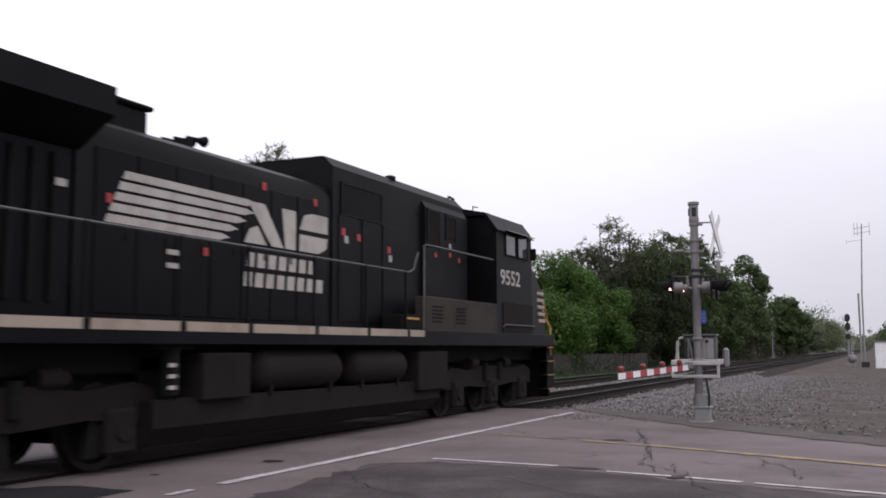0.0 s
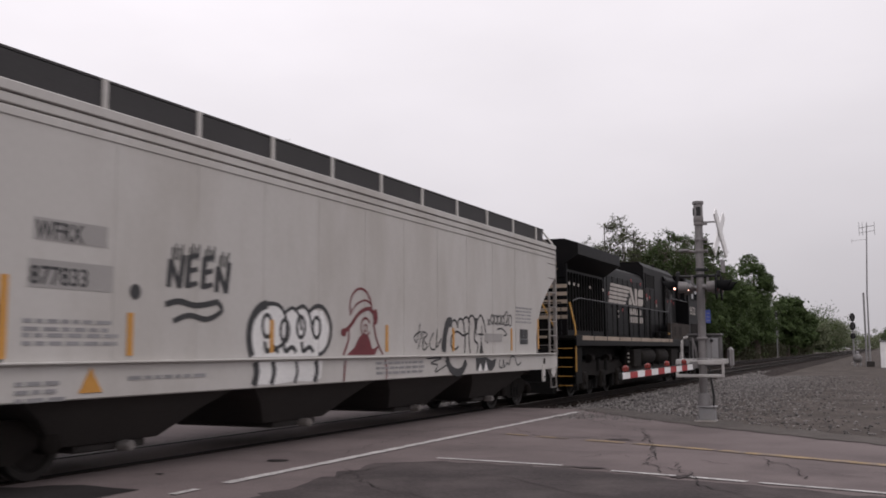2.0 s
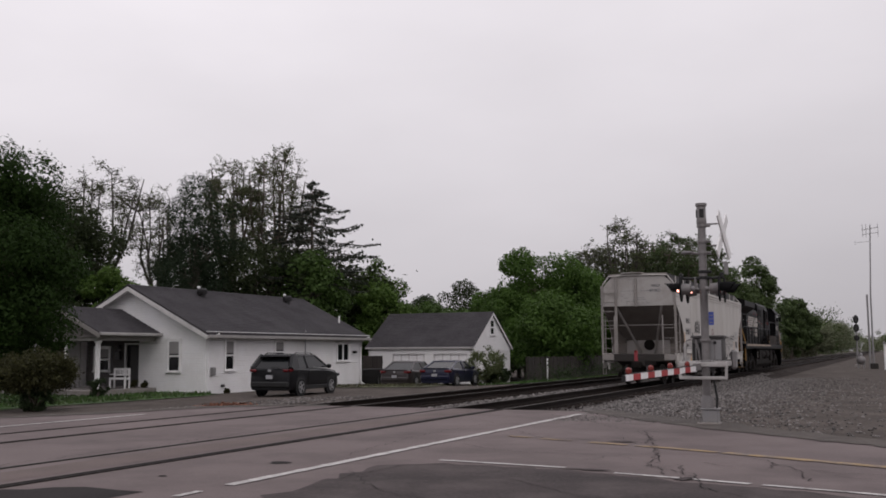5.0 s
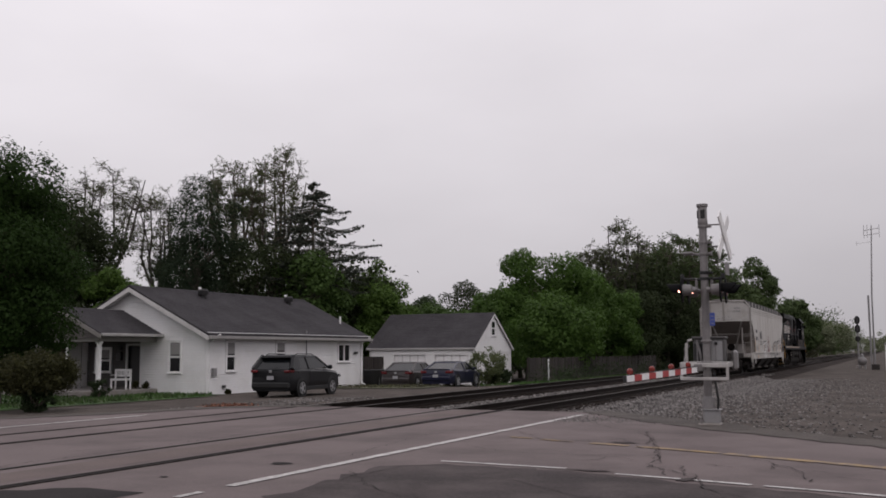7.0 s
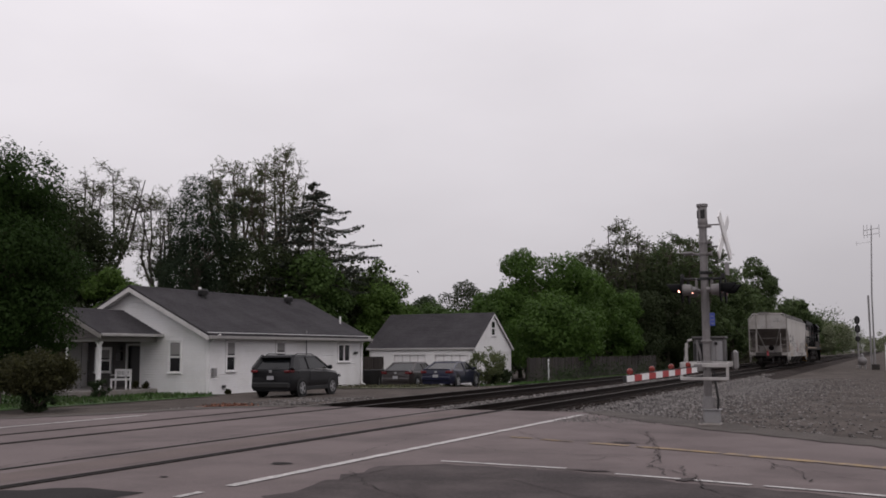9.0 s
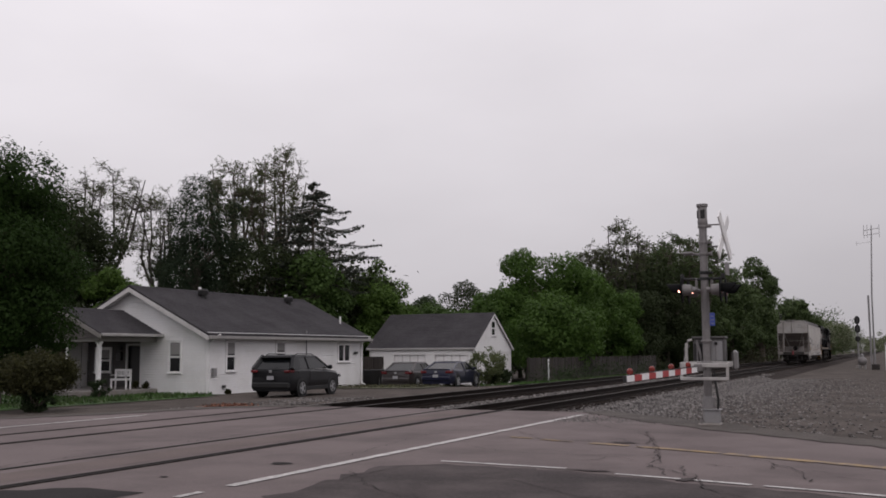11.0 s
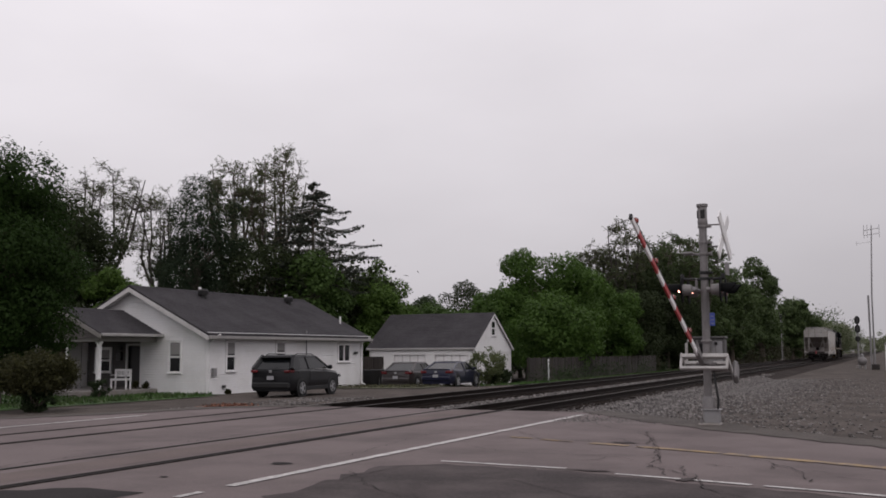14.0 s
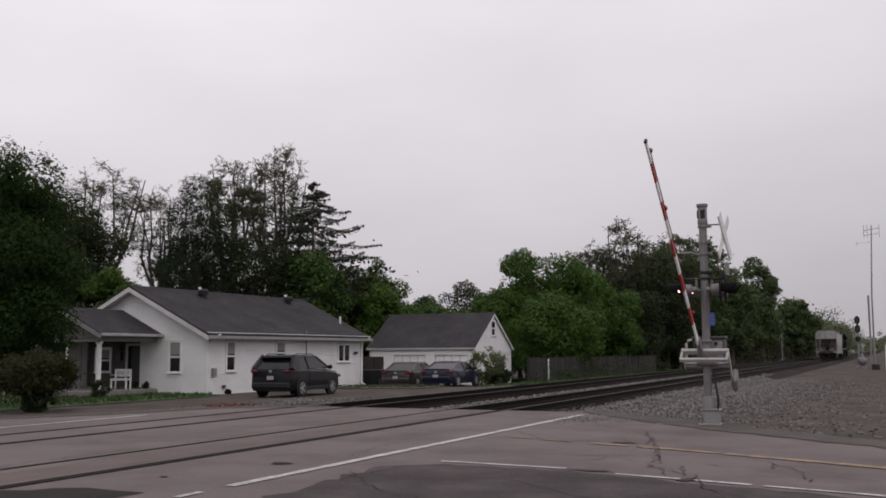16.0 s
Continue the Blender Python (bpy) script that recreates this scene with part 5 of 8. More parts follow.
    for c, w in ((5.98, 0.13), (6.4, 0.1), (7.0, 0.07), (7.55, 0.11)):
        spray(g, [(c, 1.29), (c + 0.04, 1.14), (c - 0.03, 0.97)], w)
    pieces("graffiti", g, PAINT_BLACK, ho, "black outlined bubble letters")
    # dark red hatted shape with an open mouth
    g = Mesh()
    stroke(g, arc(9.02, 2.16, 0.37, 0.32, -15, 195, 20), 0.045, X)
    spray(g, [(8.65, 2.02), (8.85, 2.2), (9.15, 2.29), (9.38, 2.24)], 0.035, 0.0004)
    spray(g, [(8.48, 1.75), (8.68, 1.86), (8.95, 2.06), (9.25, 2.15), (9.45, 2.1), (9.52, 1.95)], 0.07, 0.0008)
    spray(g, [(8.62, 1.8), (8.6, 1.6), (8.45, 1.37)], 0.05)
    spray(g, [(9.45, 1.92), (9.58, 1.62), (9.8, 1.37)], 0.045)
    stroke(g, arc(9.18, 1.84, 0.16, 0.15, 20, 330, 14), 0.04, X)
    stroke(g, arc(9.18, 1.82, 0.06, 0.06, 0, 360, 10), 0.03, X)
    spray(g, [(8.46, 1.28), (8.42, 1.1), (8.4, 0.95)], 0.05)
    spray(g, [(9.82, 1.28), (9.88, 1.1), (9.86, 0.95)], 0.045)
    pieces("graffiti", g, MAROON, ho, "dark red sprayed hatted figure")
    fill("graffiti_fill", [[(8.55, 1.37), (9.5, 1.37), (9.68, 1.54), (9.42, 1.46), (9.28, 1.68), (9.12, 1.74), (8.96, 1.66), (8.78, 1.48)], arc(8.45, 1.74, 0.09, 0.07, 0, 340, 10), arc(9.53, 2.02, 0.08, 0.14, 0, 340, 10)], MAROON, "dark red sprayed patch", lift=0.005)
    # thin tags
    g = spray(Mesh(), [(11.3, 1.95), (11.15, 1.6), (11.05, 1.7), (11.35, 1.78), (11.2, 1.45)], 0.03)
    spray(g, [(11.42, 1.8), (11.42, 1.46), (11.62, 1.52), (11.45, 1.64), (11.6, 1.74), (11.42, 1.8)], 0.03)
    spray(g, [(11.9, 1.78), (11.72, 1.6), (11.8, 1.46), (12.0, 1.5), (12.05, 1.85), (12.05, 1.5), (12.25, 1.66), (12.28, 1.46)], 0.03)
    spray(g, [(11.5, 1.28), (12.2, 1.29), (11.7, 1.2), (12.0, 1.15), (11.9, 1.02), (12.4, 1.14)], 0.03)
    pieces("graffiti", g, PAINT_BLACK, ho, "thin black sprayed tag")
    # large outlined letters with a heavy black crescent under them
    g = spray(Mesh(), [(12.78, 2.0), (12.58, 1.98), (12.43, 1.72), (12.38, 1.4)], 0.2)
    spray(g, [(12.42, 1.28), (12.62, 1.08), (12.9, 0.99), (13.2, 1.02), (13.42, 1.2)], 0.16)
    for c, z, w in ((12.9, 1.88, 0.17), (13.23, 1.92, 0.17), (13.52, 1.96, 0.19), (13.82, 2.0, 0.18)):
        stroke(g, arc(c, z, w, 0.17, 5, 170, 12), 0.045, X + 0.0006)
    spray(g, [(14.05, 1.75), (14.12, 2.05), (14.32, 2.19), (14.5, 2.05), (14.62, 1.75), (14.72, 1.58)], 0.045, 0.0008)
    spray(g, [(13.38, 1.95), (13.45, 1.7), (13.42, 1.37)], 0.045)
    spray(g, [(13.68, 1.95), (13.66, 1.65), (13.72, 1.37)], 0.045)
    spray(g, [(14.0, 1.95), (13.96, 1.66), (14.14, 1.56), (14.1, 1.37)], 0.045, 0.001)
    spray(g, [(13.62, 1.8), (13.35, 1.74), (13.05, 1.82), (12.76, 1.72), (12.74, 1.52), (12.95, 1.46), (13.1, 1.52)], 0.04, 0.0014)
    spray(g, [(14.16, 1.78), (14.48, 1.77)], 0.04)
    spray(g, [(14.38, 1.96), (14.33, 1.6)], 0.04, 0.0005)
    pieces("graffiti", g, PAINT_BLACK, ho, "large black outlined letters")
    fill("graffiti_fill", [[(13.95, 2.13), (14.13, 2.12), (14.08, 1.92), (14.0, 1.86)], [(14.33, 1.66), (14.46, 1.37), (14.24, 1.37)]], PAINT_BLACK, "black sprayed patch", lift=0.006)
    fill("graffiti_fill", [[(13.95, 1.27), (14.55, 1.28), (14.85, 1.2), (15.12, 1.25), (15.05, 1.08), (14.85, 0.98), (14.55, 1.0), (13.97, 1.0)]], PAINT_BLACK, "black sprayed crescent", True)
    fill("graffiti_fill", [[(14.04, 0.99), (14.2, 1.16), (14.3, 0.99)], [(14.38, 0.99), (14.52, 1.2), (14.64, 0.99)]], PAINT_WHITE, "white sprayed triangles", True, 0.003)
    fill("sprayed_patch", [[(14.55, 1.62), (15.58, 1.62), (15.62, 1.8), (14.55, 1.8)]], PATCH, "grey repainted label", lift=0.008)
    g = spray(Mesh(), [(14.72, 2.12), (14.88, 1.98)], 0.035)
    spray(g, [(14.72, 1.98), (14.86, 2.12)], 0.035, 0.0005)
    for k in range(4):
        c = 15.0 + 0.22 * k
        stroke(g, arc(c, 2.12, 0.08, 0.1, 20, 340, 10), 0.035, X)
        spray(g, [(c + 0.08, 2.24), (c + 0.09, 1.98)], 0.035, 0.0005)
    spray(g, [(15.78, 2.22), (15.92, 2.32), (15.98, 2.15), (15.8, 2.0), (16.05, 2.04)], 0.035)
    stroke(g, arc(16.14, 2.12, 0.1, 0.13, 0, 360, 14), 0.035, X)
    spray(g, [(15.3, 1.9), (15.6, 1.92), (15.9, 1.8), (15.7, 1.76)], 0.035)
    spray(g, [(15.38, 1.22), (15.3, 1.08), (15.5, 1.04), (15.6, 1.22), (15.62, 1.04), (15.8, 1.14), (15.95, 1.1), (16.05, 1.26), (16.3, 1.27), (16.5, 1.08), (16.75, 1.14)], 0.035)
    pieces("graffiti", g, PAINT_BLACK, ho, "thin black sprayed scribbles")
    return ho


LOCO = build_locomotive()
HOPPER_CAR = build_hopper()


def roll(ws, y, r):
    """Rolling of a wheelset on its vehicle."""
    rate = PACE / r
    n = 480
    walk(ws, [(k / 30, Matrix.Translation((0, y, r + 0.012)) @ Matrix.Rotation(-rate * k / 30, 4, "X")) for k in range(n + 1)])
# ---- the house, the garage and what stands by them ----


def clad(parent, origin, way, out, length, z0, top, holes=(), row=0.115, material=None, name="wall", label=""):
    """A wall of lapped boards; way: along it, out: its outward normal; top: height as a function of the run; holes: (s0, s1, z0, z1)."""
    m = Mesh()
    o, w, n = Vector(origin), Vector(way), Vector(out)
    z = z0
    peak = max(top(length * k / 40) for k in range(41))
    while z < peak:
        zt = min(z + row, peak)
        mid = (z + zt) / 2
        run = [s for s in (length * k / 400 for k in range(401)) if top(s) >= mid]
        if run:
            cuts = [(min(run), max(run))]
            for a, b, c, d in holes:
                if c < mid < d:
                    cuts = [q for p in cuts for q in ((p[0], min(p[1], a)), (max(p[0], b), p[1])) if q[1] - q[0] > 0.01]
            for a, b in cuts:
                vs = []
                for s in (a, b):
                    for k, h in ((-0.12, z), (0.042, z), (0.004, zt - 0.012), (-0.12, zt)):
                        p = o + w * s + n * k
                        vs.append((p.x, p.y, h))
                m.add(vs, [(0, 1, 2, 3), (4, 5, 6, 7), (0, 1, 5, 4), (1, 2, 6, 5), (2, 3, 7, 6), (3, 0, 4, 7)])
        z = zt
    ob = part(name, m, material or WHITE_SIDING, parent, label)
    return ob


def window(parent, origin, way, out, s0, s1, z0, z1, sashes=2, blind=True, split=False, frame_material=None):
    o, w, n = Vector(origin), Vector(way), Vector(out)
    turn = Matrix(((w.x, -n.x, 0, 0), (w.y, -n.y, 0, 0), (0, 0, 1, 0), (0, 0, 0, 1)))
    base = Matrix.Translation(o + w * ((s0 + s1) / 2)) @ turn
    W, zc, H = s1 - s0, (z0 + z1) / 2, z1 - z0
    fr = Mesh()
    for s in (-1, 1):
        fr.box((s * (W / 2 + 0.04), -0.02, zc), (0.11, 0.12, H + 0.2), 0.012)
    fr.box((0, -0.02, z1 + 0.05), (W + 0.2, 0.12, 0.1), 0.012)
    win = part("window", fr, frame_material or WHITE_TRIM, parent, "white-framed sash window", at=base)
    part("window_sill", B((0, -0.05, z0 - 0.035), (W + 0.24, 0.16, 0.06), 0.012), WHITE_TRIM, win)
    xs = (-W / 4, W / 4) if split else (0,)
    for x in xs:
        ww = W / 2 - 0.04 if split else W
        for k in range(sashes):
            h = H / sashes
            c = z0 + h * (k + 0.5)
            y = -0.035 if k else -0.02
            part("pane", B((x, y, c), (ww - 0.06, 0.008, h - 0.05)), GLASS_DARK, win)
            sash = Mesh()
            for s in (-1, 1):
                sash.box((x + s * (ww / 2 - 0.02), y - 0.01, c), (0.045, 0.035, h)).box((x, y - 0.01, c + s * (h / 2 - 0.02)), (ww - 0.09, 0.035, 0.045))
            part("sash", sash, WHITE_TRIM, win)
            if blind and k == sashes - 1:
                part("blind", B((x, y - 0.008, c + 0.03), (ww - 0.1, 0.006, h - 0.14)), CURTAIN, win, "pale blind behind the glass")
    if split:
        part("mullion", B((0, 0.0, zc), (0.1, 0.08, H), 0.01), WHITE_TRIM, win)
    return win


def courses(mid, s, ridge, over, slope, n):
    """Outline of one roof slope with its courses of shingles as shallow steps."""
    top = []
    for k in range(n):
        a, b = over * k / n, over * (k + 1) / n
        top += [(mid + s * a, ridge - slope * a), (mid + s * b, ridge - slope * b + 0.014)]
    return top + [(mid + s * over, ridge - slope * over - 0.09), (mid, ridge - 0.1)]


def build_house():
    ho = thing("house", pose(0, 0, 0), "white clapboard bungalow with a charcoal shingle gable roof and porch", "house")
    E_, W_, S_, N_ = -27.8, -36.2, 35.0, 49.0
    ridge, eave, mid = 4.50, 2.42, -32.0
    g0 = -0.75
    east = [(1.42, 2.05, 0.66, 2.0), (5.4, 6.15, 0.95, 2.0), (11.35, 12.6, 0.98, 1.92)]
    clad(ho, (E_, S_, 0), (0, 1, 0), (1, 0, 0), 14.0, g0, lambda s: eave, east)
    for i, h in enumerate(east):
        window(ho, (E_, S_, 0), (0, 1, 0), (1, 0, 0), *h, split=(i == 2), sashes=1 if i == 2 else 2, blind=i != 2)
    slope = (ridge - eave) / (E_ - mid)
    gable = lambda s: eave + slope * (4.2 - abs(s - 4.2))
    south = [(6.35, 7.0, 0.62, 2.0), (-1, 4.62, -2, 2.28)]
    clad(ho, (W_, S_, 0), (1, 0, 0), (0, -1, 0), 8.4, g0, gable, south)
    window(ho, (W_, S_, 0), (1, 0, 0), (0, -1, 0), 6.35, 7.0, 0.62, 2.0)
    clad(ho, (W_, N_, 0), (1, 0, 0), (0, 1, 0), 8.4, g0, gable)
    clad(ho, (W_, S_, 0), (0, 1, 0), (-1, 0, 0), 14.0, g0, lambda s: eave)
    # recessed entry with a dark doorway; porch shade put into the wall colour
    clad(ho, (W_, 36.3, 0), (1, 0, 0), (0, -1, 0), 4.62, g0, lambda s: 2.3, [(2.72, 3.52, -1, 1.86), (0.7, 1.6, 0.6, 1.7)], material=mat("shaded_entry_siding", (0.085, 0.078, 0.076), 0.7, 0, 0.08, 3, 30, 0.05))
    clad(ho, (-31.58, 35.0, 0), (0, 1, 0), (-1, 0, 0), 1.3, g0, lambda s: 2.3)
    part("entry_ceiling", B((-33.9, 35.6, 2.33), (4.6, 1.4, 0.06)), WHITE_TRIM, ho)
    door = part("door", B((-33.08, 36.36, 0.85), (0.8, 0.05, 2.0), 0.01), DOOR_DARK, ho, "dark open front doorway")
    part("door_frame", Mesh().box((-33.53, 36.25, 0.85), (0.09, 0.12, 2.1)).box((-32.63, 36.25, 0.85), (0.09, 0.12, 2.1)).box((-33.08, 36.25, 1.9), (0.99, 0.12, 0.09)), WHITE_TRIM, door)
    window(ho, (W_, 36.3, 0), (1, 0, 0), (0, -1, 0), 0.7, 1.6, 0.6, 1.7)
    part("mailbox", B((-34.0, 36.22, 1.35), (0.3, 0.14, 0.42), 0.03), DOOR_DARK, ho)
    part("wall_lantern", B((-33.95, 36.22, 1.75), (0.14, 0.16, 0.2), 0.03), DOOR_DARK, ho)
    part("foundation", Mesh().box((-32.0, 42.0, -0.62), (8.3, 13.9, 0.5)), HOPPER_GREY, ho)
    # corner boards
    for x, y in ((E_, S_), (E_, N_)):
        part("corner_board", B((x + 0.01, y + (0.02 if y == S_ else -0.02), 0.85), (0.11, 0.13, 3.2), 0.01), WHITE_TRIM, ho)
    # roof with courses of shingles as shallow steps
    for s in (-1, 1):
        roof = Mesh().prism(courses(mid, s, ridge + 0.12, (E_ - mid) + 0.42, slope, 30), S_ - 0.42, N_ + 0.4, "y")
        part("roof", roof, SHINGLE, ho, "charcoal asphalt shingle roof")
        part("rake_board", Mesh().prism([(mid, ridge + 0.03), (mid + s * 4.64, ridge + 0.03 - slope * 4.64), (mid + s * 4.64, ridge - 0.17 - slope * 4.64), (mid, ridge - 0.17)], S_ - 0.45, S_ - 0.41, "y"), RAKE, ho)
        part("rake_board", Mesh().prism([(mid, ridge + 0.03), (mid + s * 4.64, ridge + 0.03 - slope * 4.64), (mid + s * 4.64, ridge - 0.17 - slope * 4.64), (mid, ridge - 0.17)], N_ + 0.39, N_ + 0.43, "y"), RAKE, ho)
        ez = ridge - slope * 4.62
        part("gutter", Mesh().prism([(mid + s * 4.62, ez + 0.03), (mid + s * 4.76, ez + 0.04), (mid + s * 4.74, ez - 0.09), (mid + s * 4.62, ez - 0.11)], S_ - 0.4, N_ + 0.4, "y"), GUTTER, ho, "dulled white gutter")
        part("soffit", B((mid + s * 4.41, 42, eave - 0.03), (0.42, 14.7, 0.03)), WHITE_TRIM, ho)
        part("gable_soffit", Mesh().prism([(mid, ridge - 0.06), (mid + s * 4.6, ridge - 0.06 - slope * 4.6), (mid + s * 4.6, ridge - 0.085 - slope * 4.6), (mid, ridge - 0.085)], S_ - 0.41, S_ - 0.005, "y"), WHITE_TRIM, ho)
    part("ridge_cap", Mesh().prism([(mid - 0.16, ridge + 0.07), (mid, ridge + 0.15), (mid + 0.16, ridge + 0.07)], S_ - 0.43, N_ + 0.41, "y"), SHINGLE, ho)
    for y in (39.0, 46.6):
        z = ridge + 0.12 - slope * 0.75
        v = part("roof_vent", Mesh().turned([(0.16, 0), (0.16, 0.2), (0.25, 0.22), (0.27, 0.42), (0.2, 0.5), (0.02, 0.52)], (-31.25, y, z - 0.08), "z", 16), BIN, ho, "black roof ventilator", smooth=40)
        # small white block stands in for the highlight on the ventilator
        part("vent_highlight", B((-31.38, y - 0.1, z + 0.47), (0.1, 0.16, 0.12), 0.02), WHITE_TRIM, v)
    part("vent_pipe", Mesh().cyl((-29.0, 48.6, 2.9), (-29.0, 48.6, 3.55), 0.05, 10), WHITE_TRIM, ho, smooth=40)
    for y in (35.12, 48.85):
        part("downspout", Mesh().tube([(-27.2, y + 0.1, 2.3), (-27.65, y + 0.05, 2.05), (-27.72, y, 1.9), (-27.72, y, -0.2), (-27.45, y, -0.38)], 0.04, 6), WHITE_TRIM, ho)
    part("meter_box", B((-27.7, 35.45, 0.62), (0.18, 0.22, 0.36), 0.02), STEEL, ho, "grey electricity meter")
    part("service_mast", Mesh().cyl((-27.68, 43.0, 1.0), (-27.68, 43.0, 2.6), 0.03, 8), STEEL, ho)
    part("service_box", B((-27.7, 43.0, 1.15), (0.14, 0.2, 0.3), 0.02), STEEL, ho)
    part("wall_lamp", B((-27.68, 48.15, 1.45), (0.2, 0.24, 0.14), 0.03), DOOR_DARK, ho)
    part("wall_vent", B((-27.72, 36.2, -0.05), (0.1, 0.22, 0.12), 0.02), DOOR_DARK, ho)
    # porch; its shade is put into the trim and gable siding colours
    SHADE_TRIM = mat("shade_toned_trim_paint", (0.22, 0.205, 0.195), 0.7, 0, 0.12, 3, 30, 0.05)
    pm, pr, pe, hw = -32.75, 3.52, 2.34, 2.45
    ps = (pr - pe) / hw
    for s in (-1, 1):
        roof = Mesh().prism(courses(pm, s, pr, hw, ps, 18), 31.15, 35.2, "y")
        part("porch_roof", roof, SHINGLE, ho, "charcoal shingle porch roof")
        part("porch_rake", Mesh().prism([(pm, pr - 0.06), (pm + s * (hw + 0.03), pr - 0.06 - ps * hw), (pm + s * (hw + 0.03), pr - 0.24 - ps * hw), (pm, pr - 0.24)], 31.1, 31.16, "y"), SHADE_TRIM, ho, "trim board with porch shade in its colour")
        part("porch_gutter", B((pm + s * (hw + 0.05), 33.2, pe - 0.06), (0.12, 4.1, 0.13), 0.02), GUTTER, ho)
        part("porch_beam", B((pm + s * 2.05, 33.3, 2.12), (0.16, 3.6, 0.24), 0.02), SHADE_TRIM, ho)
    clad(ho, (pm - 2.35, 31.32, 0), (1, 0, 0), (0, -1, 0), 4.7, 2.16, lambda s: 2.2 + ps * (2.35 - abs(s - 2.35)), material=mat("shaded_gable_siding", (0.11, 0.096, 0.09), 0.7, 0, 0.06, 3, 30, 0.05))
    part("porch_beam", B((pm, 31.45, 2.08), (4.3, 0.18, 0.2), 0.02), SHADE_TRIM, ho)
    for x in (-30.75, -34.7):
        part("porch_post", Mesh().box((x, 31.55, 0.9), (0.17, 0.17, 2.2), 0.02).box((x, 31.55, -0.14), (0.26, 0.26, 0.14), 0.02).box((x, 31.55, 1.95), (0.24, 0.24, 0.1), 0.02), WHITE_TRIM, ho, "white square porch post")
    part("porch_slab", B((-33.2, 33.7, -0.27), (5.4, 5.2, 0.3), 0.02), HOPPER_GREY, ho, "grey concrete porch slab")
    part("porch_screen", B((-35.4, 32.6, 1.0), (0.9, 0.08, 2.2), 0.01), CURTAIN, ho, "pale porch side panel")
    part("porch_screen", B((-34.2, 33.6, 1.0), (0.8, 0.06, 2.2), 0.01), CURTAIN, ho, "pale porch side panel")
    return ho


build_house()


def build_bench(m):
    b = thing("bench", m, "small white slatted wooden bench on the porch", "bench")
    for x in (-0.37, 0.37):
        part("leg", Mesh().box((x, -0.18, 0.22), (0.07, 0.07, 0.44), 0.01), WHITE_TRIM, b)
        part("leg", Mesh().box((x, 0.18, 0.45), (0.07, 0.07, 0.9), 0.01), WHITE_TRIM, b)
        part("armrest", B((x, 0, 0.64), (0.07, 0.45, 0.04), 0.01), WHITE_TRIM, b)
    part("seat", B((0, 0, 0.44), (0.82, 0.44, 0.09), 0.01), WHITE_TRIM, b)
    part("back_rail", B((0, 0.18, 0.86), (0.72, 0.05, 0.09), 0.01), WHITE_TRIM, b)
    part("back_rail", B((0, 0.18, 0.6), (0.72, 0.05, 0.07), 0.01), WHITE_TRIM, b)
    for k in range(9):
        part("slat", B((-0.3 + k * 0.075, 0.18, 0.73), (0.04, 0.03, 0.2), 0.006), WHITE_TRIM, b)


build_bench(pose(-31.5, 33.7, -0.12, 0, 0, 12))


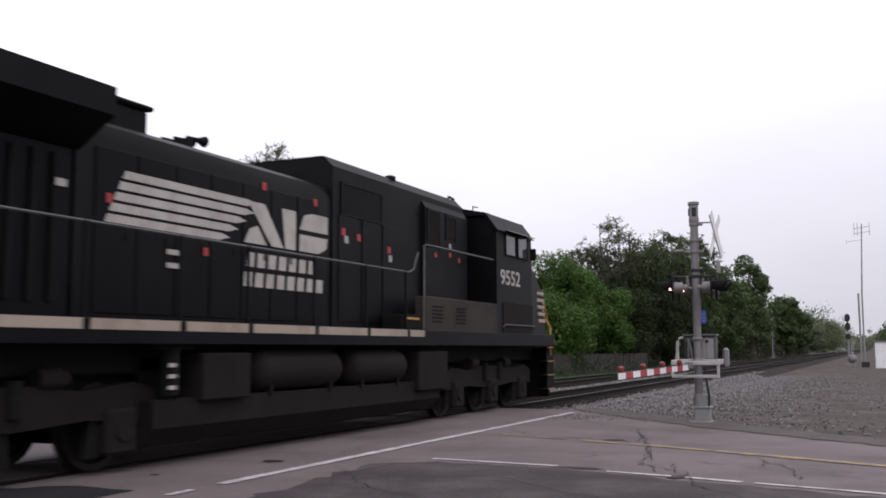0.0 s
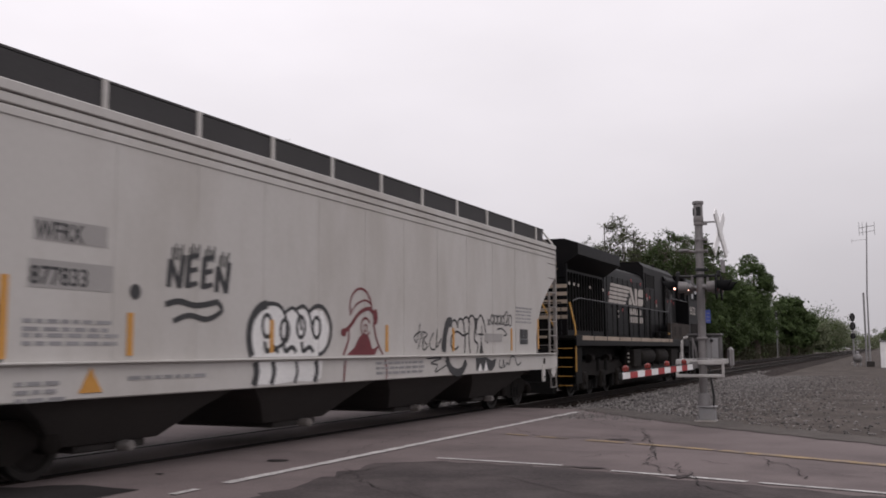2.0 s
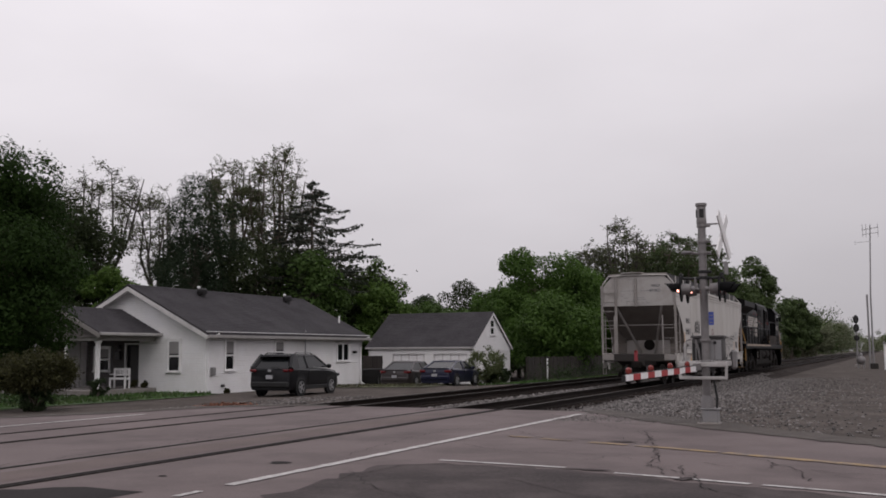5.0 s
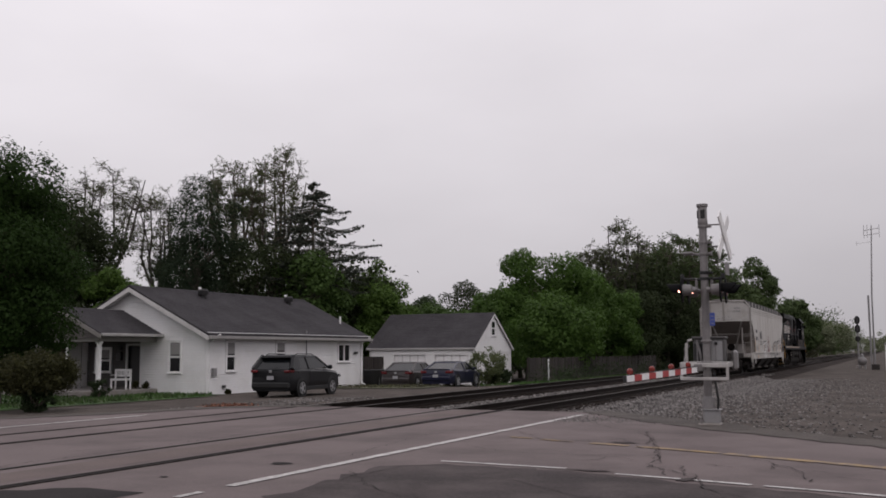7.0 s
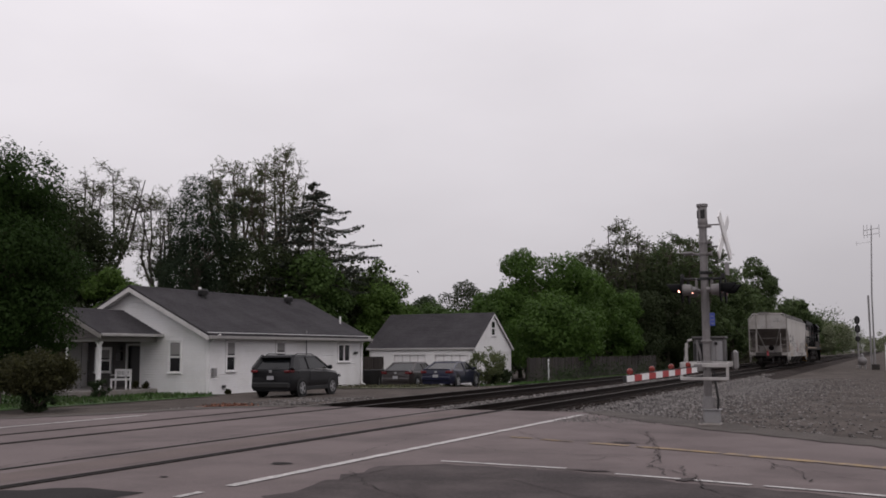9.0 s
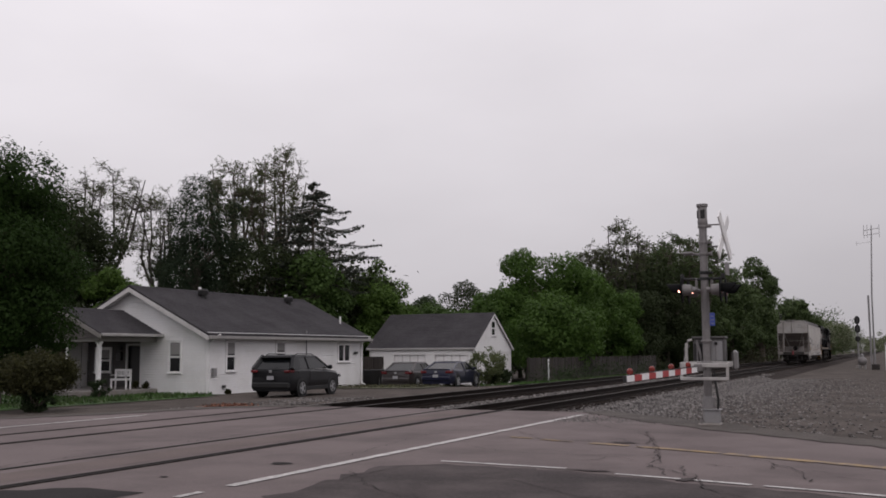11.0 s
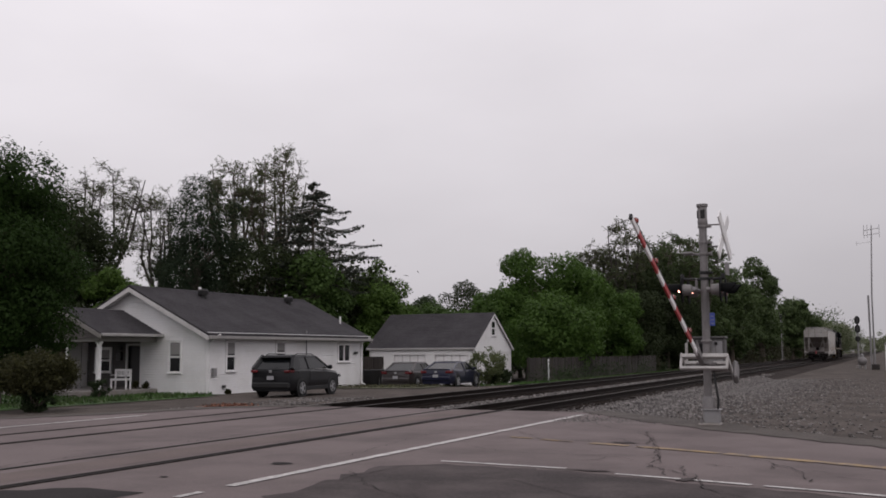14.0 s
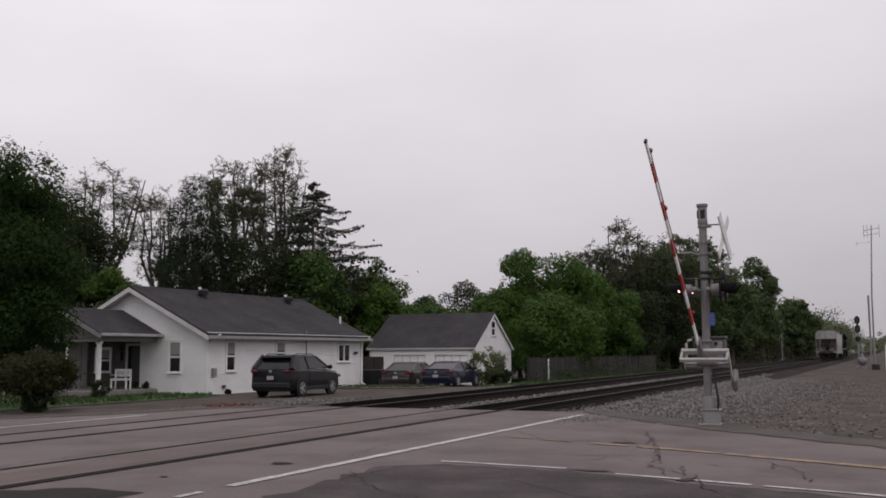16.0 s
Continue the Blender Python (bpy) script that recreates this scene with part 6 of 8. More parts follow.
def build_garage():
    g = thing("garage", pose(0, 0, 0), "white two-car garage with charcoal gable roof and closed doors", "garage")
    E_, W_, S_, N_ = -23.7, -31.06, 55.8, 62.5
    eave, ridge, mid, g0 = 1.715, 3.945, 59.15, -1.1
    slope = (ridge - eave) / 3.35
    doors = [(1.78, 4.08, -2, 1.30), (4.72, 7.02, -2, 1.30)]
    wall = Mesh()
    for a, b in ((0, 1.78), (4.08, 4.72), (7.02, 7.36)):
        wall.box((W_ + (a + b) / 2, S_ + 0.08, (g0 + eave) / 2), (b - a, 0.16, eave - g0))
    wall.box((W_ + 3.68, S_ + 0.08, (1.30 + eave) / 2), (7.36, 0.158, eave - 1.30))
    part("front_wall", wall, BLOCK_WHITE, g, "whitewashed front wall")
    part("side_wall", B((E_ - 0.08, mid, (g0 + 1.5) / 2), (0.16, 6.7, 1.5 - g0)), BLOCK_WHITE, g, "whitewashed block side wall")
    part("back_wall", B((W_ + 3.68, N_ - 0.08, (g0 + eave) / 2), (7.36, 0.16, eave - g0)), BLOCK_WHITE, g)
    part("side_wall", B((W_ + 0.08, mid, (g0 + eave) / 2), (0.16, 6.7, eave - g0)), BLOCK_WHITE, g)
    tri = lambda s: eave + slope * (3.35 - abs(s - 3.35))
    clad(g, (E_, S_, 0), (0, 1, 0), (1, 0, 0), 6.7, 1.5, tri, [(3.02, 3.68, 2.54, 3.48)], 0.15, name="gable_wall")
    window(g, (E_, S_, 0), (0, 1, 0), (1, 0, 0), 3.02, 3.68, 2.54, 3.48, 2, False)
    clad(g, (W_, S_, 0), (0, 1, 0), (-1, 0, 0), 6.7, 1.5, tri, row=0.15, name="gable_wall")
    for a, b, c, d in doors:
        dr = part("garage_door", B((W_ + (a + b) / 2, S_ + 0.13, 0.2), (b - a, 0.05, 2.3), 0.005), mat("off_white_door", (0.55, 0.53, 0.535), 0.6, 0, 0.05, 3, 30), g, "closed white panel garage door")
        for k in range(4):
            for j in range(4):
                part("door_panel", B((W_ + a + 0.31 + j * 0.56, S_ + 0.1, -0.55 + k * 0.54), (0.46, 0.02, 0.42), 0.008), WHITE_TRIM, dr)
    for s in (-1, 1):
        roof = Mesh().prism(courses(mid, s, ridge + 0.1, 3.48, slope, 24), W_ - 0.2, E_ + 0.16, "x")
        part("roof", roof, SHINGLE, g, "charcoal asphalt shingle roof")
        ez = ridge - slope * 3.45
        part("fascia", B((W_ + 3.68, mid + s * 3.47, ez + 0.03), (7.7, 0.05, 0.12), 0.01), GUTTER, g)
        part("rake_board", Mesh().prism([(mid, ridge + 0.02), (mid + s * 3.45, ridge + 0.02 - slope * 3.45), (mid + s * 3.45, ridge - 0.10 - slope * 3.45), (mid, ridge - 0.12)], E_ + 0.12, E_ + 0.17, "x"), WHITE_TRIM, g)
    return g


build_garage()


def build_bin(m):
    b = thing("wheelie_bin", m, "dark plastic wheeled rubbish bin beside the house", "bin", "bins by the house")
    part("body", Mesh().loft([[(-0.24, -0.26, 0.08), (0.24, -0.26, 0.08), (0.24, 0.26, 0.08), (-0.24, 0.26, 0.08)], [(-0.31, -0.36, 0.95), (0.31, -0.36, 0.95), (0.31, 0.36, 0.95), (-0.31, 0.36, 0.95)]]), BIN, b)
    part("lid", B((0, 0.02, 1.0), (0.66, 0.78, 0.09), 0.04), BIN, b)
    part("handle", Mesh().cyl((-0.25, 0.42, 0.97), (0.25, 0.42, 0.97), 0.02, 8), BIN, b)
    for x in (-0.28, 0.28):
        part("wheel", Mesh().turned([(0.1, -0.03), (0.1, 0.03)], (x, 0.26, 0.1), "x", 14), RUBBER, b)


for x_, y_ in ((-27.6, 50.3), (-26.85, 50.1), (-28.3, 50.7)):
    build_bin(pose(x_, y_, lie(x_, y_) + 0.0, 0, 0, 20))

screen = thing("board_screen", pose(-29.6, 52.6, lie(-29.6, 52.6)), "weathered grey board screen behind the bins", "fence")
for k_ in range(9):
    part("plank", B((k_ * 0.155, 0, 0.95), (0.145, 0.03, 1.9), 0.005), WOOD_GREY, screen)
for z_ in (0.4, 1.5):
    part("rail", B((0.62, 0.05, z_), (1.4, 0.06, 0.09), 0.01), WOOD_GREY, screen)

# ---- cars ----


def build_car(m, paint, label, L, W, H, belt, prof, cabin, suv, axles, lamp):
    """prof: (y, hood height) along the body; cabin: rear-bottom, rear-top, front-top, front-bottom along y. Rear at y = 0."""
    c = thing("car", m, label, "car", "cars parked by the house")
    w = W / 2
    clear = 0.26 if suv else 0.2
    secs = []
    for y, z, k in prof:
        ww = w * k
        secs.append([(-ww * 0.93, y, clear), (-ww, y, clear + 0.14), (-ww, y, z * 0.62), (-ww * 0.985, y, z - 0.1), (-ww * 0.9, y, z), (ww * 0.9, y, z), (ww * 0.985, y, z - 0.1), (ww, y, z * 0.62), (ww, y, clear + 0.14), (ww * 0.93, y, clear)])
    body = part("body", Mesh().loft(secs), paint, c, smooth=32)
    rb, rt, ft, fb = cabin
    gw, tw, top = w * 0.93, w * 0.74, H - 0.07
    part("glasshouse", Mesh().loft([[(-gw, rb, belt - 0.02), (gw, rb, belt - 0.02), (gw, fb, belt - 0.02), (-gw, fb, belt - 0.02)], [(-tw, rt, top), (tw, rt, top), (tw, ft, top), (-tw, ft, top)]]), GLASS_DARK, c, "dark tinted windows")
    part("roof", Mesh().loft([[(-tw - 0.03, rt - 0.06, top - 0.03), (tw + 0.03, rt - 0.06, top - 0.03), (tw + 0.03, ft + 0.05, top - 0.03), (-tw - 0.03, ft + 0.05, top - 0.03)], [(-tw, rt - 0.02, top + 0.03), (tw, rt - 0.02, top + 0.03), (tw, ft, top + 0.02), (-tw, ft, top + 0.02)], [(-tw * 0.7, rt + 0.2, H), (tw * 0.7, rt + 0.2, H), (tw * 0.7, ft - 0.25, H), (-tw * 0.7, ft - 0.25, H)]]), paint, c, smooth=40)
    for s in (-1, 1):
        mid = (rt + ft) / 2
        for (y0, y1, r0) in ((fb, ft, 0.04), (rb + 0.02, rt, 0.12 if suv else 0.06), (mid + 0.05, mid, 0.045)):
            part("pillar", Mesh().tube([(s * gw, y0, belt - 0.03), (s * tw, y1, top)], r0, 6), paint, c)
        if suv:
            part("rear_quarter", Mesh().add([(s * (gw + 0.012), rb, belt - 0.02), (s * (gw + 0.012), rb + 0.75, belt - 0.02), (s * (tw + 0.02), rt + 0.35, top), (s * (tw + 0.02), rt, top),
                                             (s * (gw - 0.02), rb, belt - 0.02), (s * (gw - 0.02), rb + 0.75, belt - 0.02), (s * (tw - 0.02), rt + 0.35, top), (s * (tw - 0.02), rt, top)],
                                            [(0, 1, 2, 3), (4, 5, 6, 7), (0, 1, 5, 4), (1, 2, 6, 5), (2, 3, 7, 6), (3, 0, 4, 7)]), paint, c)
            part("roof_rail", Mesh().tube([(s * tw * 0.95, rt + 0.15, H - 0.02), (s * tw * 0.95, rt + 0.35, H + 0.04), (s * tw * 0.95, ft - 0.3, H + 0.03), (s * tw * 0.95, ft - 0.1, H - 0.03)], 0.02, 6), TRIM_BLACK, c)
            part("wheel_arch", Mesh().box((s * (w - 0.005), (axles[0] + axles[1]) / 2, clear + 0.08), (0.04, axles[1] - axles[0] - 0.8, 0.16), 0.02), TRIM_BLACK, c)
        part("mirror", B((s * (w + 0.08), fb - 0.25, belt + 0.04), (0.2, 0.14, 0.16), 0.04), paint, c)
        for y in ((rt + ft) / 2 + 0.15, (rt + ft) / 2 - 0.85):
            part("door_handle", B((s * (w * 0.99), y, belt - 0.14), (0.03, 0.2, 0.035), 0.01), paint, c)
        part("door_seam", B((s * (w - 0.003), (rt + ft) / 2 + 0.05, belt * 0.66), (0.016, 0.012, belt * 0.6)), TRIM_BLACK, c)
        tl = part("tail_lamp", B((s * w * 0.78, 0.03 if suv else 0.04, lamp), (w * 0.27 if suv else w * 0.36, 0.12, 0.11 if suv else 0.15), 0.03), TAIL_RED, c, "red tail lamp")
        part("tail_lamp", B((s * w * 0.965, 0.16, lamp + 0.01), (0.06, 0.3, 0.12), 0.025), TAIL_RED, c, "red tail lamp")
        part("head_lamp", B((s * w * 0.78, L - 0.12, belt * 0.7), (w * 0.36, 0.2, 0.12), 0.04), GLASS_PALE, c)
        for ya in axles:
            r = 0.355 if suv else 0.325
            part("arch_shadow", Mesh().turned([(r + 0.075, -0.02), (r + 0.075, 0.02)], (s * (w - 0.012), ya, r + 0.02), "x", 24), TRIM_BLACK, c)
            wh = part("wheel", Mesh().turned([(r * 0.62, -0.1), (r * 0.93, -0.11), (r, -0.08), (r, 0.08), (r * 0.93, 0.11), (r * 0.62, 0.1)], (0, 0, 0), "x", 28), RUBBER, c, smooth=35, at=pose(s * (w - 0.08), ya, r))
            part("rim", Mesh().turned([(r * 0.64, s * 0.09), (r * 0.66, s * 0.115), (r * 0.6, s * 0.11), (r * 0.58, s * 0.05), (0.02, s * 0.05)], (0, 0, 0), "x", 24), TRIM_BLACK, wh)
            sp = Mesh()
            for k in range(5):
                a = 2 * math.pi * k / 5 + 0.3
                sp.box((0, 0, 0), (0.03, 0.07, r * 0.58), 0.01, pose(s * 0.1, 0, 0, math.degrees(a), 0, 0) @ Matrix.Translation((0, 0, r * 0.33)))
            part("spokes", sp.turned([(0.055, s * 0.08), (0.055, s * 0.12), (0.02, s * 0.12)], (0, 0, 0), "x", 12).turned([(r * 0.66, s * 0.09), (r * 0.66, s * 0.12), (r * 0.60, s * 0.12), (r * 0.60, s * 0.09)], (0, 0, 0), "x", 24), ALLOY, wh, "silver alloy spokes")
    part("rear_bumper", Mesh().box((0, 0.06, 0.48), (W * 0.93, 0.22, 0.28), 0.07), TRIM_BLACK if suv else paint, c)
    part("number_plate", B((0, -0.045 if not suv else -0.02, 0.78 if suv else 0.62), (0.3, 0.02, 0.15)), PLATE, c, "pale blank number plate")
    part("rear_badge", B((0, -0.02, lamp), (0.14, 0.02, 0.09), 0.02), ALLOY, c)
    part("lower_valance", B((0, 0.12, 0.3), (W * 0.8, 0.2, 0.12), 0.03), TRIM_BLACK, c)
    if suv:
        part("spoiler", B((0, rt - 0.1, top - 0.03), (tw * 2, 0.3, 0.05), 0.02), paint, c)
        part("wiper", Mesh().cyl((0, rb - 0.05, belt + 0.02), (0.3, rb, belt + 0.06), 0.015, 5), TRIM_BLACK, c)
    else:
        part("boot_lip", B((0, 0.06, prof[1][1] + 0.0), (W * 0.78, 0.12, 0.03), 0.01), paint, c)
    return c


SUV_PROF = [(0.0, 0.86, 0.88), (0.05, 1.06, 0.94), (0.25, 1.16, 0.985), (0.8, 1.15, 1.0), (2.0, 1.11, 1.0), (3.3, 1.07, 1.0), (3.7, 1.04, 0.985), (4.25, 0.97, 0.95), (4.5, 0.82, 0.87), (4.6, 0.6, 0.8)]
CAR_PROF = [(0.0, 0.78, 0.88), (0.08, 0.98, 0.94), (0.6, 0.99, 1.0), (2.0, 0.93, 1.0), (3.2, 0.9, 1.0), (3.7, 0.86, 0.98), (4.4, 0.72, 0.92), (4.65, 0.6, 0.82), (4.72, 0.45, 0.76)]
# heading turned a few degrees from the track's line
build_car(pose(-22.5, 32.35, lie(-22.5, 34.5) + 0.01, 0, 0, 5), CAR_DARK, "charcoal sport utility car parked on the gravel drive", 4.6, 1.86, 1.69, 1.13, SUV_PROF, (0.14, 0.62, 2.5, 3.5), True, (0.92, 3.62), 1.03)
build_car(pose(-24.8, 47.5, lie(-24.8, 50) + 0.01, 0, 0, 3), CAR_GREY, "grey-brown saloon car parked before the garage", 4.72, 1.8, 1.45, 0.97, CAR_PROF, (0.35, 1.25, 2.65, 3.5), False, (0.95, 3.7), 0.86)
build_car(pose(-21.75, 46.2, lie(-21.7, 48.3) + 0.01, 0, 0, 2), CAR_BLUE, "dark blue coupe with red tail lamps parked by the garage", 4.6, 1.78, 1.38, 0.93, CAR_PROF, (0.3, 1.45, 2.5, 3.35), False, (0.92, 3.6), 0.82)
# ---- crossing signal with its gate ----
MX, MY = -3.34, 19.8


def flasher(parent, x, z, face, lens, label):
    """One flashing lamp: round background, hood and lens; face 1 looks along +y, -1 along -y."""
    b = part("background", Mesh().turned([(0.0, -0.012), (0.25, -0.012), (0.255, 0.0), (0.25, 0.012), (0.0, 0.012)], (0, 0, 0), "y", 28), HOOD, parent, "black round background", at=pose(x, face * 0.22, z))
    part("lamp_housing", Mesh().turned([(0.03, -face * 0.2), (0.1, -face * 0.18), (0.12, 0)], (0, 0, 0), "y", 16), ALU, b, smooth=40)
    part("lens", Mesh().turned([(0.0, face * 0.02), (0.105, face * 0.02), (0.1, face * 0.03), (0.0, face * 0.045)], (0, 0, 0), "y", 20), lens, b, label)
    hood = Mesh()
    n = 16
    for k in range(n):
        a0, a1 = math.pi * (-0.12 + 1.24 * k / n), math.pi * (-0.12 + 1.24 * (k + 1) / n)
        r = 0.125
        p = [(r * math.cos(a0), r * math.sin(a0)), (r * math.cos(a1), r * math.sin(a1)), ((r - 0.006) * math.cos(a1), (r - 0.006) * math.sin(a1)), ((r - 0.006) * math.cos(a0), (r - 0.006) * math.sin(a0))]
        d = 0.34 - 0.16 * abs(k + 0.5 - n / 2) / (n / 2)
        hood.prism(p, min(0.01 * face, d * face), max(0.01 * face, d * face), "y")
    part("hood", hood, HOOD, b)


def build_crossing_signal():
    s = thing("crossing_signal", pose(MX, MY, 0), "grey steel level-crossing signal mast with flashing lamps and gate", "crossing signal")
    z0 = lie(MX, MY)
    part("base", Mesh().box((0.02, 0, z0 + 0.02), (0.42, 0.42, 0.1), 0.02), HOPPER_GREY, s, "concrete footing")
    part("junction_base", Mesh().box((0.06, 0.0, 0.16), (0.3, 0.3, 0.26), 0.02).box((0.06, 0, 0.3), (0.36, 0.34, 0.03), 0.01), STEEL, s)
    part("bolt", Mesh().cyl((-0.12, -0.17, 0.0), (-0.12, -0.17, 0.12), 0.03, 8), ALU, s)
    part("mast", Mesh().tube([(-0.01, 0, 0.1), (0, 0, 2.2), (0.0, 0, 4.0)], 0.078, 18), ALU, s, "grey painted steel mast", smooth=40)
    part("mast_foot", Mesh().turned([(0.13, 0.3), (0.12, 0.5), (0.085, 0.56)], (0, 0, 0), "z", 18), ALU, s, smooth=40)
    part("mast_cap", Mesh().turned([(0.085, 3.95), (0.1, 4.0), (0.1, 4.08), (0.092, 4.1), (0.092, 4.34), (0.112, 4.36), (0.112, 4.41), (0.02, 4.42)], (0, 0, 0), "z", 20), ALU, s, "ribbed bell housing", smooth=40)
    part("bell_slot", B((0.02, -0.088, 4.2), (0.09, 0.02, 0.18), 0.02), TRIM_BLACK, s)
    part("bell_slot", B((-0.09, -0.03, 4.2), (0.02, 0.06, 0.16), 0.01), TRIM_BLACK, s)
    for z in (3.95, 3.63, 3.4, 3.02, 2.9):
        part("clamp", Mesh().turned([(0.095, z - 0.03), (0.1, z), (0.095, z + 0.03)], (0, 0, 0), "z", 18).box((0.12, 0, z), (0.1, 0.08, 0.05), 0.01), ALU if z > 3.1 else TRIM_BLACK, s)
    part("side_arm", Mesh().tube([(0, 0, 3.38), (-0.36, -0.05, 3.42)], 0.025, 8).box((-0.3, -0.05, 3.42), (0.22, 0.1, 0.06), 0.02), ALU, s)
    # crossbuck facing the road user, seen nearly edge-on
    cb = part("crossbuck", Mesh().box((0, 0, 0), (0.03, 1.15, 0.2), 0.004, pose(0, 0, 0, 45, 0, 0)), WHITE_TRIM, s, "white crossbuck blades", at=pose(0.38, 0.1, 3.75, 0, 0, -6))
    part("blade", Mesh().box((0, 0, 0), (0.03, 1.15, 0.2), 0.004, pose(0.034, 0, 0, -45, 0, 0)), WHITE_TRIM, cb)
    for z in (0.24, -0.2):
        part("bracket", Mesh().cyl((-0.38, -0.1, z), (0.0, 0.0, z), 0.016, 8), ALU, cb)
    part("small_sign", B((0.05, 0.02, -0.66), (0.02, 0.3, 0.26), 0.01), ALU, cb, "grey back of a small sign")
    # lamp arm and two pairs of lamps
    part("lamp_arm", Mesh().tube([(-0.46, 0, 2.9), (0, 0, 2.88), (0.4, 0, 2.9)], 0.028, 8).box((-0.44, 0, 2.94), (0.08, 0.08, 0.12), 0.02).box((0.36, 0, 2.94), (0.08, 0.08, 0.12), 0.02), TRIM_BLACK, s)
    # two lamps look each way along the road
    for x, turn in ((-0.16, 90), (0.14, -90)):
        part("lamp_bracket", Mesh().cyl((x, -0.36, 2.68), (x, 0.36, 2.68), 0.03, 10).cyl((x, 0, 2.66), (x, 0, 2.92), 0.03, 8), ALU, s)
        for dy in (-0.33, 0.33):
            pair = part("lamp_unit", Mesh().cyl((0, -0.05, 0), (0, 0.1, 0), 0.05, 10), ALU, s, at=pose(x, dy, 2.66, 0, 0, turn + 4))
            flasher(pair, 0, 0, 1, LAMP_DIM, "red lens")
    for dx, dy, mt in ((-0.30, 0.20, LAMP_RED), (-0.42, -0.46, LAMP_RED)):
        part("lamp_glint", Mesh().turned([(0.0, -0.01), (0.026, -0.01), (0.026, 0.01), (0.0, 0.01)], (0, 0, 0), "y", 12), mt, s, "small glowing red side lens" if mt is LAMP_RED else "small red side lens", at=pose(dx, dy, 2.63, 0, 0, 25))
    part("blue_sign", B((0.14, -0.08, 2.08), (0.10, 0.012, 0.26), 0.005), BLUE_SIGN, s, "small blue notice with unreadable white bars")
    for k in range(3):
        part("sign_bar", B((0.14, -0.088, 2.0 + 0.07 * k), (0.06, 0.004, 0.012)), STEEL, s)
    # gate machine
    part("gate_machine", Mesh().box((0.02, 0.26, 1.45), (0.62, 0.34, 0.5), 0.03).box((0.02, 0.26, 1.72), (0.66, 0.38, 0.05), 0.015), MACHINE, s, "grey gate mechanism box")
    part("machine_door", B((0.17, 0.08, 1.45), (0.24, 0.03, 0.4), 0.01), STEEL, s)
    part("machine_recess", B((-0.17, 0.085, 1.42), (0.2, 0.02, 0.36), 0.004), TRIM_BLACK, s)
    part("conduit", Mesh().tube([(-0.12, 0.05, 1.24), (-0.14, 0.03, 1.45), (-0.2, 0.06, 1.62)], 0.025, 8), ALU, s, smooth=40)
    for k in range(3):
        part("machine_rib", Mesh().box((-0.2 + 0.18 * k, 0.075, 1.45), (0.03, 0.03, 0.44), 0.008), ALU, s)
    part("side_guard", Mesh().tube([(-0.42, 0.1, 1.22), (-0.42, 0.1, 1.6), (-0.38, 0.1, 1.66), (-0.3, 0.1, 1.68)], 0.028, 8), GATE_PAINT, s, "pale bent guard pipe", smooth=40)
    part("machine_clasp", B((0.17, 0.055, 1.6), (0.06, 0.03, 0.06), 0.01), TRIM_BLACK, s)
    part("machine_foot", Mesh().box((0, 0.1, 1.2), (0.4, 0.4, 0.06), 0.01).turned([(0.12, 1.16), (0.14, 1.2), (0.12, 1.26)], (0, 0, 0), "z", 16), ALU, s)
    part("machine_clamp", Mesh().turned([(0.1, 1.62), (0.11, 1.65), (0.1, 1.68)], (0, 0, 0), "z", 16), ALU, s)
    part("cable", Mesh().tube([(0.13, -0.02, 1.05), (0.16, -0.06, 0.8), (0.2, -0.06, 0.5), (0.18, -0.02, 0.3)], 0.022, 8), TRIM_BLACK, s, "black cable", smooth=40)
    # swinging gate: frame, weights and striped arm; pivot at the part's origin
    gate = part("gate", Mesh().cyl((-0.42, 0, 0), (0.42, 0, 0), 0.03, 10), ALU, s, "swinging gate frame", at=pose(0, -0.02, 1.14))
    part("frame_bar", B((0, -0.36, 0.04), (0.92, 0.1, 0.08), 0.008), GATE_PAINT, gate)
    part("frame_bar", B((0, -0.02, 0.07), (0.9, 0.07, 0.07), 0.008), GATE_PAINT, gate)
    part("frame_bar", B((0, -0.36, -0.22), (0.92, 0.08, 0.06), 0.008), GATE_PAINT, gate)
    for x in (-0.44, 0.44):
        part("frame_link", B((x, -0.36, -0.09), (0.05, 0.06, 0.22), 0.008), GATE_PAINT, gate)
    part("side_plate", B((-0.44, -0.17, 0.05), (0.03, 0.48, 0.1), 0.01), GATE_PAINT, gate)
    part("side_plate", B((0.44, 0.12, 0.05), (0.03, 0.98, 0.1), 0.01), GATE_PAINT, gate)
    part("counterweight", Mesh().box((0.48, 0.45, 0.12), (0.1, 0.34, 0.4), 0.08), ALU, gate, "grey counterweight")
    part("counterweight", Mesh().tube([(-0.45, 0.1, 0.1), (-0.45, 0.2, 0.36), (-0.4, 0.26, 0.42)], 0.035, 8), ALU, gate)
    askew = pose(-0.05, 0, 0, 0, 0, -3.5)
    part("arm_clamp", B((0, -0.45, 0.0), (0.09, 0.5, 0.14), 0.01), ALU, gate, at=askew)
    y = -0.62
    for k in range(11):
        w = 0.40 if k else 0.5
        part("stripe", Mesh().box((0, y - w / 2, -0.03), (0.035, w, 0.115 - 0.002 * k), 0.004), RED if k % 2 else WHITE_TRIM, gate, "red stripe" if k % 2 else "white stripe", at=askew)
        y -= w
    part("arm_tip", B((0, y - 0.03, -0.03), (0.05, 0.06, 0.1), 0.01), TRIM_BLACK, gate, at=askew)
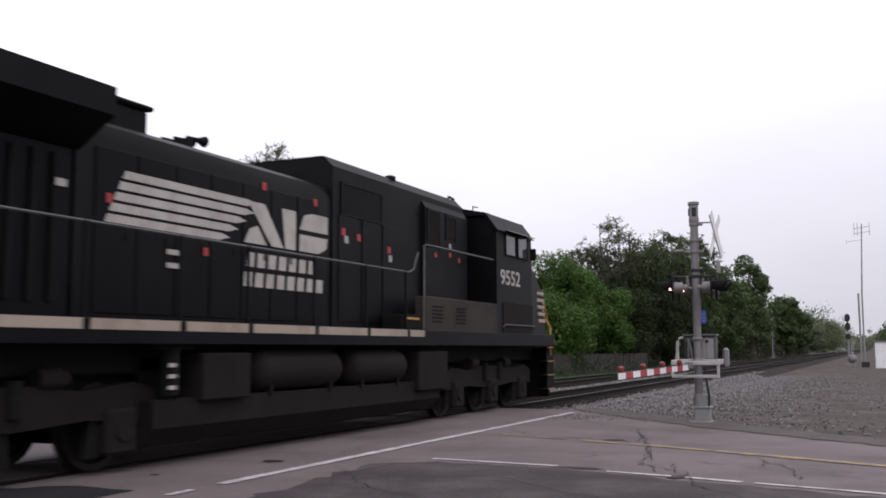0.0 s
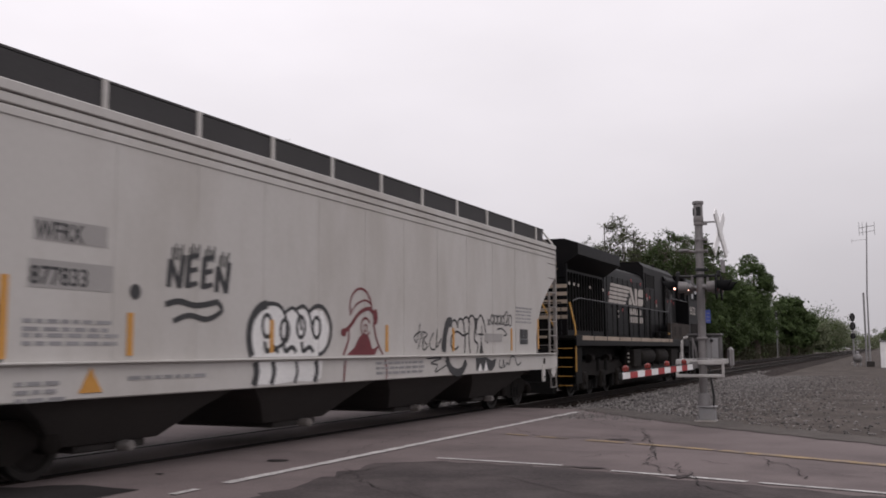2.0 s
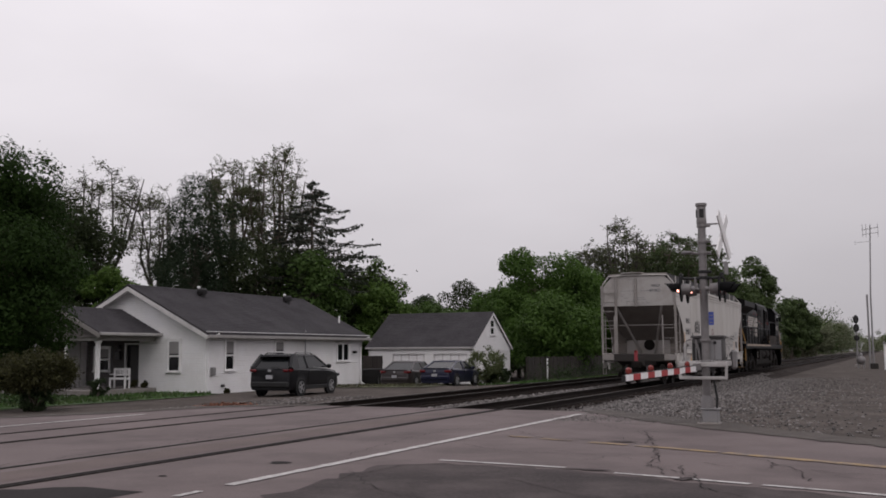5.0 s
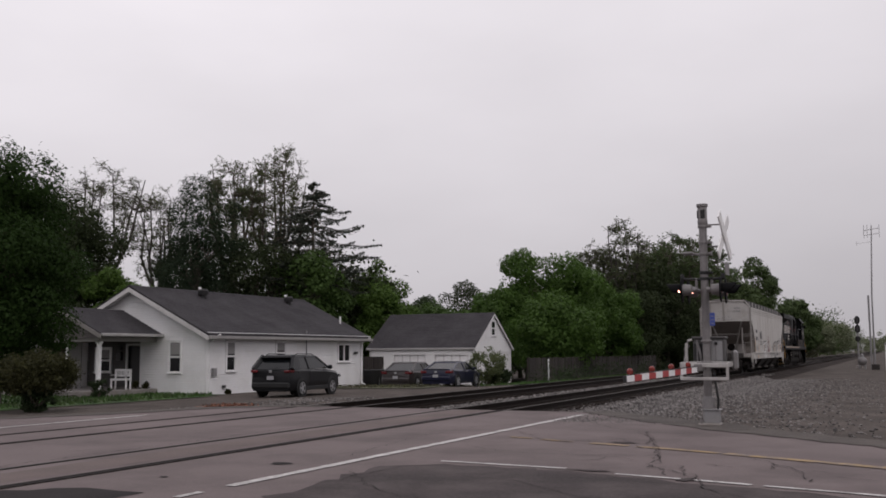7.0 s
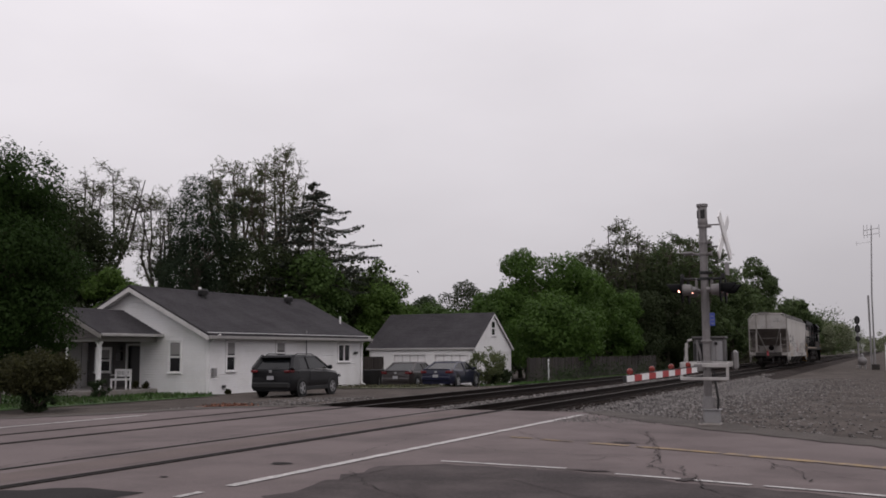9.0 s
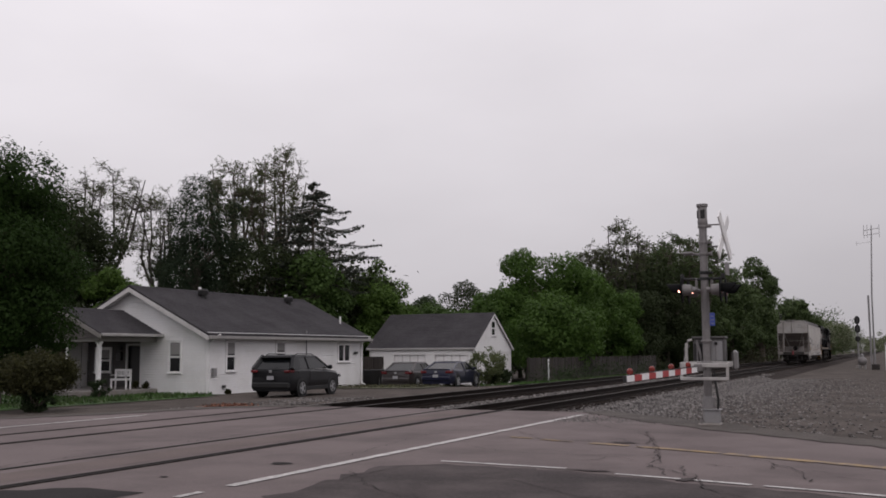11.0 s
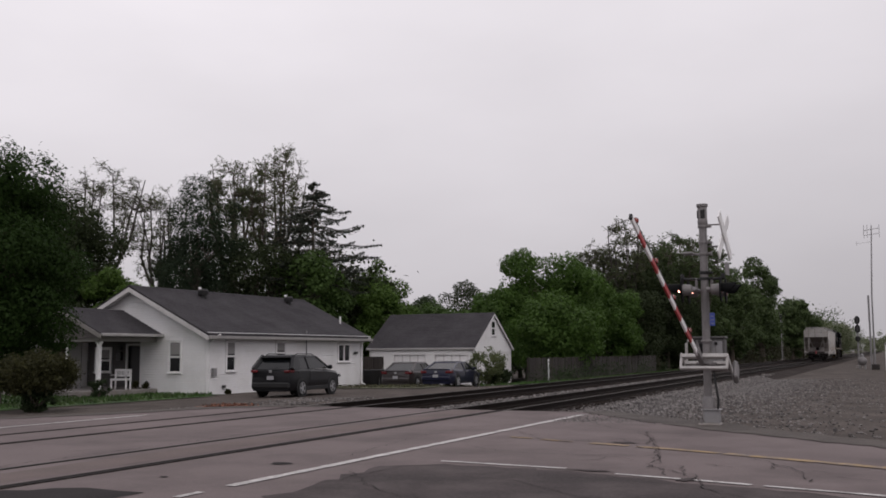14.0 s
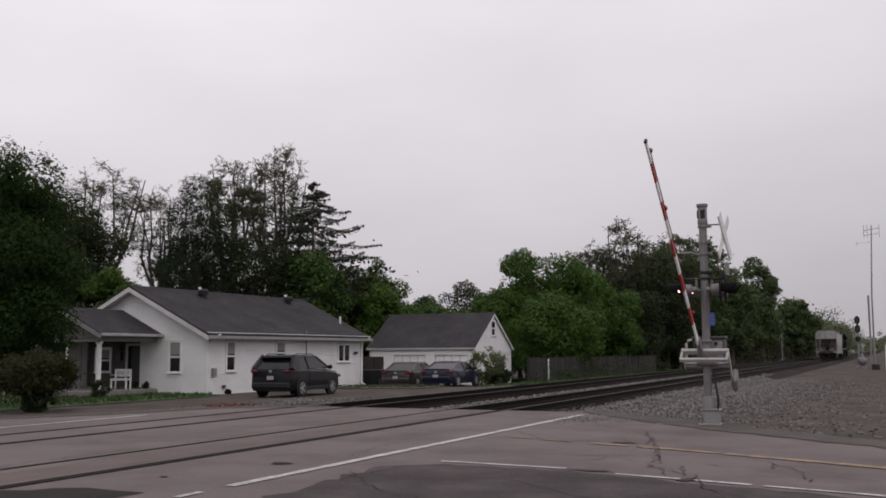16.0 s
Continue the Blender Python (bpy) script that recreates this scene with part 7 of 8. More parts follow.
    for d in (-1.3, -2.5, -3.7, -4.9):
        part("arm_lamp", Mesh().turned([(0.03, 0), (0.05, 0.02), (0.05, 0.07), (0.02, 0.1)], (0, d, 0.03), "z", 12), LAMP_DIM, gate, "small red arm lamp", smooth=40, at=askew)
    part("arm_wire", Mesh().tube([(0.02, -0.4, 0.03), (0.02, -4.9, 0.035)], 0.008, 5), TRIM_BLACK, gate, at=askew)
    return s, gate


SIGNAL, GATE = build_crossing_signal()


def build_track_signal(x, y, m_top, three, label):
    z0 = lie(x, y)
    s = thing("railway_signal", pose(x, y, z0), label, "railway signal", "railway signals")
    part("mast", Mesh().cyl((0, 0, 0), (0, 0, m_top - 0.3), 0.09, 12), STEEL, s, smooth=40)
    part("footing", B((0, 0, 0.1), (0.6, 0.6, 0.3), 0.03), HOPPER_GREY, s)
    heads = (0.0, 0.92, 1.95) if three else (0.0, 1.5)
    for k, d in enumerate(heads):
        h = part("signal_head", Mesh().prism(arc(0, m_top - 0.45 - d, 0.27, 0.43 if k < 2 else 0.3, 0, 345, 24), -0.28, -0.22, "y"), TRIM_BLACK, s, "black oval signal background")
        part("lamp_case", B((0, -0.14, m_top - 0.45 - d), (0.26, 0.16, 0.6 if k < 2 else 0.4), 0.03), TRIM_BLACK, h)
        for j in (-1, 0, 1):
            part("hood", Mesh().turned([(0.1, -0.2), (0.11, 0.0)], (0, -0.3, m_top - 0.45 - d + j * (0.19 if k < 2 else 0.12)), "y", 12), GRATING, h)
    part("ladder", Mesh().cyl((0.25, 0.2, 0), (0.25, 0.2, m_top - 1), 0.02, 6).cyl((-0.05, 0.25, 0), (-0.05, 0.25, m_top - 1), 0.02, 6), STEEL, s)
    part("platform", B((0, 0.3, m_top - 3.5), (0.8, 0.6, 0.06), 0.01), STEEL, s)
    return s


build_track_signal(-3.1, 110, 5.4, True, "black three-head railway signal on a grey mast")
build_track_signal(-18.4, 190, 8.4, False, "dark two-head railway signal before the trees")


def build_antenna():
    x, y = -1.45, 100.4
    z0 = lie(x, y)
    a = thing("antenna_mast", pose(x, y, z0), "tall thin grey radio antenna mast", "antenna mast")
    part("pole", Mesh().tube([(0, 0, 0), (0.02, 0, 7), (0.28, 0, 13.6)], 0.09, 8, 0.05), STEEL, a, smooth=40)
    part("pole_sleeve", Mesh().cyl((-0.28, 0, 0), (-0.30, 0, 7.0), 0.09, 8), STEEL, a, smooth=40)
    part("crossarm", Mesh().cyl((-0.45, 0, 13.2), (0.95, 0, 13.4), 0.03, 6).cyl((-0.4, 0, 12.75), (0.95, 0, 12.9), 0.025, 6), STEEL, a)
    for px in (-0.4, -0.1, 0.28, 0.95):
        part("dipole", Mesh().cyl((px, 0, 12.5), (px, 0, 13.75), 0.025, 6), STEEL, a)
    part("dipole", Mesh().cyl((-1.1, 0.1, 12.0), (0.2, 0, 12.1), 0.015, 6).cyl((-1.1, 0.1, 11.8), (-1.1, 0.1, 12.2), 0.015, 6), STEEL, a)
    part("base_box", B((0.05, -0.3, 0.25), (0.7, 0.5, 0.5), 0.04), HOPPER_DARK, a)


build_antenna()


def build_tank():
    x, y = -2.6, 103
    t = thing("propane_tank", pose(x, y, lie(x, y)), "small white gas tank on a stand beside the track", "tank")
    part("tank", Mesh().turned([(0.05, -0.75), (0.3, -0.68), (0.42, -0.5), (0.42, 0.5), (0.3, 0.68), (0.05, 0.75)], (0, 0, 0.75), "y", 18), ALU, t, smooth=50)
    part("dome", Mesh().turned([(0.15, 1.1), (0.15, 1.35), (0.05, 1.45)], (0, 0, 0), "z", 14), STEEL, t)
    for yy in (-0.4, 0.4):
        part("leg", Mesh().box((-0.25, yy, 0.2), (0.12, 0.1, 0.45), 0.01), STEEL, t)
        part("leg", Mesh().box((0.25, yy, 0.2), (0.12, 0.1, 0.45), 0.01), STEEL, t)


build_tank()


def build_shed():
    s = thing("equipment_shed", pose(1.0, 95.5, lie(1, 95)), "pale equipment cabin beside the gravel track", "shed")
    part("wall", B((0.3, 0, 1.15), (3.6, 2.4, 2.3), 0.03), WHITE_TRIM, s)
    part("roof", B((0.3, 0, 2.36), (3.8, 2.6, 0.12), 0.03), ALU, s)
    part("door", B((0.5, -1.22, 1.1), (0.9, 0.05, 1.95), 0.01), ALU, s)


build_shed()

# ---- plank fence beyond the tracks ----
fence = thing("fence", pose(0, 0, 0), "weathered grey wooden plank fence along the trees", "fence")
plank_mesh = Mesh().box((0, 0, 0.85), (0.025, 0.145, 1.7), 0.004).bake("plank", WOOD_GREY)
for k_ in range(190):
    y_ = 57.0 + k_ * 0.153
    part("plank", plank_mesh, WOOD_GREY, fence, at=pose(-20.4 + 0.05 * (y_ - 57) + random.uniform(-0.01, 0.01), y_, -0.62 + random.uniform(-0.03, 0.03), 0, random.uniform(-1, 1), 0))
for k_ in range(13):
    y_ = 57 + k_ * 2.4
    part("post", B((-20.5 + 0.05 * (y_ - 57), y_, 0.2), (0.1, 0.1, 1.8), 0.01), WOOD_GREY, fence)
for z_ in (-0.2, 0.8):
    part("rail", Mesh().box((-19.75, 71.5, z_), (0.05, 29, 0.09), 0.01, pose(0, 0, 0, 0, 0, -2.86)), WOOD_GREY, fence)
part("white_post", Mesh().cyl((-19.6, 58.3, -0.7), (-19.6, 58.3, 1.0), 0.05, 8), WHITE_TRIM, fence)
# ---- trees, shrubs and grass ----


def leaves_mesh(name, pts, size, material, rng, flat_bias=0.0, long=0.55, lean=None):
    """Many small pointed leaves at the points; lean: the way that each one tends to face."""
    n = len(pts)
    nrm = rng.normal(size=(n, 3))
    if lean is not None:
        nrm = nrm * 0.5 + lean
    nrm[:, 2] += flat_bias * np.sign(nrm[:, 2])
    nrm /= np.linalg.norm(nrm, axis=1, keepdims=True)
    a = np.cross(nrm, rng.normal(size=(n, 3)))
    a /= np.linalg.norm(a, axis=1, keepdims=True)
    b = np.cross(nrm, a)
    s = size * rng.uniform(0.55, 1.35, (n, 1))
    co = np.empty((n, 4, 3))
    co[:, 0], co[:, 1], co[:, 2], co[:, 3] = pts - a * s, pts - b * s * long + nrm * s * 0.15, pts + a * s, pts + b * s * long + nrm * s * 0.15
    me = bpy.data.meshes.new(name)
    me.vertices.add(4 * n)
    me.loops.add(4 * n)
    me.polygons.add(n)
    me.vertices.foreach_set("co", co.ravel())
    me.loops.foreach_set("vertex_index", np.arange(4 * n, dtype=np.int32))
    me.polygons.foreach_set("loop_start", np.arange(0, 4 * n, 4, dtype=np.int32))
    me.update(calc_edges=True)
    me.materials.append(material)
    return me


def grow(m, rnd, start, way, length, radius, level, tips, spread=0.6, lift=0.15, kids=(6, 5, 4, 3), least=0.012):
    """A branch with its side branches."""
    n = 4
    pts, p, d = [start.copy()], start.copy(), way.normalized()
    for k in range(n):
        d = (d + Vector((rnd.uniform(-1, 1), rnd.uniform(-1, 1), rnd.uniform(-0.5, 1) * lift * 4)) * 0.13).normalized()
        p = p + d * length / n
        pts.append(p.copy())
    m.tube(pts, radius, 6 if level < 2 else 4, max(radius * 0.4, least * 0.7), closed=False)
    if level >= len(kids):
        tips.append(pts[-1])
        tips.append(pts[-3])
        return
    for k in range(kids[level]):
        f = rnd.uniform(0.3, 1.0)
        i = min(n - 1, int(f * n))
        q = pts[i].lerp(pts[i + 1], f * n - i)
        side = Vector((rnd.uniform(-1, 1), rnd.uniform(-1, 1), rnd.uniform(-0.25, 0.7))).normalized()
        grow(m, rnd, q, (d * (1 - spread) + side * spread + Vector((0, 0, lift))).normalized(), length * rnd.uniform(0.42, 0.68), max(radius * 0.45, least), level + 1, tips, spread, lift, kids, least)


LEAF_UMBER = leaf_mat("dark_brownish_young_leaves", (0.031, 0.042, 0.018), 0.18, 0.1)
LEAF_PINE = leaf_mat("dark_pine_needles", (0.026, 0.040, 0.022), 0.18, 0.1)
LEAF_FRESH = leaf_mat("yellowish_spring_leaves", (0.066, 0.118, 0.020), 0.18)
LEAF_BUD = leaf_mat("greyish_budding_leaves", (0.074, 0.088, 0.038), 0.3)
SPECIES = {  # leaf material, bark, crown base share, clusters, leaves each, leaf size, label
    "maple": (LEAF_MAPLE, BARK, 0.05, 70, 720, 0.066, "broad dark green maple tree in full leaf"),
    "dark": (LEAF_DARK, BARK, 0.05, 36, 400, 0.115, "dense dark green tree"),
    "umber": (LEAF_UMBER, BARK, 0.03, 40, 390, 0.105, "dark brownish-green tree in young leaf"),
    "pine": (LEAF_PINE, BARK, 0.06, 46, 620, 0.11, "dense dark bluish-green pine"),
    "mid": (LEAF_MID, BARK, 0.05, 40, 400, 0.125, "leafy green tree of medium height"),
    "green": (LEAF_BRIGHT, BARK, 0.10, 52, 500, 0.105, "rounded fresh green tree beside the fence"),
    "bright": (LEAF_FRESH, BARK, 0.03, 40, 460, 0.1, "bright spring-green small tree"),
    "bud": (LEAF_BUD, BARK, 0.25, 0, 14, 0.062, "tall tree with sparse budding leaves"),
    "bare": (LEAF_BUD, TWIG, 0.3, 0, 6, 0.06, "nearly bare tree with first buds"),
}


def build_tree(kind, x, y, top, r, seed, leaf=None):
    leafm, bark, cb, nc, per, size, label = SPECIES[kind]
    far = math.hypot(x, y)
    # beyond 280 m the leaf colour itself carries the haze
    leafm = leaf or (LEAF_HAZED if far > 280 else LEAF_SPRING if kind in ("bud", "mid") and far > 95 else leafm)
    rnd, rng = random.Random(seed), np.random.default_rng(seed)
    z0 = lie(x, y) if far < 120 else -0.4
    H = top - z0
    t = thing("tree", pose(x, y, z0 - 0.05), label, "tree", "trees behind the tracks")
    wood, tips, lean = Mesh(), [], None
    narrow = {"maple": 0.5, "pine": 0.45}.get(kind, 0.12)
    if kind in ("bud", "bare"):
        far_scale = 1.0 if far < 85 else 1.3
        # a forked trunk, limbs that bend outwards, and tufts of twigs on them
        fork = Vector((rnd.uniform(-0.3, 0.3), rnd.uniform(-0.3, 0.3), H * 0.42))
        wood.tube([(0, 0, 0), tuple(fork * 0.5 + Vector((0.15, 0, 0))), tuple(fork)], 0.017 * H, 8, 0.012 * H)
        limbs = []
        zc, hh = H * 0.73, H * 0.27
        for j in range(9):
            a = 2.4 * j + rnd.uniform(-0.4, 0.4)
            q = rnd.uniform(0.35, 0.8) if j else 0.1
            end = Vector((math.cos(a) * r * q, math.sin(a) * r * q, zc + hh * rnd.uniform(0.2, 0.75)))
            s = fork * rnd.uniform(0.75, 1.0)
            mid = s.lerp(end, 0.5) + Vector((math.cos(a), math.sin(a), -0.4)) * r * 0.14 + Vector((rnd.uniform(-1, 1), rnd.uniform(-1, 1), 0)) * 0.12 * r
            line = [s, s.lerp(mid, 0.55) + Vector((rnd.uniform(-0.15, 0.15), rnd.uniform(-0.15, 0.15), 0)), mid, mid.lerp(end, 0.5) + Vector((rnd.uniform(-0.2, 0.2), rnd.uniform(-0.2, 0.2), 0)), end]
            wood.tube([tuple(p) for p in line], 0.009 * H, 6, 0.035, closed=False)
            limbs += [line[i].lerp(line[i + 1], f) for i in range(4) for f in (0.0, 0.33, 0.66)] + [end]
        spots = []
        while len(spots) < (150 if kind == "bud" else 125):
            d = Vector((rnd.gauss(0, 1), rnd.gauss(0, 1), rnd.gauss(0, 1))).normalized() * rnd.uniform(0.3, 1) ** 0.45
            d *= 0.86 + 0.4 * noise.noise(d * 1.8 + Vector((seed * 2.3, 0, 0)))
            spots.append(Vector((d.x * r, d.y * r, zc + d.z * hh)))
        pts = []
        for c in spots:
            near = min(limbs, key=lambda p: (p - c).length + (3 if p.z > c.z + 0.3 else 0))
            bend = near.lerp(c, 0.55) + Vector((rnd.uniform(-0.2, 0.2), rnd.uniform(-0.2, 0.2), rnd.uniform(-0.1, 0.3)))
            wood.tube([tuple(near), tuple(bend), tuple(c)], 0.034 * far_scale, 4, 0.017, closed=False)
            for k in range(7):
                e = (bend.lerp(c, rnd.uniform(0.2, 1))) if k < 5 else c
                w = Vector((rnd.gauss(0, 1), rnd.gauss(0, 1), rnd.gauss(0.35, 0.8))).normalized() * rnd.uniform(0.35, 0.8)
                tip = e + w
                wood.tube([tuple(e), tuple(e.lerp(tip, 0.5) + Vector((0, 0, 0.05))), tuple(tip)], 0.016 * far_scale, 3, 0.009, closed=False)
                for q in range(per if kind == "bud" else 9):
                    p = e.lerp(tip, rnd.uniform(0.45, 1.15))
                    pts.append((p.x + rnd.gauss(0, 0.09), p.y + rnd.gauss(0, 0.09), p.z + rnd.gauss(0, 0.08)))
        pts = np.array(pts)
        size *= far_scale
    else:
        wood.tube([(0, 0, 0), (rnd.uniform(-0.2, 0.2), rnd.uniform(-0.2, 0.2), H * 0.3), (rnd.uniform(-0.5, 0.5), rnd.uniform(-0.5, 0.5), H * 0.75)], 0.03 * H, 8, 0.008 * H)
        for k in range(9):
            a = rnd.uniform(0, 6.28)
            s = Vector((0, 0, H * rnd.uniform(0.2, 0.6)))
            grow(wood, rnd, s, Vector((math.cos(a), math.sin(a), rnd.uniform(0.3, 1.2))), r * rnd.uniform(0.42, 0.6), 0.012 * H, 2, tips, 0.6, 0.15, (0, 0, 4, 3))
        # boughs: rounded masses of leaves set over the crown, with sprigs that stand out of them
        zc, hh = H * (1 + cb) / 2, H * (1 - cb) / 2
        cen, rad = [], []
        for k in range(nc):
            # spread evenly round the crown, two thirds of them on its outside
            up, turn = 1 - 2 * (k + rnd.random()) / nc, 2.4 * k + rnd.uniform(-0.5, 0.5)
            d = Vector((math.cos(turn) * math.sqrt(1 - up * up), math.sin(turn) * math.sqrt(1 - up * up), up))
            lump = 0.98 + 0.34 * noise.noise(d * 1.9 + Vector((seed * 3.7, 0, 0)))
            cr = r * rnd.uniform(0.2, 0.4)
            f = (1.0 if k % 3 else rnd.uniform(0.3, 0.8)) * lump
            wid = 1.0 - narrow * max(0.0, d.z) - 0.08 * max(0.0, -d.z - 0.2)
            cen.append((d.x * (r - cr * 0.5) * f * wid, d.y * (r - cr * 0.5) * f * wid, max(0.25, zc + d.z * (hh - cr * 0.5) * f)))
            rad.append(cr)
        cen, rad = np.array(cen), np.array(rad)
        if far > 130:
            per, size = int(per * 0.7), size * min(2.2, far / 105)
        share = np.maximum(40, per * (rad / rad.mean()) ** 2).astype(int)
        g = rng.normal(size=(share.sum(), 3))
        g /= np.linalg.norm(g, axis=1, keepdims=True)
        bumpy = 1 + 0.16 * np.sin(7 * g[:, :1] + 3 * g[:, 1:2]) * np.sin(6 * g[:, 2:] + 2)
        reach = np.where(rng.uniform(size=(len(g), 1)) < 0.08, rng.uniform(0.9, 1.2, (len(g), 1)), rng.uniform(0.45, 1, (len(g), 1)) ** 0.5)
        pts = np.repeat(cen, share, axis=0) + g * reach * bumpy * np.repeat(rad, share)[:, None] * (1, 1, 0.8)
        lean = g * 0.9 + (0, 0, 0.35)
        # loose leaves that fill the room between the boughs
        h = rng.normal(size=(len(pts) // 4, 3))
        h /= np.linalg.norm(h, axis=1, keepdims=True)
        fill = h * rng.uniform(0.3, 0.9, (len(h), 1)) * (r, r, hh) * np.c_[1 - narrow * np.maximum(0, h[:, 2]), 1 - narrow * np.maximum(0, h[:, 2]), np.ones(len(h))] + (0, 0, zc)
        pts, lean = np.r_[pts, fill], np.r_[lean, h * 0.6 + (0, 0, 0.4)]
        keep = pts[:, 2] > 0.05
        pts, lean = pts[keep], lean[keep]
    part("trunk", wood, bark, t, smooth=60)
    part("crown", leaves_mesh("crown", pts, size, leafm, rng, 0.0, 0.6 if kind != "pine" else 0.22, lean), None, t)
    return t


TREES = [("maple", -29.3, 25.0, 9.3, 3.1), ("umber", -45.4, 42.0, 11.9, 3.7), ("umber", -43.7, 42.0, 11.4, 3.6), ("bare", -53.3, 55.0, 16.3, 4.4), ("bare", -52.5, 60.0, 15.1, 2.8), ("pine", -41.3, 51.0, 12.8, 3.3), ("bud", -43.5, 57.0, 16.1, 2.5), ("bud", -41.4, 60.0, 17.3, 3.2),
         ("umber", -38.8, 54.0, 9.9, 3.8), ("mid", -35.6, 55.5, 8.8, 3.1), ("bright", -36.0, 66.0, 8.5, 2.5), ("bright", -39.8, 42.4, 6.3, 2.2), ("dark", -48.5, 101.0, 8.4, 2.6), ("umber", -39.6, 92.0, 8.7, 3.4),
         ("green", -26.2, 73.0, 9.6, 3.2), ("green", -23.1, 75.0, 9.4, 3.4), ("green", -21.0, 78.6, 7.1, 2.6), ("green", -22.0, 67.0, 5.6, 3.5), ("bare", -23.2, 93.0, 14.6, 2.8), ("bare", -26.7, 94.0, 12.6, 2.6), ("bud", -22.0, 100.0, 13.3, 2.7),
         ("bud", -20.4, 104.0, 14.5, 3.2), ("bud", -19.2, 112.0, 14.6, 3.2), ("mid", -22.3, 106.0, 11.4, 3.1), ("umber", -21.2, 88.0, 7.6, 3.1), ("umber", -20.4, 98.0, 8.6, 3.3), ("mid", -20.9, 118.0, 11.7, 3.2), ("mid", -19.5, 135.0, 12.4, 3.2),
         ("mid", -19.5, 169.0, 17.7, 3.7), ("mid", -19.2, 220.0, 13.4, 3.7), ("mid", -19.6, 255.0, 12.0, 4.4), ("mid", -20.1, 309.4, 10.2, 5.5), ("mid", -22.1, 429.6, 14.2, 8.8), ("mid", -26.0, 620.0, 12.0, 13.2), ("mid", 6.0, 260.0, 9.0, 6.6),
         ("umber", -24.5, 84.0, 7.5, 3.7), ("umber", -23.0, 108.0, 9.0, 3.9), ("mid", -22.5, 128.0, 10.5, 4.0), ("mid", -22.0, 150.0, 11.0, 4.4), ("mid", -36.0, 76.0, 6.0, 3.9), ("umber", -29.5, 80.0, 7.2, 3.7), ("umber", -46.0, 56.0, 9.0, 3.4), ("bright", -33.4, 62.0, 6.6, 2.4), ("green", -27.6, 70.0, 6.5, 2.9)]
for i_, t_ in enumerate(TREES):
    build_tree(*t_, seed=11 + i_)


def build_spruce(x, y, top, r, seed):
    z0 = lie(x, y)
    H = top - z0
    rnd, rng = random.Random(seed), np.random.default_rng(seed)
    t = thing("spruce", pose(x, y, z0 - 0.05), "ragged grey-green spruce with drooping branches", "tree", "trees behind the tracks")
    wood = Mesh().tube([(0, 0, 0), (0, 0, H * 0.5), (0, 0, H)], 0.02 * H, 8, 0.01)
    pts = []
    z = H * 0.42
    while z < H * 0.985:
        for k in range(7):
            a = rnd.uniform(0, 6.28)
            L = min(r, 1.08 * (H - z)) * rnd.uniform(0.6, 1.05) + 0.12
            sag, zb = rnd.uniform(0.25, 0.62), z + rnd.uniform(-0.28, 0.28)
            line = [Vector((math.cos(a) * L * f, math.sin(a) * L * f, zb + L * (0.16 * f - sag * f * f + 0.24 * f ** 4))) for f in (0, 0.25, 0.5, 0.75, 1.0)]
            wood.tube([tuple(p) for p in line], 0.04, 4, 0.012, closed=False)
            for j in range(int(95 * L / 2) + 14):
                f = rnd.uniform(0.12, 1.0)
                i = min(3, int(f * 4))
                q = line[i].lerp(line[i + 1], f * 4 - i)
                s = rnd.gauss(0, 0.05 + 0.13 * L * (1 - f) * 0.6)
                pts.append((q.x - math.sin(a) * s, q.y + math.cos(a) * s, q.z - abs(rnd.gauss(0, 0.17)) * (1.3 - f)))
        z += 0.5
    part("trunk", wood, BARK, t, smooth=60)
    part("crown", leaves_mesh("crown", np.array(pts), 0.12, NEEDLE, rng, 0, 0.3), None, t)


build_spruce(-36.3, 57.1, 13.6, 4.7, 77)


def build_woods(name, line, count, per, size, material, seed, label):
    """A far belt of woodland; line: (x, y, width, height) stations."""
    rng = np.random.default_rng(seed)
    st = np.array(line, float)
    u = rng.uniform(0, len(st) - 1.001, count)
    i = u.astype(int)
    f = (u - i)[:, None]
    s = st[i] * (1 - f) + st[i + 1] * f
    h = s[:, 3] * (0.75 + 0.3 * np.sin(s[:, 1] * 0.31 + seed) * np.sin(s[:, 0] * 0.17 + s[:, 1] * 0.13))
    cen = np.c_[s[:, 0] + rng.normal(size=count) * s[:, 2], s[:, 1] + rng.normal(size=count) * s[:, 2], h * rng.uniform(0.02, 1, count) ** 0.8 - 0.3]
    rad = 0.12 * s[:, 3] + 0.4
    pts = np.repeat(cen, per, axis=0) + rng.normal(size=(count * per, 3)) * np.repeat(rad, per)[:, None] * 0.55
    pts = pts[pts[:, 2] > -0.5]
    ob = new(name, leaves_mesh(name, pts, size, material, rng))
    return tagged(ob, label, "woods", kind="stuff")


build_woods("woods", [(-25, 78, 1.2, 8), (-24, 96, 1.5, 10.5), (-24, 114, 2, 11)], 360, 60, 0.26, LEAF_UMBER, 3, "belt of dark woodland along the tracks")
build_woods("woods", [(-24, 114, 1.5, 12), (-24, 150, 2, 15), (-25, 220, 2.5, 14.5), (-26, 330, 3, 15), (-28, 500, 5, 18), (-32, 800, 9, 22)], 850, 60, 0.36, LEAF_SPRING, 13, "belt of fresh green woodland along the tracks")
build_woods("woods", [(-50, 63, 1.2, 5), (-43, 63, 1.4, 8.0), (-36, 65, 1.4, 8.5)], 260, 70, 0.2, LEAF_UMBER, 14, "dark brownish undergrowth behind the house")
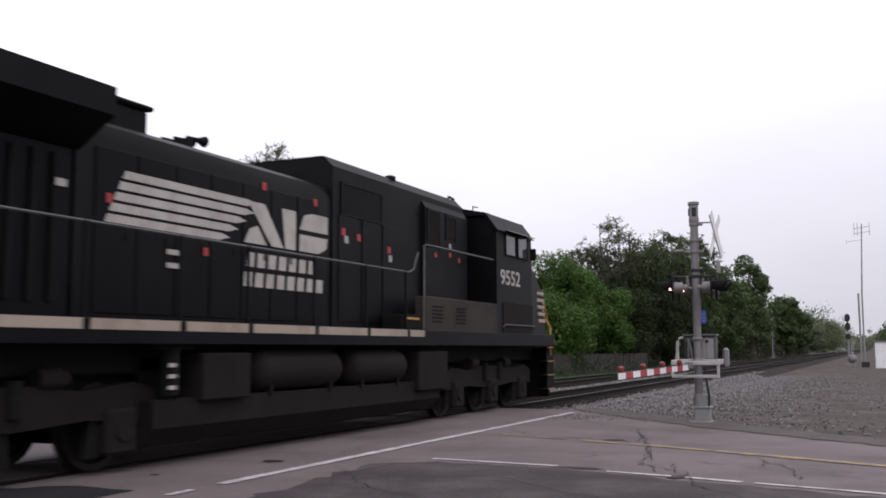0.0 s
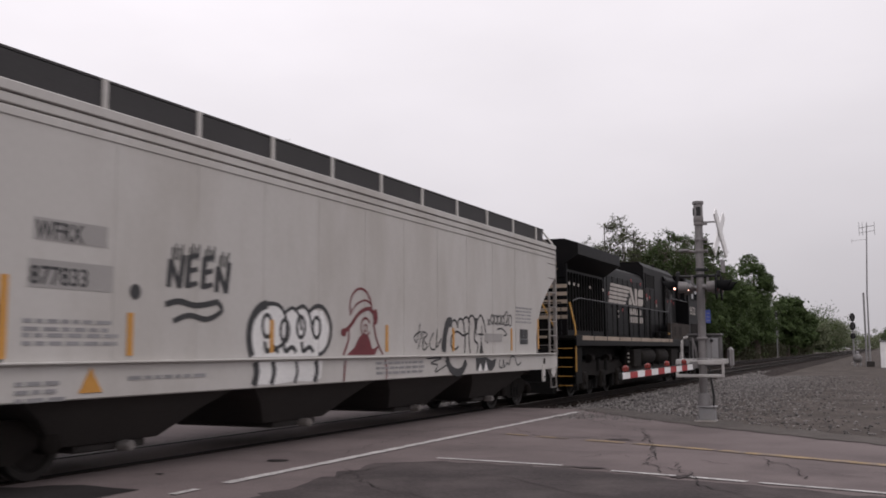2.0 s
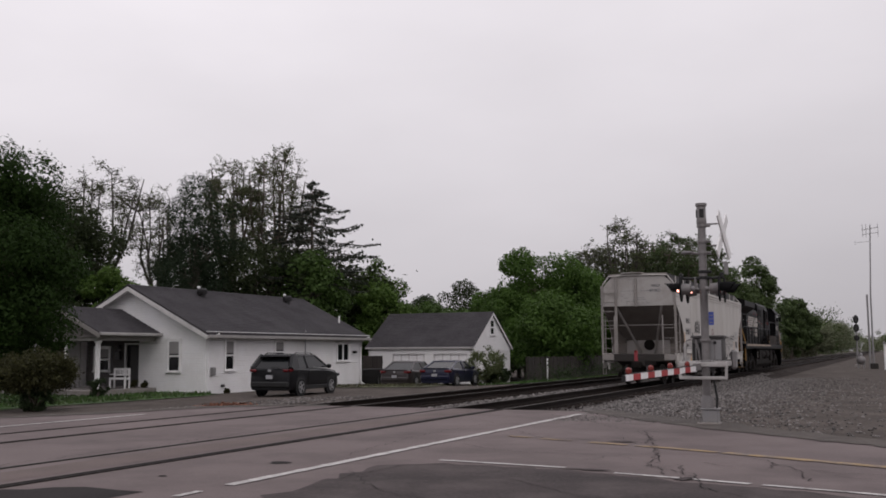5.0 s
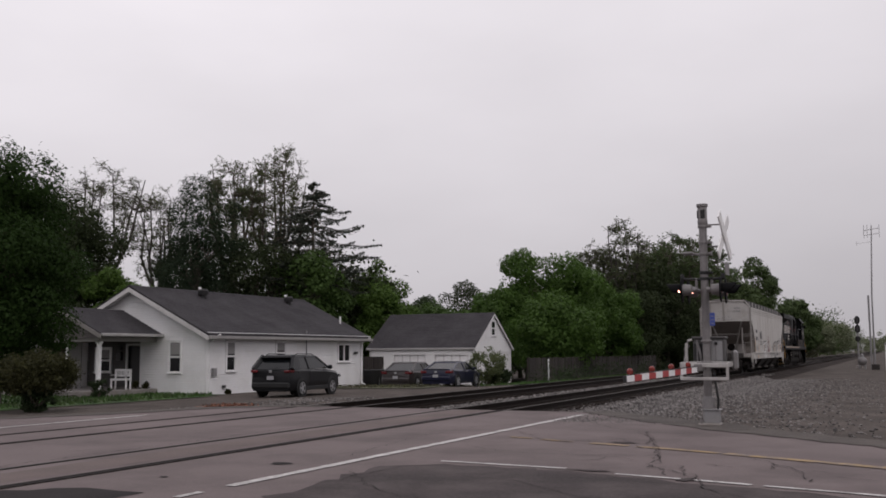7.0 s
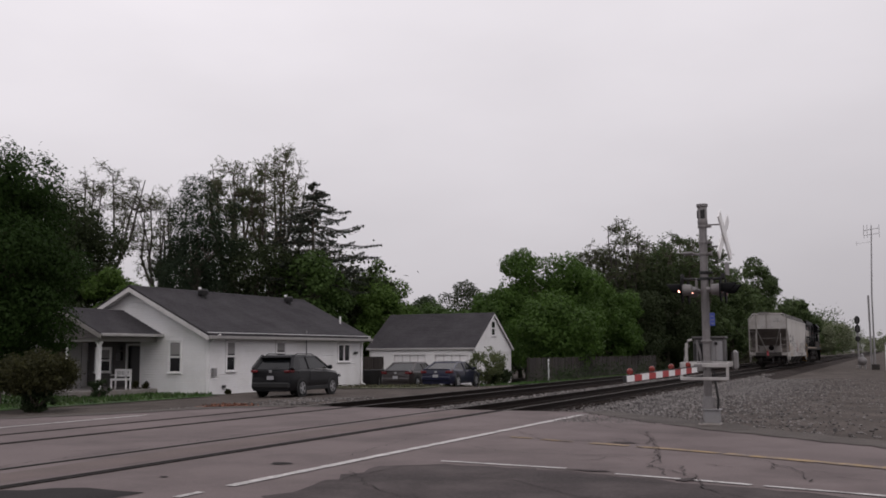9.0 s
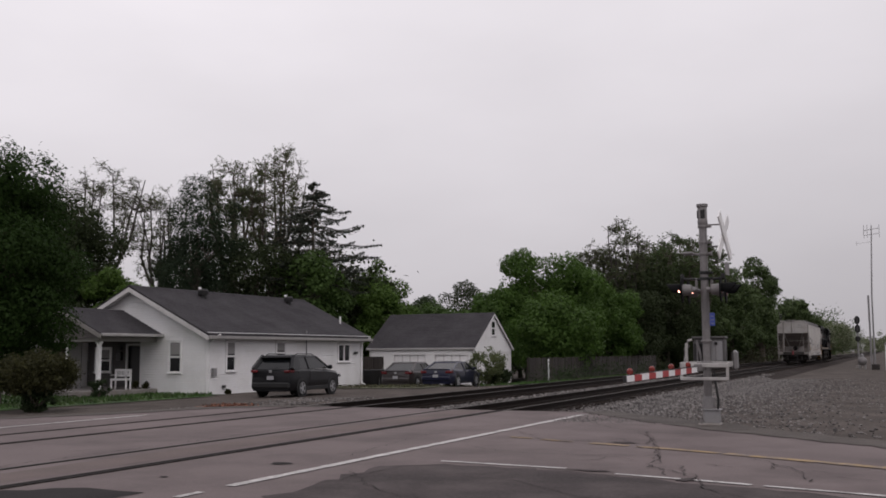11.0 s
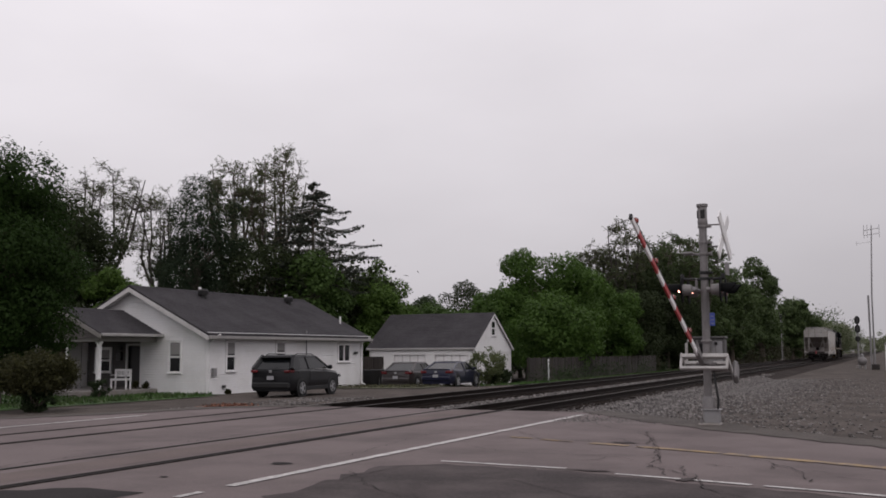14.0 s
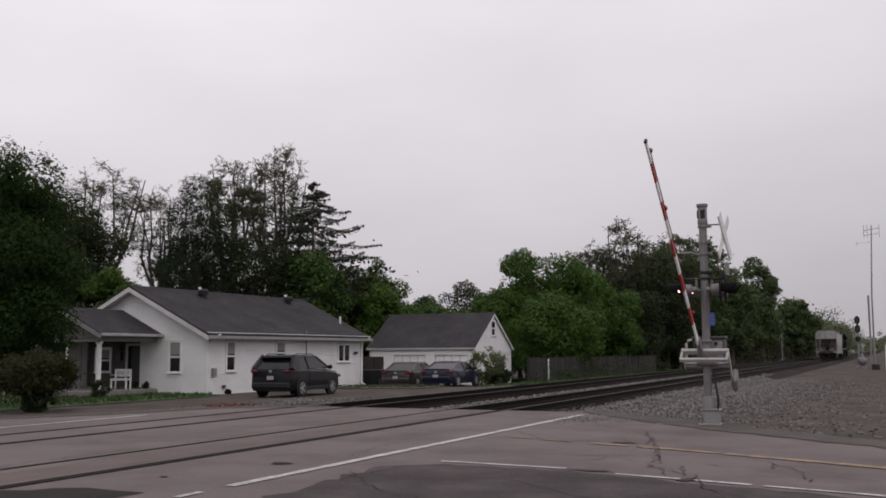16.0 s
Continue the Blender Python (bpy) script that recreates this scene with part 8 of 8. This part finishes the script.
build_woods("woods", [(-22.2, 76, 0.5, 2.6), (-21.5, 110, 0.6, 3.5), (-20.5, 160, 0.8, 3.5), (-20, 300, 1.2, 4)], 420, 60, 0.2, LEAF_BROWN, 4, "brownish scrub at the foot of the trees")
build_woods("woods", [(-120, 90, 6, 9), (-80, 110, 6, 8), (-50, 125, 6, 8), (-34, 130, 5, 8)], 420, 60, 0.5, LEAF_DARK, 5, "distant dark tree line behind the houses")
build_woods("woods", [(-62, 62, 3, 5), (-52, 70, 3, 4.5), (-40, 72, 2, 4.5), (-30, 74, 1.5, 4.5)], 260, 60, 0.3, LEAF_MID, 6, "green shrubs behind the house")
# far woodland in the haze-paled leaf colour
build_woods("woods", [(7, 150, 1.5, 4.5), (12, 220, 3, 6), (30, 420, 8, 9), (20, 800, 20, 14), (-12, 900, 12, 13)], 800, 70, 0.6, LEAF_HAZED, 7, "distant woodland beside the line")
build_woods("scrub", [(-19.2, 54, 0.35, 0.9), (-19.0, 62, 0.4, 0.8), (-17.9, 80, 0.35, 0.9), (-17.6, 110, 0.4, 1.0)], 55, 50, 0.07, LEAF_DARK, 8, "low green weeds along the fence")


def build_shrub(m, rx, rz, zc, n, per, size, material, label, seed, stems=6):
    t = thing("shrub", m, label, "shrub", "shrubs by the buildings")
    rnd, rng = random.Random(seed), np.random.default_rng(seed)
    wood = Mesh()
    for k in range(stems):
        a = 6.28 * k / stems
        e = Vector((math.cos(a) * rx * 0.6, math.sin(a) * rx * 0.6, zc))
        wood.tube([(0.08 * math.cos(a), 0.08 * math.sin(a), 0), (e.x * 0.35, e.y * 0.35, zc * 0.5), tuple(e)], 0.045, 5, 0.015)
    d = rng.normal(size=(n, 3))
    d /= np.linalg.norm(d, axis=1, keepdims=True)
    cen = d * rng.uniform(0.3, 1.05, (n, 1)) ** 0.5 * (rx, rx, rz) + (0, 0, zc)
    pts = np.repeat(cen, per, axis=0) + rng.normal(size=(n * per, 3)) * rx * 0.09
    pts = pts[pts[:, 2] > 0.02]
    part("stems", wood, BARK, t)
    part("foliage", leaves_mesh("foliage", pts, size, material, rng), None, t)


LEAF_BUSH = leaf_mat("dull_olive_bush_leaves", (0.040, 0.041, 0.014))
build_shrub(pose(-24.5, 22.4, lie(-24.5, 22.4)), 1.2, 0.6, 1.22, 150, 200, 0.042, LEAF_BUSH, "clipped flat-topped dark shrub on a lawn", 21)
# added leaf mass that darkens the shaded space around the clear trunk
build_shrub(pose(-24.35, 22.4, lie(-24.3, 22.4)), 0.5, 0.45, 0.4, 50, 80, 0.045, LEAF_DARK, "dark leaf mass standing in for shade under the clipped shrub", 22)
build_shrub(pose(-21.0, 51.5, lie(-21.0, 51.5)), 1.1, 1.1, 1.1, 80, 70, 0.06, LEAF_OLIVE, "loose leafy shrub at the garage corner", 23)
build_shrub(pose(-20.5, 52.1, lie(-20.5, 52.1)), 0.8, 0.6, 0.6, 60, 80, 0.06, LEAF_DARK, "dark leafy shrub at the garage corner", 24)
for i_, (x_, y_, r_) in enumerate(((-27.35, 36.0, 0.13), (-27.35, 39.6, 0.22), (-31.15, 34.6, 0.4), (-29.8, 30.6, 0.5), (-33.0, 30.7, 0.5), (-34.2, 30.6, 0.55), (-27.3, 40.4, 0.18))):
    build_shrub(pose(x_, y_, lie(x_, y_)), r_, r_ * 0.8, r_ * 0.8, 24, 50, 0.05, LEAF_DARK if i_ % 2 else LEAF_BUSH, "small dark plant beside the house wall", 30 + i_, 3)


DRY_GRASS = mat("thin_dry_grass", (0.062, 0.066, 0.030), 0.9, 0, 0.35, 3, 30, 0.6, (0.085, 0.072, 0.055), 0.9, 0.9, per_island=0.35)


def build_lawn(name, outline, count, seed, label, turf=GRASS):
    m = Mesh()
    xs, ys = [p[0] for p in outline], [p[1] for p in outline]

    def inside(x, y):
        ok = False
        for (x0, y0), (x1, y1) in zip(outline, outline[1:] + outline[:1]):
            if (y0 > y) != (y1 > y) and x < (x1 - x0) * (y - y0) / (y1 - y0) + x0:
                ok = not ok
        return ok
    step = 0.75
    idx = {}
    X0, X1, Y0, Y1 = min(xs), max(xs), min(ys), max(ys)
    nx, ny = int((X1 - X0) / step) + 1, int((Y1 - Y0) / step) + 1
    for i in range(nx):
        for j in range(ny):
            cx, cy = X0 + i * step, Y0 + j * step
            if inside(cx + step / 2, cy + step / 2):
                m.add([(a, b, lie(a, b) + 0.03) for a, b in ((cx, cy), (cx + step, cy), (cx + step, cy + step), (cx, cy + step))], [(0, 1, 2, 3)])
    solid(name, m, turf, label, "lawn", kind="structure")
    rng = np.random.default_rng(seed)
    pts = []
    while len(pts) < count:
        x, y = rng.uniform(X0, X1), rng.uniform(Y0, Y1)
        if inside(x, y):
            pts.append((x, y, lie(x, y) + 0.05))
    pts = np.array(pts)
    n = len(pts)
    a = rng.uniform(0, 6.28, n)
    w = np.c_[np.cos(a), np.sin(a), np.zeros(n)] * 0.05
    up = np.c_[rng.normal(size=n) * 0.03, rng.normal(size=n) * 0.03, rng.uniform(0.04, 0.12, n)]
    co = np.stack([pts - w, pts + w, pts + w * 0.2 + up, pts - w * 0.2 + up], 1)
    me = bpy.data.meshes.new("grass")
    me.from_pydata(co.reshape(-1, 3).tolist(), [], np.arange(4 * n).reshape(n, 4).tolist())
    me.materials.append(turf)
    tagged(new("grass", me), "tufts of short green grass", "grass", kind="stuff")


build_lawn("lawn", [(-27.4, 35.0), (-26.2, 33.0), (-26.6, 23.5), (-26.8, 16.5), (-45, 16.5), (-45, 31.0), (-30.4, 31.0), (-30.4, 35.0)], 9000, 41, "green lawn before the house and porch")
build_lawn("grass_verge", [(-27.0, 43.0), (-21.0, 42.5), (-21.2, 53.5), (-27.5, 53.0)], 1500, 42, "thin patchy grass before the garage", DRY_GRASS)
build_lawn("grass_verge", [(-20.2, 48.0), (-17.8, 48.0), (-16.9, 110.0), (-19.2, 110.0)], 5000, 43, "rough grass verge by the fence")

rng_ = np.random.default_rng(9)
mc_ = np.c_[rng_.normal(size=900) * 0.25 - 17.45, rng_.normal(size=900) * 0.4 + 22.9, np.abs(rng_.normal(size=900)) * 0.035 - 0.07]
tagged(new("mulch_heap", leaves_mesh("mulch_heap", mc_, 0.05, MULCH, rng_, 1.0, 0.4)), "small spread of orange bark mulch by the road", "mulch", kind="stuff")


def motions():
    walk(LOCO, [(t, pose(TRACK_X[0], 25.4 + PACE * t, 0)) for t in (0.0, 4.0, 8.0, 12.0, 16.0)])
    walk(HOPPER_CAR, [(t, pose(TRACK_X[0], -18.38 + PACE * t, 0)) for t in (0.0, 4.0, 8.0, 12.0, 16.0)])
    rise = [(0.0, -0.9), (9.0, -0.9), (11.2, -0.9), (11.5, 0.7), (12.0, 6.7), (12.5, 12.5), (13.0, 18.2), (13.5, 23.6), (14.0, 29.0), (14.5, 34.5), (15.0, 40.2), (15.5, 45.4), (16.0, 50.5)]
    walk(GATE, [(t, pose(0, -0.02, 1.14, -a, 0, 0)) for t, a in rise])
    for ws, y, r in WHEELS:
        roll(ws, y, r)


motions()
